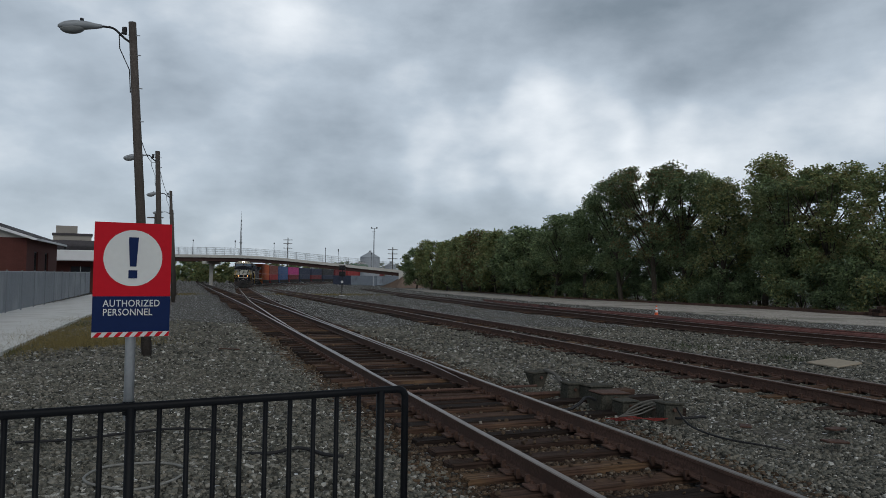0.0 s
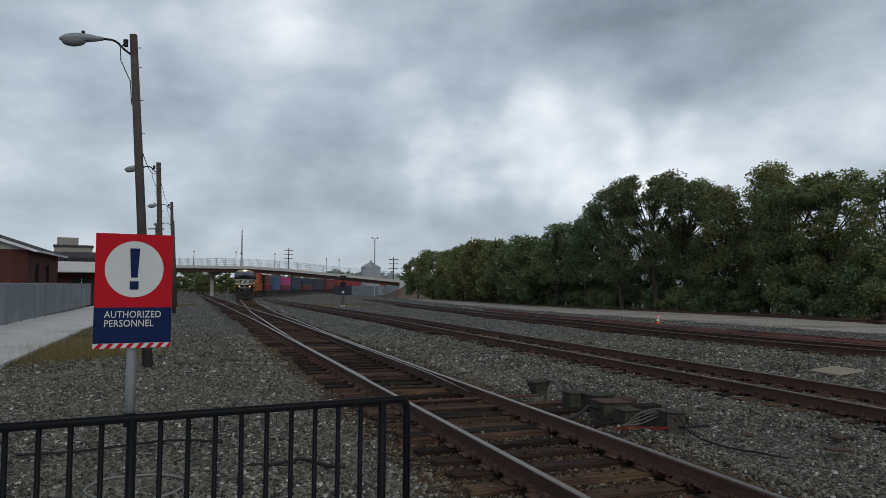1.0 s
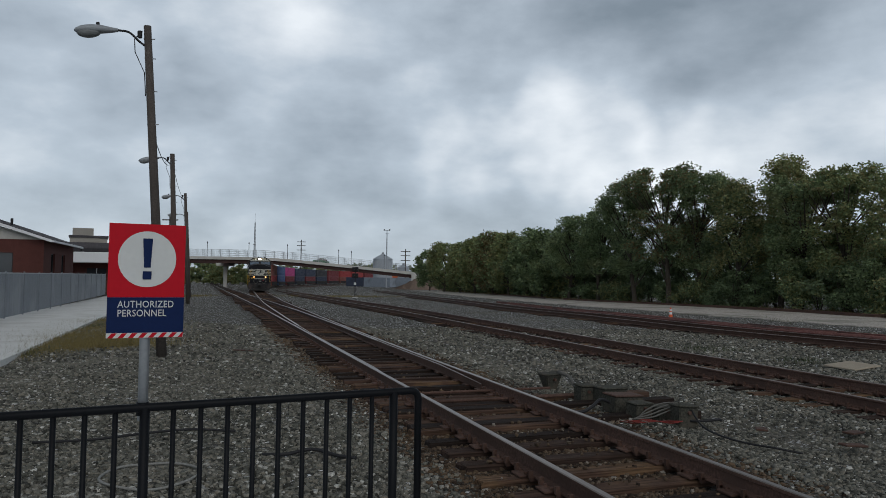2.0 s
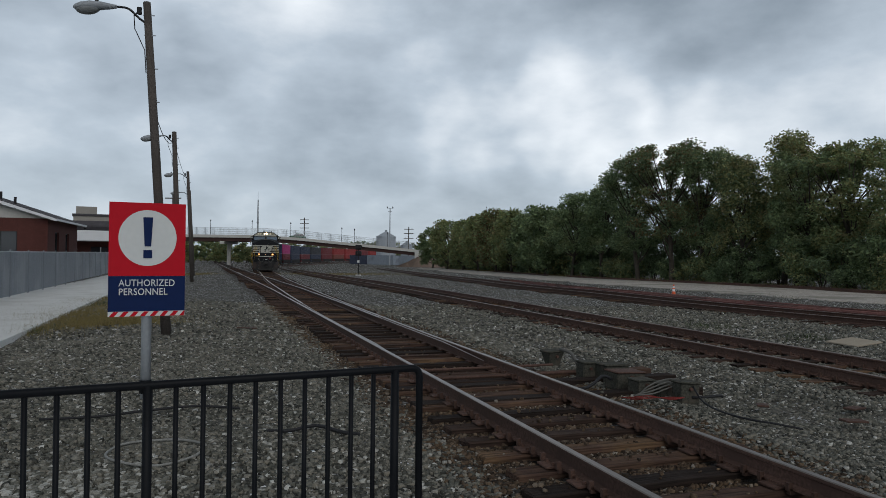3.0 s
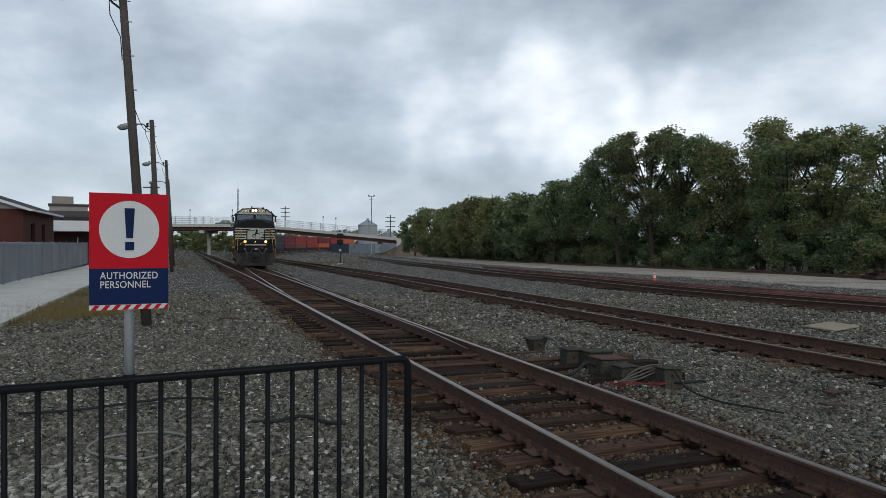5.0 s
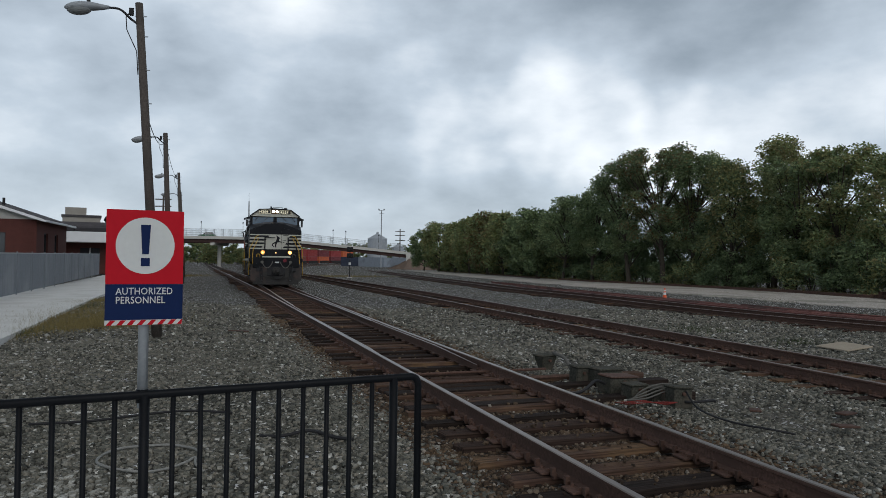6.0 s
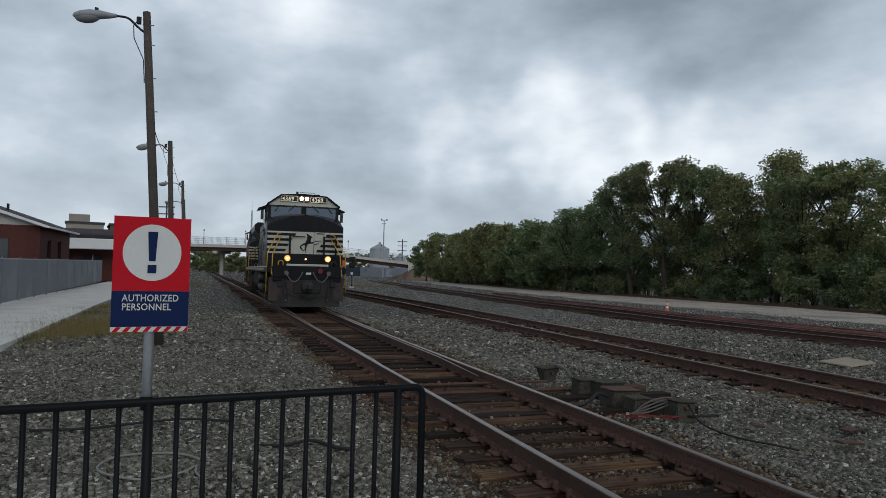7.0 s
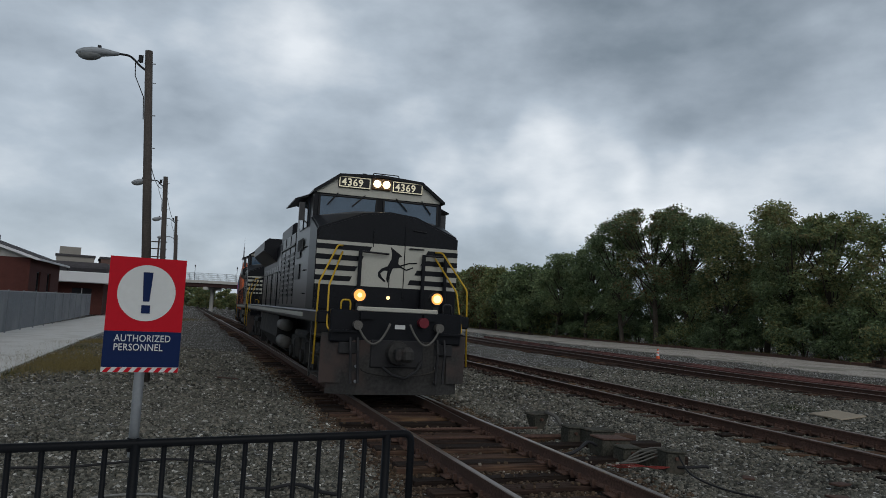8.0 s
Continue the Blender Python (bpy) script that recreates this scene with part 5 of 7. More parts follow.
    loft(bm, [[(x, -9.6, z) for x, z in hs], [(x, 2.6, z) for x, z in hs]])
    longhood = part("engine_hood", bm, M_LOCOBLACK, t)
    for s in (-1, 1):
        for k in range(13):
            y = -9.1 + k * 0.88
            part("hood_door", box_mesh(s * 0.955 - 0.012, s * 0.955 + 0.012, y, y + 0.78, 1.85, 3.1 if k < 7 else 3.75), M_LOCOGREY, longhood)
    bm = bmesh.new()
    rs = [(-0.96, 3.3), (0.96, 3.3), (1.45, 3.72), (1.45, 4.05), (1.3, 4.18), (-1.3, 4.18), (-1.45, 4.05), (-1.45, 3.72)]
    loft(bm, [[(x, -9.3, z) for x, z in rs], [(x, -4.0, z) for x, z in rs]])
    part("radiator", bm, M_LOCOBLACK, longhood)
    bm = bmesh.new()
    box(bm, -1.15, 1.15, -0.6, 2.3, 3.55, 4.16, 0.08)
    part("blower_housing", bm, M_LOCOBLACK, longhood)
    bm = bmesh.new()
    box(bm, -0.4, 0.4, -3.0, -1.9, 4.1, 4.3)
    part("exhaust_stack", bm, M_GRIME, longhood)
    # handrails along the walkway
    for s in (-1, 1):
        bm = bmesh.new()
        tube(bm, bent([(s * 1.46, -10.2, 1.62), (s * 1.46, -10.2, 2.65), (s * 1.46, 2.4, 2.65), (s * 1.40, 2.55, 2.4)], 0.1), 0.018, 6)
        part("handrail", bm, M_LOCOBLACK, t)
        for k in range(7):
            bm = bmesh.new()
            rod(bm, (s * 1.46, -8.6 + k * 1.75, 1.62), (s * 1.46, -8.6 + k * 1.75, 2.65), 0.018, n=6)
            part("stanchion", bm, M_LOCOBLACK, t)
        # yellow grab rails at the front and rear steps
        bm = bmesh.new()
        tube(bm, bent([(s * 0.98, 9.6, 2.93), (s * 1.10, 9.72, 2.92), (s * 1.50, 10.2, 2.15), (s * 1.53, 10.25, 0.62)], 0.06), 0.0185, 8)
        part("grab_rail", bm, M_YELLOW, t, "yellow grab rail", smooth=True)
        bm = bmesh.new()
        tube(bm, bent([(s * 0.98, 9.62, 2.80), (s * 1.30, 10.15, 2.10), (s * 1.34, 10.42, 1.3), (s * 1.1, 10.5, 1.15)], 0.08), 0.0185, 8)
        part("grab_rail", bm, M_YELLOW, t, "yellow grab rail", smooth=True)
        bm = bmesh.new()
        tube(bm, bent([(s * 0.92, 10.43, 1.55), (s * 0.92, 10.43, 1.84), (s * 1.1, 10.43, 1.84), (s * 1.1, 10.43, 1.6)], 0.07), 0.018, 8)
        part("grab_rail", bm, M_YELLOW if s > 0 else M_LOCOGREY, t, smooth=True)
        for y in (-10.25,):
            bm = bmesh.new()
            tube(bm, bent([(s * 1.5, y, 2.4), (s * 1.54, y, 2.3), (s * 1.54, y, 0.6)], 0.06), 0.021, 8)
            part("grab_rail", bm, M_YELLOW, t, "yellow grab rail", smooth=True)
        # steps
        for k in range(3):
            bm = bmesh.new()
            box(bm, s * 1.25 - 0.27, s * 1.25 + 0.27, 9.75, 10.2, 0.42 + k * 0.36, 0.46 + k * 0.36)
            part("step", bm, M_GRIME, t)
        bm = bmesh.new()
        box(bm, s * 1.0 - 0.02, s * 1.0 + 0.02, 9.7, 10.25, 0.40, 1.4)
        box(bm, s * 1.51 - 0.015, s * 1.51 + 0.015, 9.66, 9.74, 0.35, 1.4)
        part("step_side", bm, M_LOCOGREY, t)
    # front platform edge, pilot, coupler, hoses
    bm = bmesh.new()
    box(bm, -0.80, 0.80, 10.30, 10.52, 1.64, 1.73, 0.02)
    part("anticlimber", bm, M_LOCOWHITE, t, "pale step plate over the pilot")
    bm = bmesh.new()
    box(bm, -1.30, 1.30, 10.3, 10.52, 1.05, 1.66, 0.03)
    for s in (-1, 1):
        box(bm, s * 1.05 - 0.25, s * 1.05 + 0.25, 10.40, 10.60, 1.24, 1.28)
        box(bm, s * 0.62 - 0.13, s * 0.62 + 0.13, 10.5, 10.6, 1.5, 1.64)
    # black instead of grime: the colour holds the shade of the recessed beam
    part("end_beam", bm, M_LOCOBLACK, t)
    bm = bmesh.new()
    loft(bm, [[(x, y, 0.09) for x, y in ((-1.30, 10.32), (-0.84, 10.52), (0.84, 10.52), (1.30, 10.32), (1.25, 10.25), (-1.25, 10.25))],
              [(x, y, 1.10) for x, y in ((-1.22, 10.42), (-0.70, 10.56), (0.70, 10.56), (1.22, 10.42), (1.17, 10.35), (-1.17, 10.35))]])
    pilot = part("pilot", bm, M_PILOT, t, "dusty black steel plow")
    for s in (-1, 1):
        bm = bmesh.new()
        loft(bm, [[(s * x, y, 0.30) for x, y in ((1.04, 10.46), (1.43, 10.38), (1.43, 10.32), (1.04, 10.40))],
                  [(s * x, y, 1.22) for x, y in ((1.0, 10.50), (1.43, 10.42), (1.43, 10.36), (1.0, 10.44))]])
        part("pilot_wing", bm, M_PILOT, pilot)
        for x in (0.78, 0.92):
            bm = bmesh.new()
            tube(bm, [(s * x, 10.6, 1.15), (s * x, 10.68, 0.9), (s * (x - 0.02), 10.66, 0.5), (s * (x - 0.03), 10.70, 0.32)], 0.026, 6)
            part("air_hose", bm, M_CABLE, pilot)
    # a solid black plate imitates the dark recess behind the coupler
    bm = bmesh.new()
    box(bm, -0.52, 0.52, 10.535, 10.578, 0.60, 1.12, 0.02)
    part("coupler_pocket", bm, M_CABLE, pilot, "black plate standing in for the shaded recess round the coupler")
    for s in (-1, 1):
        # solid black boxes imitate the shade inside the plow's openings
        bm = bmesh.new()
        box(bm, s * 0.92 - 0.20, s * 0.92 + 0.20, 10.50, 10.545, 0.84, 1.06, 0.02)
        part("pilot_opening", bm, M_CABLE, pilot)
        for z in (0.34, 0.62):
            bm = bmesh.new()
            rod(bm, (s * 0.78, 10.56, z), (s * 0.78, 10.60, z), 0.03, n=6)
            part("bolt", bm, M_GALV, pilot)
    bm = bmesh.new()
    tube(bm, [(0.30, 10.66, 0.62), (0.12, 10.72, 0.48), (-0.12, 10.74, 0.42), (-0.36, 10.70, 0.56), (-0.46, 10.64, 0.74)], 0.028, 7)
    part("brake_hose", bm, M_CABLE, pilot, "black brake hose", smooth=True)
    bm = bmesh.new()
    rod(bm, (0, 10.58, 0.88), (0, 10.72, 0.88), 0.235, 0.21, n=18)
    part("draft_gear", bm, M_PILOT, pilot)
    bm = bmesh.new()
    rod(bm, (0, 10.7, 0.88), (0, 11.05, 0.88), 0.12, n=10)
    box(bm, -0.17, 0.08, 10.98, 11.2, 0.74, 1.02, 0.07)
    box(bm, 0.08, 0.18, 11.04, 11.22, 0.76, 1.0, 0.045)
    part("coupler", bm, M_PILOT, t, "knuckle coupler")
    bm = bmesh.new()
    tube(bm, [(0.72 * math.cos(math.pi * k / 10) , 10.72, 0.60 - 0.14 * math.sin(math.pi * k / 10)) for k in range(11)], 0.015, 5)
    part("cut_lever", bm, M_GRIME, t)
    for s in (-1, 1):
        bm = bmesh.new()
        tube(bm, [(s * (0.80 - 0.68 * f), 10.66 + 0.06 * math.sin(math.pi * f), 1.37 - 0.36 * math.sin(math.pi * min(1.0, f * 1.12)) ** 0.85 + 0.08 * f) for f in [k / 18 for k in range(17)]], 0.021, 8)
        part("cable_loop", bm, M_HOSE, t, "grey jumper cable", smooth=True)
        bm = bmesh.new()
        rod(bm, (s * 0.80, 10.5, 1.38), (s * 0.80, 10.68, 1.38), 0.085, n=12)
        part("cable_socket", bm, M_HOSE, t)
        bm = bmesh.new()
        rod(bm, (s * 0.77, 10.36, 1.94), (s * 0.77, 10.49, 1.94), 0.135, n=20)
        box(bm, s * 0.77 - 0.05, s * 0.77 + 0.05, 10.38, 10.46, 1.62, 1.84)
        ring = part("ditch_light_ring", bm, M_CABLE, t)
        bm = bmesh.new()
        rod(bm, (s * 0.77, 10.49, 1.94), (s * 0.77, 10.505, 1.94), 0.112, n=20)
        part("ditch_light_glass", bm, M_DITCHGLASS, ring, "glass given the amber glow round a ditch light")
        bm = bmesh.new()
        rod(bm, (s * 0.77, 10.505, 1.94), (s * 0.77, 10.515, 1.94), 0.045 if s > 0 else 0.075, n=18)
        part("ditch_light", bm, M_DITCH, ring, "lit ditch light")
    bm = bmesh.new()
    rod(bm, (-0.02, 9.55, 1.93), (-0.02, 9.60, 1.93), 0.035, n=10)
    part("marker_light", bm, M_DITCH, t)
    bm = bmesh.new()
    rod(bm, (-0.48, 10.5, 1.47), (-0.48, 10.66, 1.47), 0.10, n=12)
    part("red_flag_holder", bm, M_REDLENS, t)
    bm = bmesh.new()
    box(bm, -0.14, 0.06, 10.53, 10.545, 1.33, 1.41)
    part("plate", bm, M_SIGNWHITE, t)
    # fuel tank, air reservoirs, trucks
    bm = bmesh.new()
    prism(bm, [(-1.4, 1.36), (-1.45, 0.75), (-1.1, 0.32), (1.1, 0.32), (1.45, 0.75), (1.4, 1.36)], "y", -3.4, 2.6)
    part("fuel_tank", bm, M_GRIME, t)
    for s in (-1, 1):
        for k in range(2):
            bm = bmesh.new()
            rod(bm, (s * 1.32, 2.8, 1.12 - k * 0.45), (s * 1.32, 4.1, 1.12 - k * 0.45), 0.16, n=14)
            part("air_reservoir", bm, M_HOSE, t, "dull air reservoir", smooth=True)
    wheels = []
    for c in (-7.0, 7.0):
        bm = bmesh.new()
        for s in (-1, 1):
            box(bm, s * 1.10 - 0.12, s * 1.10 + 0.12, c - 2.7, c + 2.7, 0.62, 0.92, 0.04)
            for a in (-1.95, 0, 1.95):
                box(bm, s * 1.10 - 0.16, s * 1.10 + 0.16, c + a - 0.25, c + a + 0.25, 0.32, 0.86, 0.04)
                rod(bm, (s * 1.26, c + a, 0.53), (s * 1.33, c + a, 0.53), 0.15, n=12)
            for a in (-0.98, 0.98):
                for q in (-0.16, 0.16):
                    rod(bm, (s * 1.18, c + a + q, 0.45), (s * 1.18, c + a + q, 0.9), 0.13, n=10)
            rod(bm, (s * 1.26, c - 1.0, 1.02), (s * 1.26, c + 1.0, 1.02), 0.10, n=10)
            box(bm, s * 1.2 - 0.1, s * 1.2 + 0.1, c + 2.45, c + 2.75, 0.25, 0.7)
        box(bm, -0.9, 0.9, c - 2.3, c + 2.3, 0.55, 0.95)
        part("truck_frame", bm, M_GRIME, t)
        for a in (-1.95, 0, 1.95):
            wheels.append(wheelset(t, c + a))
    return t, wheels


LEAD, LEAD_WHEELS = locomotive("black and white diesel locomotive with its lights on")
TRAIL = copy_thing(LEAD, Matrix.Identity(4))
tagged(TRAIL, "black diesel locomotive coupled behind the leading one")
for o in TRAIL.children_recursive:
    if o.name.startswith(("headlight", "ditch_light", "rim")) and o.type == "MESH":
        dull = M_LENS if not o.name.startswith("rim") else M_CABLE
        if o.name.startswith(("headlight_housing", "ditch_light_ring", "headlight_bowl", "ditch_light_glass")):
            dull = M_CABLE
        elif not o.name.startswith("rim"):
            tagged(o, "unlit lamp")
        o.data = o.data.copy()
        o.data.materials[0] = dull
TRAIL_WHEELS = [o for o in TRAIL.children if o.name.startswith("wheelset")]


# ---- container cars ----
CONTAINER_MATS = {}


def container_mat(name, colour):
    if name not in CONTAINER_MATS:
        CONTAINER_MATS[name] = material("container_" + name, colour, 0.6, vary=0.15, scale=0.5, fine_scale=6, bump=0.05,
                                        second=tuple(c * 0.75 for c in colour), second_at=0.6)
    return CONTAINER_MATS[name]


COLOURS = {"orange": (0.50, 0.12, 0.05), "red": (0.28, 0.045, 0.045), "blue": (0.07, 0.11, 0.22), "magenta": (0.42, 0.06, 0.20),
           "navy": (0.045, 0.055, 0.085), "maroon": (0.16, 0.04, 0.045), "charcoal": (0.05, 0.052, 0.058), "brown": (0.20, 0.07, 0.055), "grey": (0.22, 0.25, 0.29)}


def container(colour, L=14.3, W=2.5, H=2.38):
    mat = container_mat(colour, COLOURS[colour])
    t = thing("shipping_container", Matrix.Identity(4), f"{colour} corrugated steel shipping container", "container", "shipping containers")
    bm = bmesh.new()
    # corrugated sides
    n = int(L / 0.28)
    prof = []
    for i in range(n):
        y = -L / 2 + 0.1 + i * (L - 0.2) / n
        prof += [(y, 0.0), (y + 0.10, 0.0), (y + 0.14, -0.04), (y + 0.24, -0.04)]
    outline = [(W / 2 + d, y) for y, d in prof] + [(-W / 2 - d, y) for y, d in reversed(prof)]
    prism(bm, outline, "z", 0.1, H - 0.1)
    part("shell", bm, mat, t)
    bm = bmesh.new()
    for s in (-1, 1):
        for z in (0.0, H - 0.14):
            box(bm, s * (W / 2 - 0.05) - 0.06, s * (W / 2 - 0.05) + 0.06, -L / 2, L / 2, z, z + 0.14)
        for y in (-L / 2, L / 2 - 0.14):
            box(bm, s * (W / 2 - 0.06) - 0.075, s * (W / 2 - 0.06) + 0.075, y, y + 0.14, 0, H)
    box(bm, -W / 2, W / 2, -L / 2, L / 2, H - 0.1, H - 0.07)
    part("frame", bm, mat, t)
    return t


def well_car(L=16.6):
    t = thing("well_car", Matrix.Identity(4), "dark low well car carrying stacked containers", "freight car", "well cars")
    for s in (-1, 1):
        bm = bmesh.new()
        prism(bm, [(-L / 2 + 0.6, 1.1), (-L / 2 + 1.6, 1.1), (-L / 2 + 2.2, 0.45), (L / 2 - 2.2, 0.45), (L / 2 - 1.6, 1.1), (L / 2 - 0.6, 1.1), (L / 2 - 0.6, 1.25), (-L / 2 + 0.6, 1.25)],
              "x", s * 1.36 - 0.05, s * 1.36 + 0.05)
        part("side_sill", bm, M_GRIME, t)
    bm = bmesh.new()
    box(bm, -1.3, 1.3, -L / 2 + 1.1, L / 2 - 1.1, 0.28, 0.36)
    for s in (-1, 1):
        box(bm, -1.3, 1.3, s * (L / 2 - 0.55) - 0.55, s * (L / 2 - 0.55) + 0.55, 0.95, 1.15)
    box(bm, -0.15, 0.15, -L / 2 - 0.1, L / 2 + 0.1, 0.75, 0.95)
    part("floor", bm, M_GRIME, t)
    for s in (-1, 1):
        bm = bmesh.new()
        for a in (-0.85, 0.85):
            for q in (-1, 1):
                rod(bm, (q * 0.69, s * (L / 2) + a * 0.5, 0.43), (q * 0.82, s * (L / 2) + a * 0.5, 0.43), 0.43, n=16)
        for q in (-1, 1):
            box(bm, q * 0.98 - 0.08, q * 0.98 + 0.08, s * (L / 2) - 0.8, s * (L / 2) + 0.8, 0.4, 0.72)
        part("truck", bm, M_GRIME, t)
    return t


STACKS = [("orange", "orange"), ("brown", "red"), ("blue", "blue"), ("magenta", "maroon"), ("navy", "navy"), ("navy", "maroon"), ("charcoal", "navy"),
          ("maroon", "maroon"), ("red", "brown"), ("red", "red"), ("maroon", "orange"), ("red", "maroon"), ("orange", "red")]
CAR_PITCH = 17.0
CARS, BOXES = [], []
first_car, made = well_car(), {}
for k, (upper, lower) in enumerate(STACKS):
    CARS.append(first_car if k == 0 else copy_thing(first_car, Matrix.Identity(4)))
    for level, colour in enumerate((lower, upper)):
        c = copy_thing(made[colour], Matrix.Identity(4)) if colour in made else made.setdefault(colour, container(colour))
        BOXES.append((c, k, 0.37 + level * 2.385))


# ---- a car crossing the bridge ----
def small_car():
    t = thing("car", Matrix.Identity(4), "small green car driving across the bridge", "car")
    green = material("green_car_paint", (0.05, 0.15, 0.07), 0.35, vary=0.1, scale=2, spec=0.4, bump=0)
    bm = bmesh.new()
    prism(bm, [(-1.9, 0.28), (1.9, 0.28), (1.95, 0.62), (1.75, 0.80), (0.95, 0.90), (-1.75, 0.94), (-1.95, 0.7)], "y", -0.82, 0.82)
    bmesh.ops.bevel(bm, geom=bm.edges[:], offset=0.05, segments=2, affect="EDGES")
    body = part("body", bm, green, t)
    bm = bmesh.new()
    loft(bm, [[(x, y, 0.90) for x, y in ((-1.55, -0.76), (0.95, -0.76), (0.95, 0.76), (-1.55, 0.76))], [(x, y, 1.38) for x, y in ((-1.15, -0.62), (0.35, -0.62), (0.35, 0.62), (-1.15, 0.62))]])
    part("window_band", bm, M_GLASS, body)
    part("roof", box_mesh(-1.2, 0.4, -0.64, 0.64, 1.38, 1.44, bevel=0.02), green, body)
    for x in (-1.2, 1.2):
        for y in (-0.78, 0.78):
            bm = bmesh.new()
            rod(bm, (x, y - 0.09, 0.30), (x, y + 0.09, 0.30), 0.30, n=16)
            wheel = part("wheel", bm, M_CABLE, t)
            bm = bmesh.new()
            rod(bm, (x, y - 0.10, 0.30), (x, y + 0.10, 0.30), 0.18, n=12)
            part("rim", bm, M_GALV, wheel)
    return t


CAR = small_car()


# ---- trees ----
def leaf_cloud(rng, clumps, per, size, mats, name, parent, spread=(0.55, 0.55, 0.38)):
    """Many small leaves in clumps, as one crown mesh. clumps: centre, scale."""
    verts, idx = [], []
    for (cx, cy, cz), k in clumps:
        n = int(per * k)
        u = rng.normal(size=(n, 3))
        u /= np.linalg.norm(u, axis=1, keepdims=True)
        c = np.array([cx, cy, cz]) + u * (rng.random((n, 1)) ** 0.45) * np.array(spread) * k * 1.6
        a = rng.normal(size=(n, 3))
        a[:, 2] = a[:, 2] * 0.55 - 0.25
        a /= np.linalg.norm(a, axis=1, keepdims=True)
        b = np.cross(a, rng.normal(size=(n, 3)))
        b /= np.linalg.norm(b, axis=1, keepdims=True)
        L = size * (0.6 + 0.8 * rng.random((n, 1)))
        quad = np.stack([c, c + a * L * 0.5 + b * L * 0.26, c + a * L, c + a * L * 0.5 - b * L * 0.26], 1)
        verts.append(quad.reshape(-1, 3))
        idx.append(rng.integers(0, len(mats), n) if len(mats) > 1 else np.zeros(n, int))
    verts = np.concatenate(verts)
    n = len(verts) // 4
    me = bpy.data.meshes.new(name)
    me.from_pydata(verts.tolist(), [], np.arange(n * 4).reshape(-1, 4).tolist())
    for m in mats:
        me.materials.append(m)
    me.polygons.foreach_set("material_index", np.concatenate(idx).astype(np.int32))
    ob = new(name, me)
    ob.parent = parent
    return ob


def tree(x, y, height, width, seed, mats, label, lean=0.0, low=0.12, open_top=0.0, leaf=0.42, per=85, flat=False):
    """A tapered trunk with limbs and a crown of many small leaves."""
    rng = np.random.default_rng(seed)
    t = thing("tree", pose(x, y, gz(x, y) - 0.1), label, "tree", "trees along the gravel road")
    H = height
    trunk = [Vector((lean * f * f + 0.25 * math.sin(f * 4 + seed), 0.2 * math.sin(f * 3 + seed * 2), H * 0.86 * f)) for f in [i / 7 for i in range(8)]]
    bm = bmesh.new()
    r0 = 0.018 * H + 0.03
    for i in range(7):
        rod(bm, trunk[i], trunk[i + 1], r0 * (1 - i / 7.6), r0 * (1 - (i + 1) / 7.6), 7, caps=False)
    part("trunk", bm, M_BARK, t)
    clumps = []
    n = int((26 + 14 * width) * (1.35 if flat else 1.0))
    for k in range(n):
        f = low + (1 - low) * ((k + rng.random()) / n) ** 0.8
        if flat:
            reach = width * (0.35 + 0.65 * min(1, max(0, (f - 0.25) / 0.45))) * (1.0 if f < 0.8 else 1 - ((f - 0.8) / 0.22) ** 2 * 0.75)
        else:
            reach = width * (0.62 + 0.38 * math.sin(min(1, f / 0.55) * math.pi / 2)) * (1.0 if f < 0.55 else math.sqrt(max(0.03, 1 - ((f - 0.55) / 0.47) ** 2)))
        if flat:
            f = 0.84 + 0.16 * rng.random() ** 1.3 if k % 10 < 4 else (flat + (0.9 - flat) * rng.random() if k % 10 < 7 else low + (flat - low) * rng.random())
            reach = width * ((1.25 if f < 0.94 else 0.85) if f > 0.8 else 0.95)
        ang = 2.4 * k + rng.normal() * 0.5
        rr = reach * (0.35 + 0.65 * math.sqrt(rng.random()))
        base = trunk[min(7, int(f * 6.2))]
        c = Vector((base.x + rr * math.cos(ang), base.y + rr * math.sin(ang), H * (f * 0.96) - (0.10 * rr * rr / max(width, 1) if flat else 0)))
        scale = 0.75 + 0.6 * rng.random()
        if flat and flat < f < 0.86:
            scale *= 0.72
        if f > 0.72 and rng.random() < open_top:
            scale *= 0.5
        clumps.append((tuple(c), scale))
        if k % 3 == 0:
            bm = bmesh.new()
            s = trunk[max(1, min(6, int(f * 5)))]
            m = s.lerp(c, 0.55) - Vector((0, 0, 0.25))
            rod(bm, s, m, 0.075, 0.05, 5, caps=False)
            rod(bm, m, c, 0.05, 0.02, 5, caps=False)
            part("limb", bm, M_BARK, t)
    leaf_cloud(rng, clumps, per, leaf, mats, "crown", t)
    return t


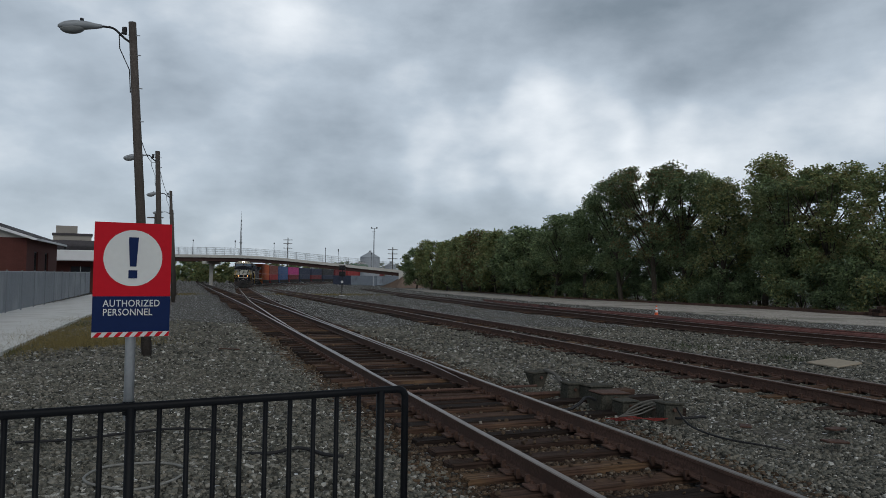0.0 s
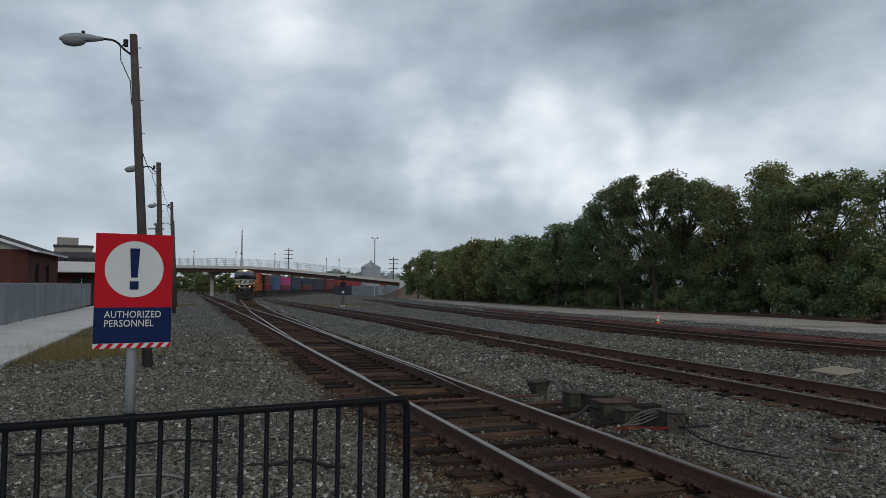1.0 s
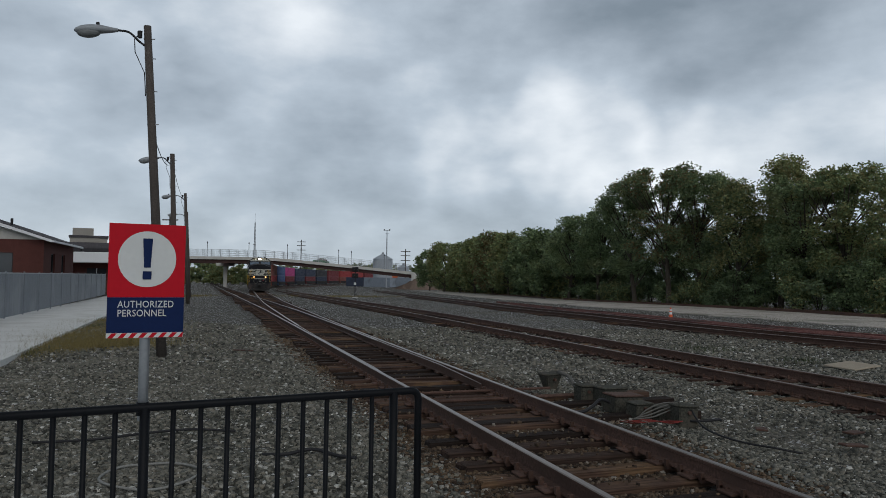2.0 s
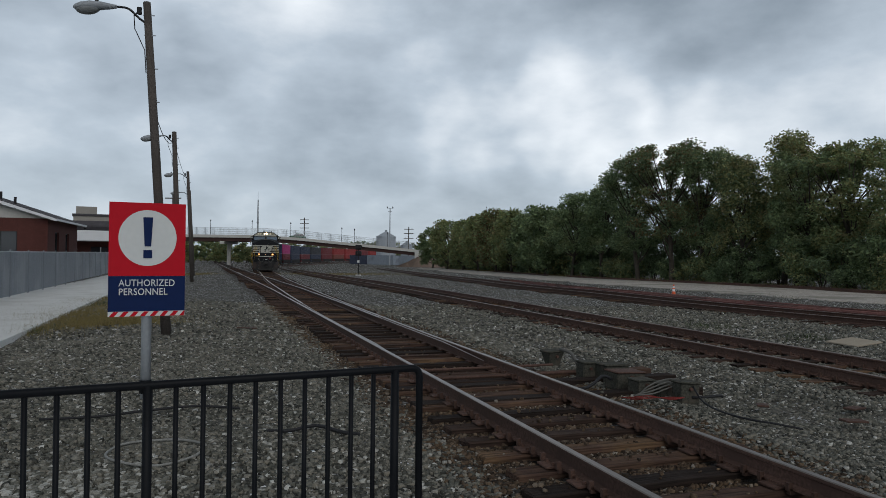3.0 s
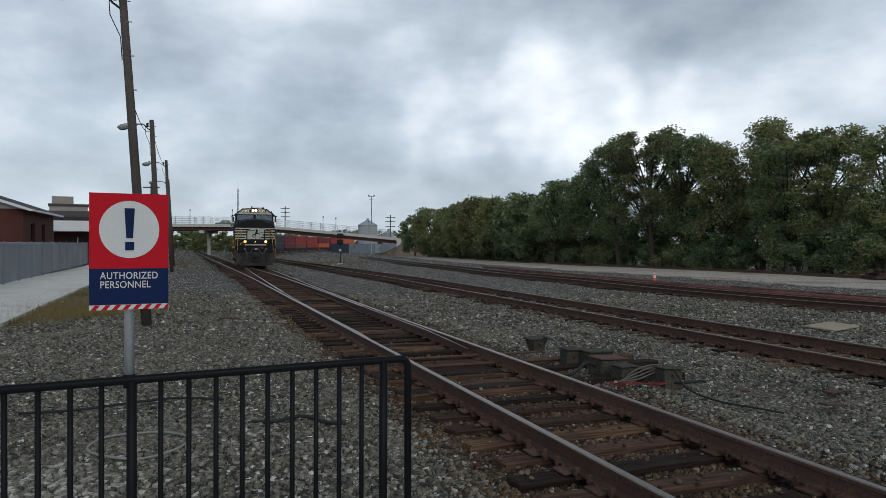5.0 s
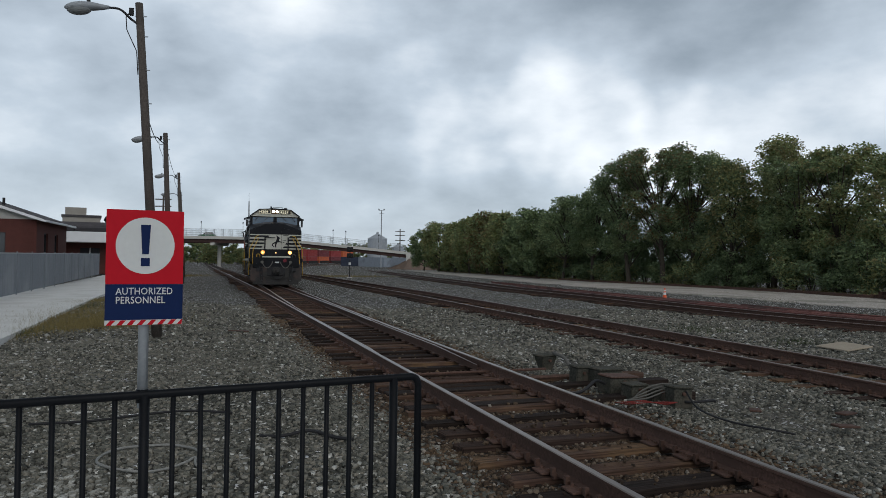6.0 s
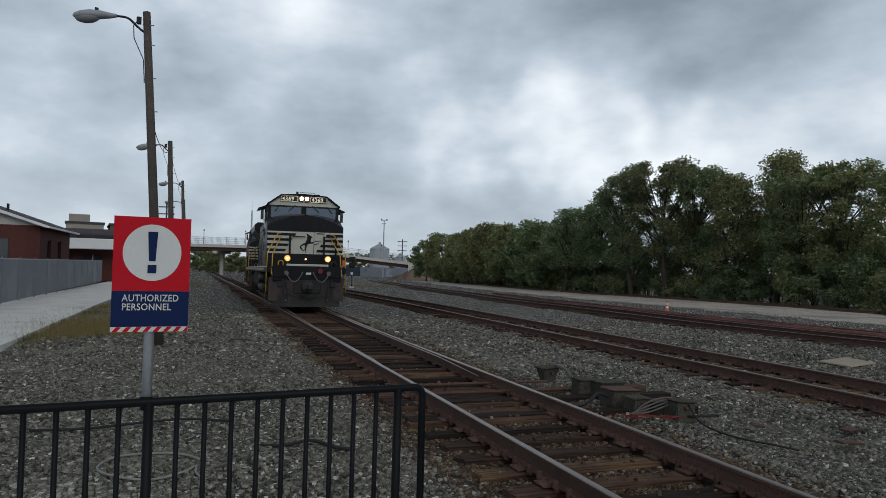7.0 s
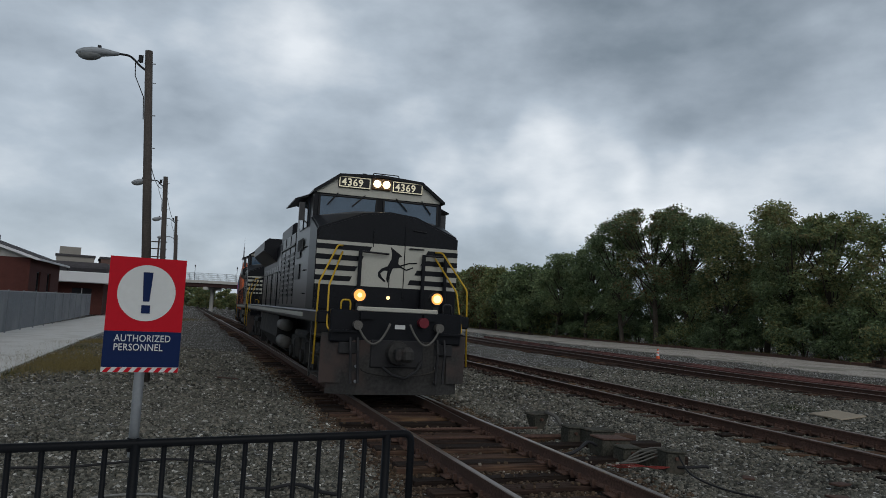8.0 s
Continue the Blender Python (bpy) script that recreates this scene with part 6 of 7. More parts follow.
DARK, MID, OLIVE, RUSSET = M_LEAF
T_DARK, T_MIX, T_OLIVE = "dense dark green tree beside the gravel road", "tall green tree with a ragged open crown", "olive and russet tree turning early autumn"
TREES = [
    # x, y, height, half width, leaves, label, open top, spreading
    (31.0, 41.0, 11.0, 3.0, (MID, OLIVE), T_MIX, 0.4, False), (28.4, 44.0, 9.6, 2.2, (OLIVE, MID), T_MIX, 0.55, False),
    (27.2, 48.5, 10.8, 2.2, (MID, OLIVE), T_MIX, 0.6, 0.55), (25.6, 51.5, 10.4, 2.4, (MID, DARK), T_MIX, 0.6, 0.55),
    (25.2, 54.2, 12.1, 2.0, (OLIVE, OLIVE, MID), T_OLIVE, 0.1, False), (22.4, 56.0, 10.4, 2.1, (OLIVE, DARK), T_OLIVE, 0.2, False),
    (20.8, 60.5, 12.0, 2.6, (DARK, DARK, MID), T_DARK, 0.35, 0.64), (18.6, 62.0, 12.8, 3.2, (DARK, RUSSET, DARK), T_DARK, 0.5, 0.64),
    (16.7, 65.5, 11.6, 2.1, (DARK, MID, DARK), T_DARK, 0.45, 0.64), (14.9, 72.0, 9.9, 2.8, (DARK, MID), T_DARK, 0.3, False),
    (12.6, 76.5, 9.3, 2.8, (MID, DARK), T_DARK, 0.2, False), (10.2, 82.0, 8.3, 2.6, (MID, DARK), T_DARK, 0.2, False),
    # from y 96 to 141 lighter leaf mixes stand in for distance haze
    (9.0, 90.0, 7.9, 2.6, (DARK, MID), T_DARK, 0.3, False), (7.0, 96.0, 8.9, 2.4, (MID, OLIVE), T_DARK, 0.1, False),
    (5.4, 103.0, 9.4, 2.6, (MID, RUSSET), T_DARK, 0.1, False), (3.2, 111.0, 9.2, 2.6, (MID, OLIVE), T_OLIVE, 0.3, False),
    (1.0, 120.0, 8.9, 2.9, (OLIVE, MID), T_DARK, 0.2, False), (-2.0, 130.0, 9.4, 3.4, (MID, OLIVE), T_DARK, 0.1, False),
    (-5.4, 141.0, 8.2, 3.0, (MID, DARK), T_DARK, 0.2, False), (36.0, 43.0, 11.5, 3.2, (MID, DARK), T_MIX, 0.3, False),
    (30.5, 52.0, 5.6, 3.2, (DARK,), T_DARK, 0.0, False), (26.5, 60.5, 7.6, 3.4, (DARK,), T_DARK, 0.0, False),
    (22.0, 68.0, 7.6, 3.4, (DARK,), T_DARK, 0.0, False), (17.5, 77.0, 7.8, 3.4, (DARK,), T_DARK, 0.0, False),
    (13.5, 88.0, 8.4, 3.4, (DARK,), T_DARK, 0.0, False), (9.5, 104.0, 8.6, 3.6, (DARK,), T_DARK, 0.0, False), (4.5, 124.0, 8.4, 3.8, (DARK,), T_DARK, 0.0, False),
]
for k, (x, y, h, w, mats, label, gap, flat) in enumerate(TREES):
    near = y < 80
    tree(x, y, h, w, 20 + k, list(mats), label, lean=0.6 * math.sin(k * 2.1), low=0.30 if near and k < 14 else 0.12, open_top=gap,
         leaf=0.205 if near else 0.34, per=300 if near else 150, flat=flat)


def bush(x, y, h, w, seed, mats):
    rng = np.random.default_rng(seed)
    t = thing("bush", pose(x, y, gz(x, y) - 0.05), "dark leafy bush filling the foot of the trees", "bush", "bushes under the trees")
    clumps = [((w * rng.normal() * 0.55, w * rng.normal() * 0.4, h * (0.12 + 0.8 * rng.random())), 0.6 + 0.5 * rng.random()) for _ in range(int(9 + 7 * w))]
    bm = bmesh.new()
    for k in range(5):
        a = k * 1.3 + seed
        rod(bm, (0.1 * math.cos(a), 0.1 * math.sin(a), 0), (w * 0.4 * math.cos(a), w * 0.4 * math.sin(a), h * 0.8), 0.05, 0.015, 5)
    part("stem", bm, M_BARK, t)
    leaf_cloud(rng, clumps, 230 if y < 80 else (110 if y < 170 else 80), 0.20 if y < 80 else (0.36 if y < 170 else 0.68), mats, "foliage", t)


EDGE, EDGE_LENGTH = smooth_line([(34.5, 37.0), (27.0, 41.5), (25.4, 47.5), (23.2, 52.5), (20.6, 59.0), (17.3, 66.0), (13.4, 75.0), (9.4, 92.0), (3.6, 116.0), (-3.5, 146.0)])
for k in range(46):
    s = EDGE_LENGTH * (k + 0.5) / 46
    ex, ey, _ = EDGE(s)
    r = random.Random(300 + k)
    bush(ex + r.uniform(0.2, 1.6), ey + r.uniform(0, 1.2), r.uniform(2.0, 4.6), r.uniform(1.2, 1.9), 400 + k,
         [[DARK, MID], [DARK], [MID, DARK, OLIVE], [DARK, OLIVE]][k % 4])
# a second row closes the gaps between the stems
for k in range(20):
    ex, ey, _ = EDGE(EDGE_LENGTH * (k + 0.3) / 22)
    r = random.Random(350 + k)
    bush(ex + r.uniform(3.2, 4.6), ey + r.uniform(1.5, 3.0), r.uniform(4.0, 6.2), r.uniform(2.0, 2.6), 460 + k, [[DARK], [DARK, MID]][k % 2])
for k in range(26):
    r = random.Random(700 + k)
    bush(-125 + k * 2.3 + r.uniform(-1, 1), 215 + r.uniform(-6, 14) + k * 0.5, r.uniform(5.5, 8.0), r.uniform(2.6, 3.6), 800 + k, [[DARK, MID], [DARK, OLIVE], [MID, OLIVE]][k % 3])
for k in range(20):
    r = random.Random(900 + k)
    bush(-86 + k * 4.0 + r.uniform(-1, 1), 345 + r.uniform(-6, 14), r.uniform(8.0, 11.0), r.uniform(3.6, 4.6), 950 + k, [[DARK, MID], [DARK, OLIVE], [MID, OLIVE]][k % 3])


# ---- old rails and a stack of ties at the foot of the trees ----
for first, last, side in ((2, 46, -1.5), (50, 74, -1.8), (4, 30, -2.1)):
    old = thing("loose_rail", Matrix.Identity(4), "dark rusty rail lying at the foot of the trees", "rail", "loose rails")
    bm = bmesh.new()
    rings = []
    for k in range(last - first + 1):
        x, y, th = EDGE(first + k)
        o = side + 0.25 * math.sin(k * 0.17 + side)
        rings.append([bm.verts.new((x + (o + u) * math.cos(th), y + (o + u) * math.sin(th), gz(x, y) + v - 0.01)) for u, v in RAIL])
    for a, b in zip(rings, rings[1:]):
        for k in range(len(RAIL)):
            bm.faces.new((a[k], a[(k + 1) % len(RAIL)], b[(k + 1) % len(RAIL)], b[k]))
    bm.faces.new(rings[0])
    bm.faces.new(rings[-1][::-1])
    bmesh.ops.recalc_face_normals(bm, faces=bm.faces)
    part("bar", bm, M_RUST, old)
for row in range(3):
    for k in range(5 - row):
        old = thing("old_tie", pose(25.4 + 0.3 * row, 38.9 + 0.30 * k + 0.15 * row, 0.17 * row + 0.17, 0, 0, 8 + 3 * row - 2 * k), "dark weathered tie in a stack beside the gravel road", "railway tie", "stacked old ties")
        lay(TIES[2.6][(row + k) % 4], "timber", old, 0, 0, 0, 0)


# ---- switch machine and boxes beside the turnout ----
def head_ties():
    for k, (s, L) in enumerate(((-0.9, 4.3), (0.1, 4.6), (0.75, 4.6))):
        x, y = offset(MAIN, s, -1.3 + L / 2)
        t = thing("headblock_tie", Matrix.Translation((x, y, 0.0)) @ Matrix.Rotation(THETA, 4, "Z"), "long dark wooden tie under the switch machine", "railway tie", "headblock ties")
        part("timber", box_mesh(-L / 2, L / 2, -0.12, 0.12, -0.17, 0.012, bevel=0.012), M_TIE, t)


def lidded_box(name, x, y, turn, w, d, h, label, mat=M_BOXGREY, lid=M_BOXGREY, z=0.0, flare=0.0):
    w, d, h = w * 0.8, d * 0.8, h * 0.76
    tilt = random.Random(name)
    t = thing(name, pose(x, y, z - 0.02, tilt.uniform(-4, 4), tilt.uniform(-4, 4), turn + tilt.uniform(-7, 7)), label, "equipment box", "equipment boxes beside the turnout")
    bm = bmesh.new()
    lo = [(-w / 2 + flare, -d / 2 + flare), (w / 2 - flare, -d / 2 + flare), (w / 2 - flare, d / 2 - flare), (-w / 2 + flare, d / 2 - flare)]
    hi = [(-w / 2, -d / 2), (w / 2, -d / 2), (w / 2, d / 2), (-w / 2, d / 2)]
    loft(bm, [[(a, b, -0.06) for a, b in lo], [(a, b, h * 0.86) for a, b in hi]])
    bmesh.ops.bevel(bm, geom=bm.edges[:], offset=0.012, segments=2, affect="EDGES")
    part("case", bm, mat, t)
    part("lid", box_mesh(-w / 2 - 0.015, w / 2 + 0.015, -d / 2 - 0.015, d / 2 + 0.015, h * 0.86, h, bevel=0.014), lid, t)
    bm = bmesh.new()
    rod(bm, (0, -d / 2 - 0.03, h * 0.6), (0, -d / 2 + 0.01, h * 0.6), 0.025, n=8)
    part("hasp", bm, M_RUST, t)
    return t


head_ties()
lidded_box("junction_box", 1.66, 12.2, 25, 0.42, 0.30, 0.34, "dark flared junction box standing in the ballast", flare=0.07)
bm = bmesh.new()
tube(bm, bent([(1.78, 12.15, 0.26), (1.95, 12.0, 0.22), (2.05, 11.6, -0.02)], 0.1), 0.03, 8)
tagged(link_mesh("conduit", bm, M_HOSE, smooth=True), "grey conduit running from the junction box", "conduit")
lidded_box("relay_box", 2.02, 10.95, 18, 0.30, 0.32, 0.34, "weathered grey relay box on the headblock ties")
lidded_box("gear_box", 2.38, 10.80, 18, 0.52, 0.40, 0.33, "weathered grey-green switch gear box")
lidded_box("motor_box", 2.42, 10.15, 20, 0.62, 0.36, 0.26, "switch motor box with a rusty red lid", lid=M_RUST, z=0.05)
lidded_box("circuit_box", 2.55, 9.75, 24, 0.36, 0.28, 0.24, "small grey circuit box beside the switch motor", z=0.02)
lidded_box("cable_box", 2.86, 9.80, 24, 0.42, 0.30, 0.20, "low grey cable box beside the switch motor")
lidded_box("terminal_box", 3.05, 9.40, 15, 0.34, 0.30, 0.31, "dark terminal box with cables")


def cable(name, pts, r, mat, label, n=6):
    bm = bmesh.new()
    fine = []
    for i in range(len(pts) - 1):
        p0, p1, p2, p3 = (Vector(pts[max(0, min(len(pts) - 1, k))]) for k in (i - 1, i, i + 1, i + 2))
        for k in range(6):
            f = k / 6
            fine.append(0.5 * (2 * p1 + (p2 - p0) * f + (2 * p0 - 5 * p1 + 4 * p2 - p3) * f * f + (3 * p1 - p0 - 3 * p2 + p3) * f ** 3))
    fine.append(Vector(pts[-1]))
    tube(bm, fine, r, n)
    return tagged(link_mesh(name, bm, mat, smooth=True), label, "cable")


for k in range(4):
    cable("grey_cable", [(2.35 + 0.05 * k, 9.35 + 0.06 * k, 0.02), (2.6, 9.34 + 0.07 * k, 0.05 + 0.02 * k), (2.82, 9.45 + 0.05 * k, 0.10 + 0.03 * k), (3.0, 9.52 + 0.02 * k, 0.15 + 0.02 * k)], 0.011, M_HOSE, "grey cable looping into the terminal box")
for k in range(3):
    cable("red_cable", [(2.18 + 0.05 * k, 9.30 - 0.06 * k, 0.0), (2.38, 9.22 - 0.07 * k, 0.03), (2.56, 9.30 - 0.07 * k, 0.03), (2.78, 9.13 + 0.07 * k, 0.02), (2.98, 9.22, 0.03)], 0.0065, M_REDWIRE, "thin faded red cable lying on the ballast")
cable("black_cable", [(3.12, 9.30, 0.16), (3.16, 9.05, 0.02), (3.2, 8.6, 0.0), (3.35, 8.2, 0.0), (3.6, 7.95, 0.0), (3.85, 7.85, -0.03)], 0.013, M_CABLE, "black cable trailing across the ballast")
cable("black_cable", [(2.2, 10.0, 0.12), (2.05, 9.9, 0.18), (1.9, 9.75, 0.10), (1.75, 9.7, 0.04), (1.5, 9.75, 0.03)], 0.022, M_CABLE, "black cable running to the switch rod")
cable("black_cable", [(3.1, 9.3, 0.02), (3.3, 9.28, 0.03), (3.5, 9.38, 0.03), (3.55, 9.42, 0.01)], 0.02, M_CABLE, "short black cable end beside the terminal box")
for k, s in enumerate((0.45, 1.2)):
    x0, y0 = offset(MAIN, s, -0.55)
    x1, y1 = offset(MAIN, s, 1.75)
    bm = bmesh.new()
    rod(bm, (x0, y0, 0.05), (x1, y1, 0.05), 0.022, n=8)
    tagged(link_mesh("switch_rod", bm, M_RUST), "rusty switch rod between the rails", "rod", "switch rods")
# hose ring and cables lying on the ballast before the railing
ring = [(-2.77 + 0.44 * math.cos(a), 6.42 + 0.40 * math.sin(a), bed_z(-2.77 + 0.44 * math.cos(a), 6.42 + 0.40 * math.sin(a)) + 0.035) for a in [0.5 + 5.7 * k / 20 for k in range(21)]]
cable("hose_ring", ring + [(-2.28, 6.25, bed_z(-2.28, 6.25) + 0.03), (-2.16, 6.12, bed_z(-2.16, 6.12) + 0.02)], 0.0125, M_HOSEPALE, "pale hose lying in a ring on the ballast", 8)
cable("black_cable", [(-4.6, 7.6, 0.0), (-4.0, 7.7, 0.02), (-3.5, 8.1, 0.02), (-3.1, 8.3, 0.02), (-2.6, 8.32, 0.0)], 0.016, M_CABLE, "black cable lying on the ballast")
cable("black_cable", [(-2.0, 7.35, -0.02), (-1.75, 7.30, 0.0), (-1.5, 7.45, 0.02), (-1.2, 7.28, 0.0), (-1.0, 7.20, 0.0)], 0.02, M_CABLE, "black cable lying on the ballast")

# ---- loose things on the ballast ----
t = thing("flat_board", pose(8.75, 15.6, 0.03, 2, -3, 28), "weathered pale flat board lying on the ground", "board")
part("board", box_mesh(-0.46, 0.46, -0.36, 0.36, 0.0, 0.035, bevel=0.008), material("weathered_board", (0.36, 0.31, 0.24), 0.9, vary=0.2), t)
t = thing("traffic_cone", pose(10.55, 34.4, 0.0) @ Matrix.Scale(0.8, 4), "orange traffic cone with white collars", "traffic cone")
part("base", box_mesh(-0.18, 0.18, -0.18, 0.18, -0.03, 0.03, bevel=0.01), M_ORANGE, t)
for z0, z1, m, nm in ((0.03, 0.30, M_ORANGE, "lower_cone"), (0.30, 0.45, M_WHITE, "collar"), (0.45, 0.52, M_ORANGE, "middle_cone"), (0.52, 0.62, M_WHITE, "collar"), (0.62, 0.72, M_ORANGE, "tip")):
    bm = bmesh.new()
    rod(bm, (0, 0, z0), (0, 0, z1), 0.14 - 0.14 * z0, 0.14 - 0.14 * z1, 14)
    part(nm, bm, m, t, smooth=False)
for x, y, a, L in ((-5.3, 17.4, 20, 0.5), (-4.6, 20.5, -30, 0.6), (5.0, 8.9, 40, 0.35), (4.6, 8.2, 15, 0.3), (3.9, 9.0, 70, 0.25)):
    t = thing("scrap_plate", pose(x, y, -0.02, 0, 4, a), "small rusty scrap plate lying on the ballast", "scrap", "scrap plates")
    part("plate", box_mesh(-L / 2, L / 2, -0.07, 0.07, 0, 0.025, bevel=0.006), M_RUST, t)


# ---- far things under and beyond the bridge ----
def dwarf_signal():
    t = thing("railway_signal", pose(-10.46, 72.25, gz(10, 72) - 0.1), "dark railway signal with two heads on a post", "signal")
    bm = bmesh.new()
    rod(bm, (0, 0, 0), (0, 0, 3.0), 0.05, n=8)
    part("post", bm, M_CABLE, t)
    for z in (2.1, 2.75):
        h = part("signal_head", box_mesh(-0.32, 0.32, -0.15, 0.12, z, z + 0.5, bevel=0.05), M_CABLE, t)
        for x in (-0.15, 0.15):
            bm = bmesh.new()
            rod(bm, (x, -0.16, z + 0.25), (x, -0.34, z + 0.25), 0.10, n=10)
            part("hood", bm, M_CABLE, h)
    part("number_plate", box_mesh(-0.12, 0.12, -0.10, -0.07, 1.4, 1.65), M_SIGNWHITE, t)
    part("foot", box_mesh(-0.25, 0.25, -0.25, 0.25, -0.1, 0.15), M_CONCRETE, t)


def light_mast(x, y, h):
    t = thing("light_mast", pose(x, y, gz(x, y) - 0.2), "tall thin floodlight mast beyond the bridge", "mast")
    bm = bmesh.new()
    rod(bm, (0, 0, 0), (0, 0, h), 0.22, 0.12, 8)
    part("post", bm, M_GALV, t)
    bm = bmesh.new()
    rod(bm, (-0.8, 0, h - 0.1), (0.8, 0, h - 0.1), 0.06, n=6)
    rod(bm, (-0.6, 0, h - 1.0), (0.6, 0, h - 1.0), 0.05, n=6)
    part("crossbar", bm, M_GALV, t)
    for k in (-0.75, 0.75):
        part("floodlight", box_mesh(k - 0.2, k + 0.2, -0.3, 0.1, h - 0.1, h + 0.35), M_LAMPGREY, t)


def lattice_tower(x, y, h):
    t = thing("radio_tower", pose(x, y, gz(x, y)), "far pale lattice radio tower", "tower")
    bm = bmesh.new()
    for a in range(3):
        c, d = math.cos(a * 2.094), math.sin(a * 2.094)
        rod(bm, (0.8 * c, 0.8 * d, 0), (0.25 * c, 0.25 * d, h), 0.16, 0.10, 5)
    for k in range(16):
        f = k / 16
        r = 0.8 - 0.55 * f
        p = [(r * math.cos(a * 2.094), r * math.sin(a * 2.094), h * f) for a in range(3)]
        q = [(r * math.cos(a * 2.094), r * math.sin(a * 2.094), h * (f + 1 / 16)) for a in range(3)]
        for a in range(3):
            rod(bm, p[a], q[(a + 1) % 3], 0.07, n=4)
    part("lattice", bm, M_LAMPGREY, t)
    bm = bmesh.new()
    rod(bm, (0, 0, h), (0, 0, h + 5), 0.08, 0.04, 5)
    part("antenna", bm, M_LAMPGREY, t)
    bm = bmesh.new()
    rod(bm, (-0.7, 0, h * 0.62), (0.7, 0, h * 0.62), 0.3, n=6)
    part("side_antenna", bm, M_LAMPGREY, t)


def utility_pole(x, y, h):
    t = thing("utility_pole", pose(x, y, gz(x, y) - 0.2), "dark wooden utility pole with crossarms", "utility pole", "utility poles")
    bm = bmesh.new()
    rod(bm, (0, 0, 0), (0, 0, h), 0.24, 0.16, 7)
    part("pole", bm, M_POLE, t)
    for z in (h - 0.9, h - 2.3, h - 3.9):
        part("crossarm", box_mesh(-1.6, 1.6, -0.1, 0.1, z, z + 0.22), M_POLE, t)


def grain_bin(x, y, r, eave, top, label):
    t = thing("grain_bin", pose(x, y, gz(x, y)), label, "grain bin", "grain bins")
    bm = bmesh.new()
    for k in range(10):
        rod(bm, (0, 0, eave * k / 10), (0, 0, eave * (k + 1) / 10), r * (1.0 if k % 2 else 1.012), n=24)
    part("wall", bm, M_BIN, t)
    bm = bmesh.new()
    rod(bm, (0, 0, eave), (0, 0, top), r * 1.04, 0.4, 24)
    part("roof", bm, M_BIN, t)
    bm = bmesh.new()
    rod(bm, (0, 0, top), (0, 0, top + 0.5), 0.4, n=10)
    part("cap", bm, M_LAMPGREY, t)


dwarf_signal()
light_mast(-19.9, 199.0, 16.7)
lattice_tower(-112.0, 384.0, 33.0)
grain_bin(-24.1, 228.7, 3.2, 9.0, 10.7, "round steel grain bin beyond the bridge")
grain_bin(-17.5, 232.0, 1.9, 6.4, 7.3, "small round steel grain bin beyond the bridge")
utility_pole(-56.8, 253.7, 16.6)
utility_pole(-16.7, 229.4, 12.6)
utility_pole(-57.6, 138.5, 14.6)
for x, y, a, colour in ((-23.5, 214.5, 48, "grey"), (-18.2, 217.5, 60, "grey"), (-29.5, 222.0, 60, "navy")):
    c = container(colour, 12.0, 2.5, 2.9)
    c.matrix_basis = pose(x, y, gz(x, y) - 0.02, 0, 0, a)
    tagged(c, f"{colour} storage container parked on the ground", group="storage containers")


# ---- grass and weeds ----
def grass(name, spots, count, height, mat, label, seed):
    rng = np.random.default_rng(seed)
    verts = []
    for (cx, cy), (sx, sy) in spots:
        n = count
        xy = np.array([cx, cy]) + rng.normal(size=(n, 2)) * np.array([sx, sy])
        z = np.array([gz(a, b) for a, b in xy]) - 0.05
        ang = rng.random(n) * 6.283
        lean = rng.normal(size=(n, 2)) * height * 0.35
        h = height * (0.4 + 0.8 * rng.random(n))
        w = 0.003 + 0.005 * rng.random(n)
        dx, dy = np.cos(ang) * w, np.sin(ang) * w
        a = np.stack([xy[:, 0] - dx, xy[:, 1] - dy, z], 1)
        b = np.stack([xy[:, 0] + dx, xy[:, 1] + dy, z], 1)
        c = np.stack([xy[:, 0] + lean[:, 0], xy[:, 1] + lean[:, 1], z + h], 1)
        verts.append(np.stack([a, b, c], 1).reshape(-1, 3))
    v = np.concatenate(verts)
    me = bpy.data.meshes.new(name)
    me.from_pydata(v.tolist(), [], np.arange(len(v)).reshape(-1, 3).tolist())
    me.materials.append(mat)
    tagged(new(name, me), label, "grass", kind="stuff")


grass("dry_grass", [((-10.3, 19.6), (1.0, 0.9)), ((-11.8, 22.5), (0.8, 1.8)), ((-9.2, 18.4), (0.9, 0.5)), ((-10.4, 20.0), (0.8, 1.0)), ((-9.7, 17.4), (0.5, 1.0)), ((-13.9, 27.8), (0.4, 2.0)),
                    ((-27.0, 70.0), (1.0, 3.0)), ((-14.5, 76.0), (3.0, 1.5)), ((-11.0, 79.0), (3.0, 2.0))], 3000, 0.17, M_DRYGRASS, "patches of dry yellow grass in the ballast", 5)
grass("road_grass", [(EDGE(EDGE_LENGTH * k / 24)[:2], (1.0, 1.2)) for k in range(2, 23)], 900, 0.35, M_DRYGRASS, "dry grass along the foot of the trees", 6)
grass("weeds", [((8.4, 16.9), (0.4, 0.4)), ((6.9, 19.6), (0.5, 0.5)), ((10.0, 27.5), (0.8, 1.2)), ((16.5, 36.0), (0.6, 1.5)), ((4.3, 46.0), (0.8, 2.0)), ((-13.0, 24.5), (0.3, 0.8)), ((-9.9, 16.2), (0.2, 0.6))],
      260, 0.16, M_WEED, "low green weeds growing through the ballast", 7)


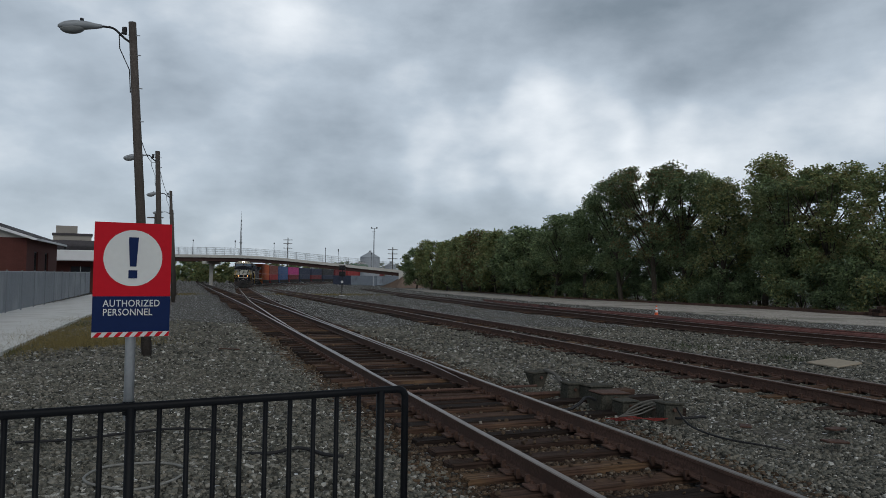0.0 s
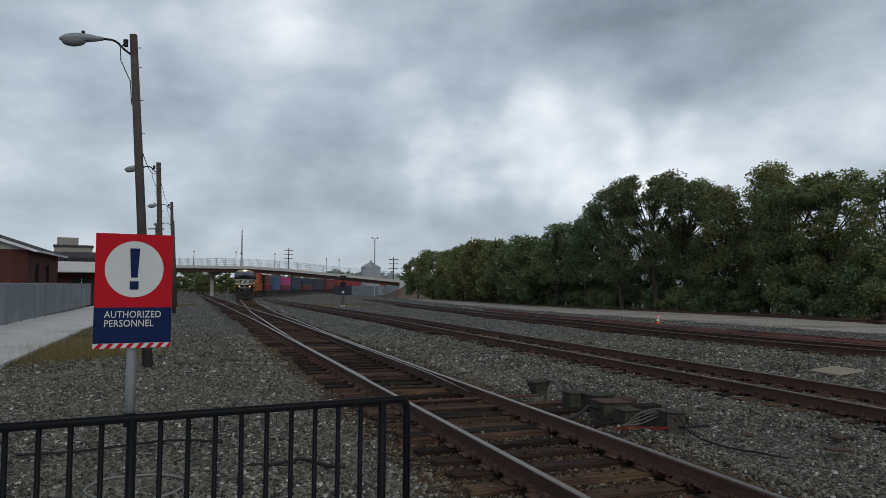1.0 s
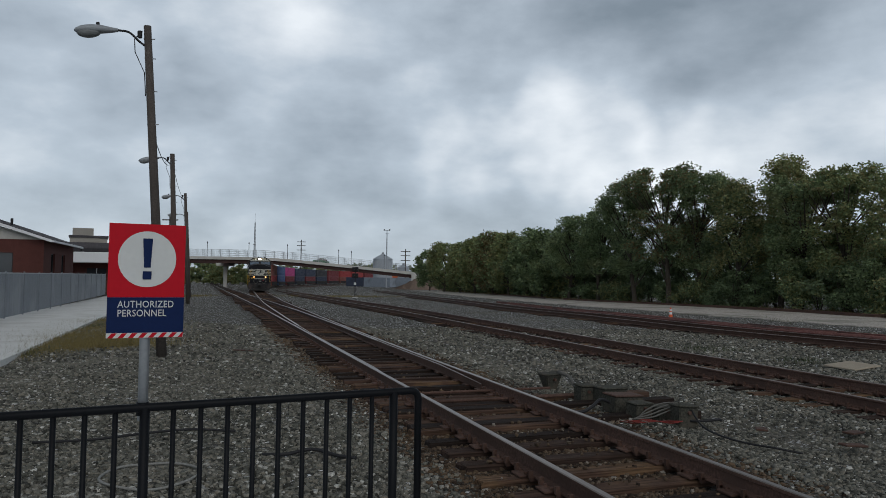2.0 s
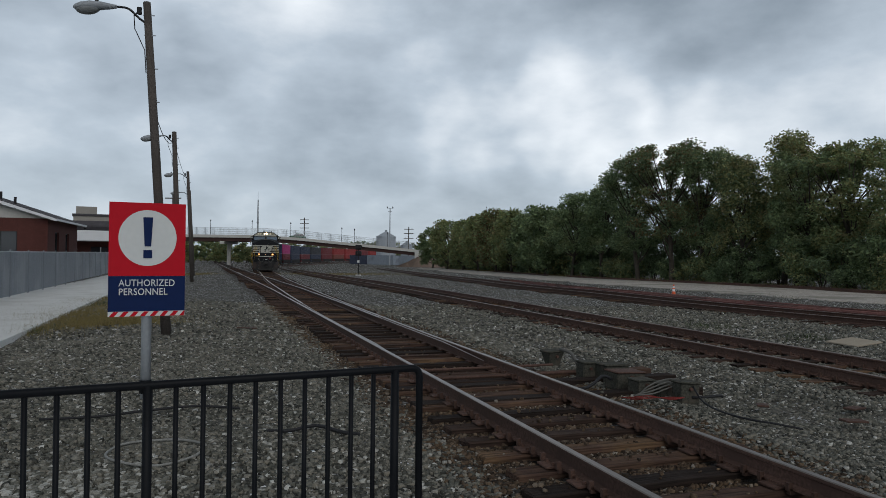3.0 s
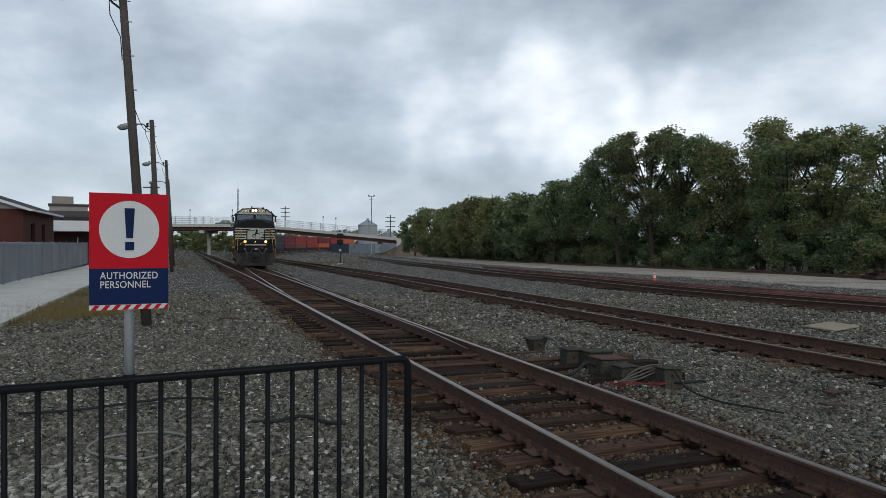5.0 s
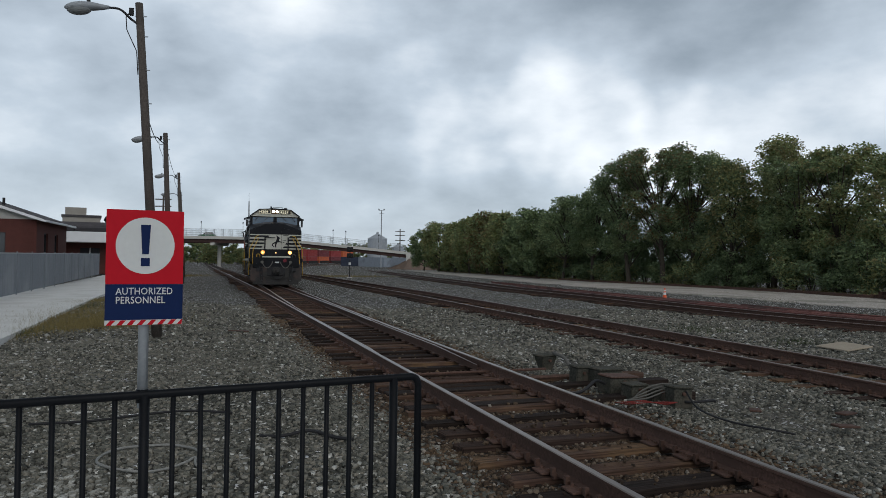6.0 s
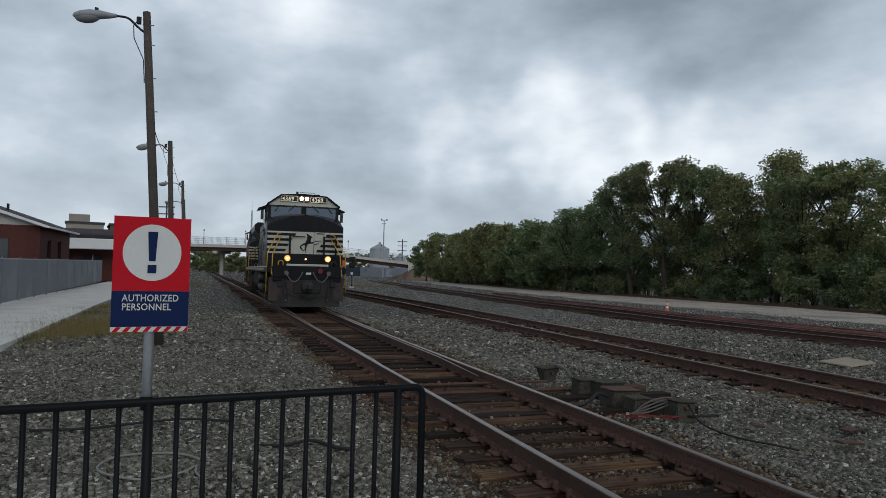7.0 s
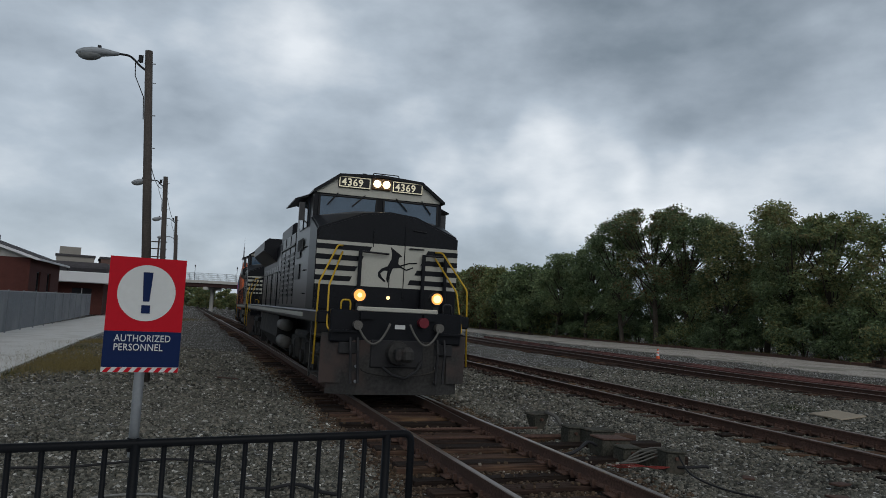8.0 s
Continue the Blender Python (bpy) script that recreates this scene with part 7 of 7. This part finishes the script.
# ---- loose ballast stones ----
def ballast():
    rng = np.random.default_rng(3)
    batches = []
    for y0, y1, per, lo, hi in ((4.6, 9.0, 1000, 0.0105, 0.027), (9.0, 15.0, 500, 0.0125, 0.029), (15.0, 27.0, 140, 0.02, 0.042)):
        x0, x1 = -0.69 * y1 - 0.3, 0.69 * y1 + 0.3
        n = int((x1 - x0) * (y1 - y0) * per)
        xy = np.stack([x0 + (x1 - x0) * rng.random(n), y0 + (y1 - y0) * rng.random(n)], 1)
        xy = xy[(np.abs(xy[:, 0]) < 0.68 * xy[:, 1] + 0.3)]
        batches.append((xy, lo + (hi - lo) * rng.random(len(xy)) ** 2))
    xy, size = np.concatenate([b[0] for b in batches]), np.concatenate([b[1] for b in batches])
    off = (xy[:, 0] - 0.36) * math.cos(THETA) + (xy[:, 1] - 10) * math.sin(THETA)
    along = -(xy[:, 0] - 0.36) * math.sin(THETA) + (xy[:, 1] - 10) * math.cos(THETA)
    phase = (along + 9.0) % 0.53
    on_tie = (np.abs(off - 0.05) < 1.36) & ((phase < 0.105) | (phase > 0.425))
    near_rail = (np.abs(np.abs(off) - GAUGE / 2) < 0.10)
    off2 = (xy[:, 0] - 7.0) * math.cos(radians(19.4)) + (xy[:, 1] - 10) * math.sin(radians(19.4))
    near_rail |= np.abs(np.abs(off2) - GAUGE / 2) < 0.10
    on_walk = (xy[:, 0] < -6.4) & (xy[:, 0] < -6.7 - (xy[:, 1] - 7.5) * 0.378)
    thin = (np.abs(off) < 1.3) & (along > 0.5) & (rng.random(len(xy)) < 0.35)
    keep = ~(near_rail | on_walk | thin) & (~on_tie | (rng.random(len(xy)) < 0.05))
    xy, size, off, tie = xy[keep], size[keep], off[keep], on_tie[keep]
    order = np.argsort(np.abs(off) > 1.35 + 0.5 * rng.random(len(off)), kind="stable")
    dusted = int((np.abs(off) < 1.6).sum())
    xy, size, off, tie = xy[order], size[order], off[order], tie[order]
    n = len(xy)
    z = np.array([bed_z(a, b) for a, b in xy.tolist()]) + size * 0.3
    z = np.where(tie, size * 0.4, z)
    size = np.where(np.abs(off) < 1.35, size * 0.95, size)
    base = np.array([(-1, -1, -1), (1, -1, -1), (1, 1, -1), (-1, 1, -1), (-1, -1, 1), (1, -1, 1), (1, 1, 1), (-1, 1, 1)], float)
    v = base[None] * (0.55 + 0.6 * rng.random((n, 8, 3))) * size[:, None, None] * (np.array([1, 0.85, 0.7]) * (0.7 + 0.6 * rng.random((n, 1, 3))))
    a, t = rng.random(n) * 6.283, rng.normal(size=n) * 0.5
    ca, sa, ct, st = np.cos(a)[:, None], np.sin(a)[:, None], np.cos(t)[:, None], np.sin(t)[:, None]
    x, y, zz = v[..., 0], v[..., 1], v[..., 2]
    y, zz = y * ct - zz * st, y * st + zz * ct
    x, y = x * ca - y * sa, x * sa + y * ca
    v = np.stack([x + xy[:, :1], y + xy[:, 1:], zz + z[:, None]], -1).reshape(-1, 3)
    # the underside, bedded in the ground, needs no face
    q = np.array([(4, 5, 6, 7), (0, 1, 5, 4), (1, 2, 6, 5), (2, 3, 7, 6), (3, 0, 4, 7)])
    f = (q[None] + 8 * np.arange(n)[:, None, None]).reshape(-1, 4)
    for name, first, last, mat, label in (("track_bed_stones", 0, dusted, M_BEDSTONE, "rust-dusted ballast stones lying between the ties"),
                                          ("ballast_stones", dusted, n, M_STONE, "loose grey crushed ballast stones")):
        vv, ff = v[first * 8:last * 8], f[first * 5:last * 5] - first * 8
        me = bpy.data.meshes.new(name)
        me.vertices.add(len(vv))
        me.vertices.foreach_set("co", vv.ravel())
        me.loops.add(ff.size)
        me.loops.foreach_set("vertex_index", ff.ravel().astype(np.int32))
        me.polygons.add(len(ff))
        me.polygons.foreach_set("loop_start", np.arange(0, ff.size, 4, dtype=np.int32))
        me.update()
        me.validate()
        me.materials.append(mat)
        tagged(new(name, me), label, "ballast", kind="stuff")


ballast()


def pale_stones():
    """A spill of pale stones between the platform's foot and the hose."""
    rng = np.random.default_rng(17)
    n = 620
    xy = np.stack([-3.15 + 0.55 * rng.normal(size=n), 5.35 + 0.30 * rng.normal(size=n)], 1)
    size = 0.012 + 0.016 * rng.random(n)
    base = np.array([(-1, -1, -1), (1, -1, -1), (1, 1, -1), (-1, 1, -1), (-1, -1, 1), (1, -1, 1), (1, 1, 1), (-1, 1, 1)], float)
    v = base[None] * (0.5 + 0.6 * rng.random((n, 8, 3))) * size[:, None, None]
    z = np.array([bed_z(a, b) for a, b in xy.tolist()]) + 0.012
    v[..., 0] += xy[:, :1]
    v[..., 1] += xy[:, 1:]
    v[..., 2] = v[..., 2] * 0.75 + z[:, None]
    q = np.array([(3, 2, 1, 0), (4, 5, 6, 7), (0, 1, 5, 4), (1, 2, 6, 5), (2, 3, 7, 6), (3, 0, 4, 7)])
    me = bpy.data.meshes.new("pale_stones")
    me.from_pydata(v.reshape(-1, 3).tolist(), [], (q[None] + 8 * np.arange(n)[:, None, None]).reshape(-1, 4).tolist())
    me.materials.append(stone_material("pale_stone", [(0.0, (0.12, 0.12, 0.10)), (0.5, (0.26, 0.255, 0.225)), (1.0, (0.50, 0.49, 0.45))], (0.33, 0.32, 0.28)))
    tagged(new("pale_stones", me), "pale limestone pieces spilt on the ballast", "stones", kind="stuff")


pale_stones()


# both tracks go on behind the platform
ties(MAIN, -43.98, -8.9, turnout, -30)
ties(SECOND, -43.69, -4.9, second, -30)


# ---- motion ----
SPEED, START = 14.2, 116.5     # metres a second; where the lead coupler stands along the route at 0 s


def route_pose(s, z):
    """A vehicle's pose with its centre at s along the route, facing back along it."""
    half = 6.0
    ax, ay, _ = ROUTE(s - half)
    bx, by, _ = ROUTE(s + half)
    x, y = (ax + bx) / 2, (ay + by) / 2
    za, zb = gz(ax, ay), gz(bx, by)
    yaw = math.degrees(math.atan2(-(ax - bx), ay - by))
    return pose(x, y, (za + zb) / 2 + 0.18 + z, math.degrees(math.atan2(za - zb, 2 * half)), 0, yaw)


def front(t):
    return START - SPEED * t


def motions():
    times = [k * 0.25 for k in range(33)]
    walk(LEAD, [(t, route_pose(front(t) + 11.2, 0)) for t in times])
    walk(TRAIL, [(t, route_pose(front(t) + 11.2 + 22.6, 0)) for t in times])
    for k, car in enumerate(CARS):
        walk(car, [(t, route_pose(front(t) + 54.5 + k * CAR_PITCH, 0)) for t in times])
    for c, k, z in BOXES:
        walk(c, [(t, route_pose(front(t) + 54.5 + k * CAR_PITCH, z)) for t in times])
    for_car = []
    for t in times:
        x = -20.0 - 6.0 * t
        slope = math.degrees(math.atan2(bridge_z(x + 1) - bridge_z(x - 1), 2.0))
        for_car.append((t, pose(x, bridge_y(x) + 3.0, bridge_z(x) + 1.0, 0, slope, 180 + math.degrees(math.atan(0.19)))))
    walk(CAR, for_car)
    for w in LEAD_WHEELS + TRAIL_WHEELS:
        x, y, z = w.location
        walk(w, [(i / 30, pose(x, y, z, -math.degrees(SPEED * i / 30 / 0.53), 0, 0)) for i in range(241)])


motions()
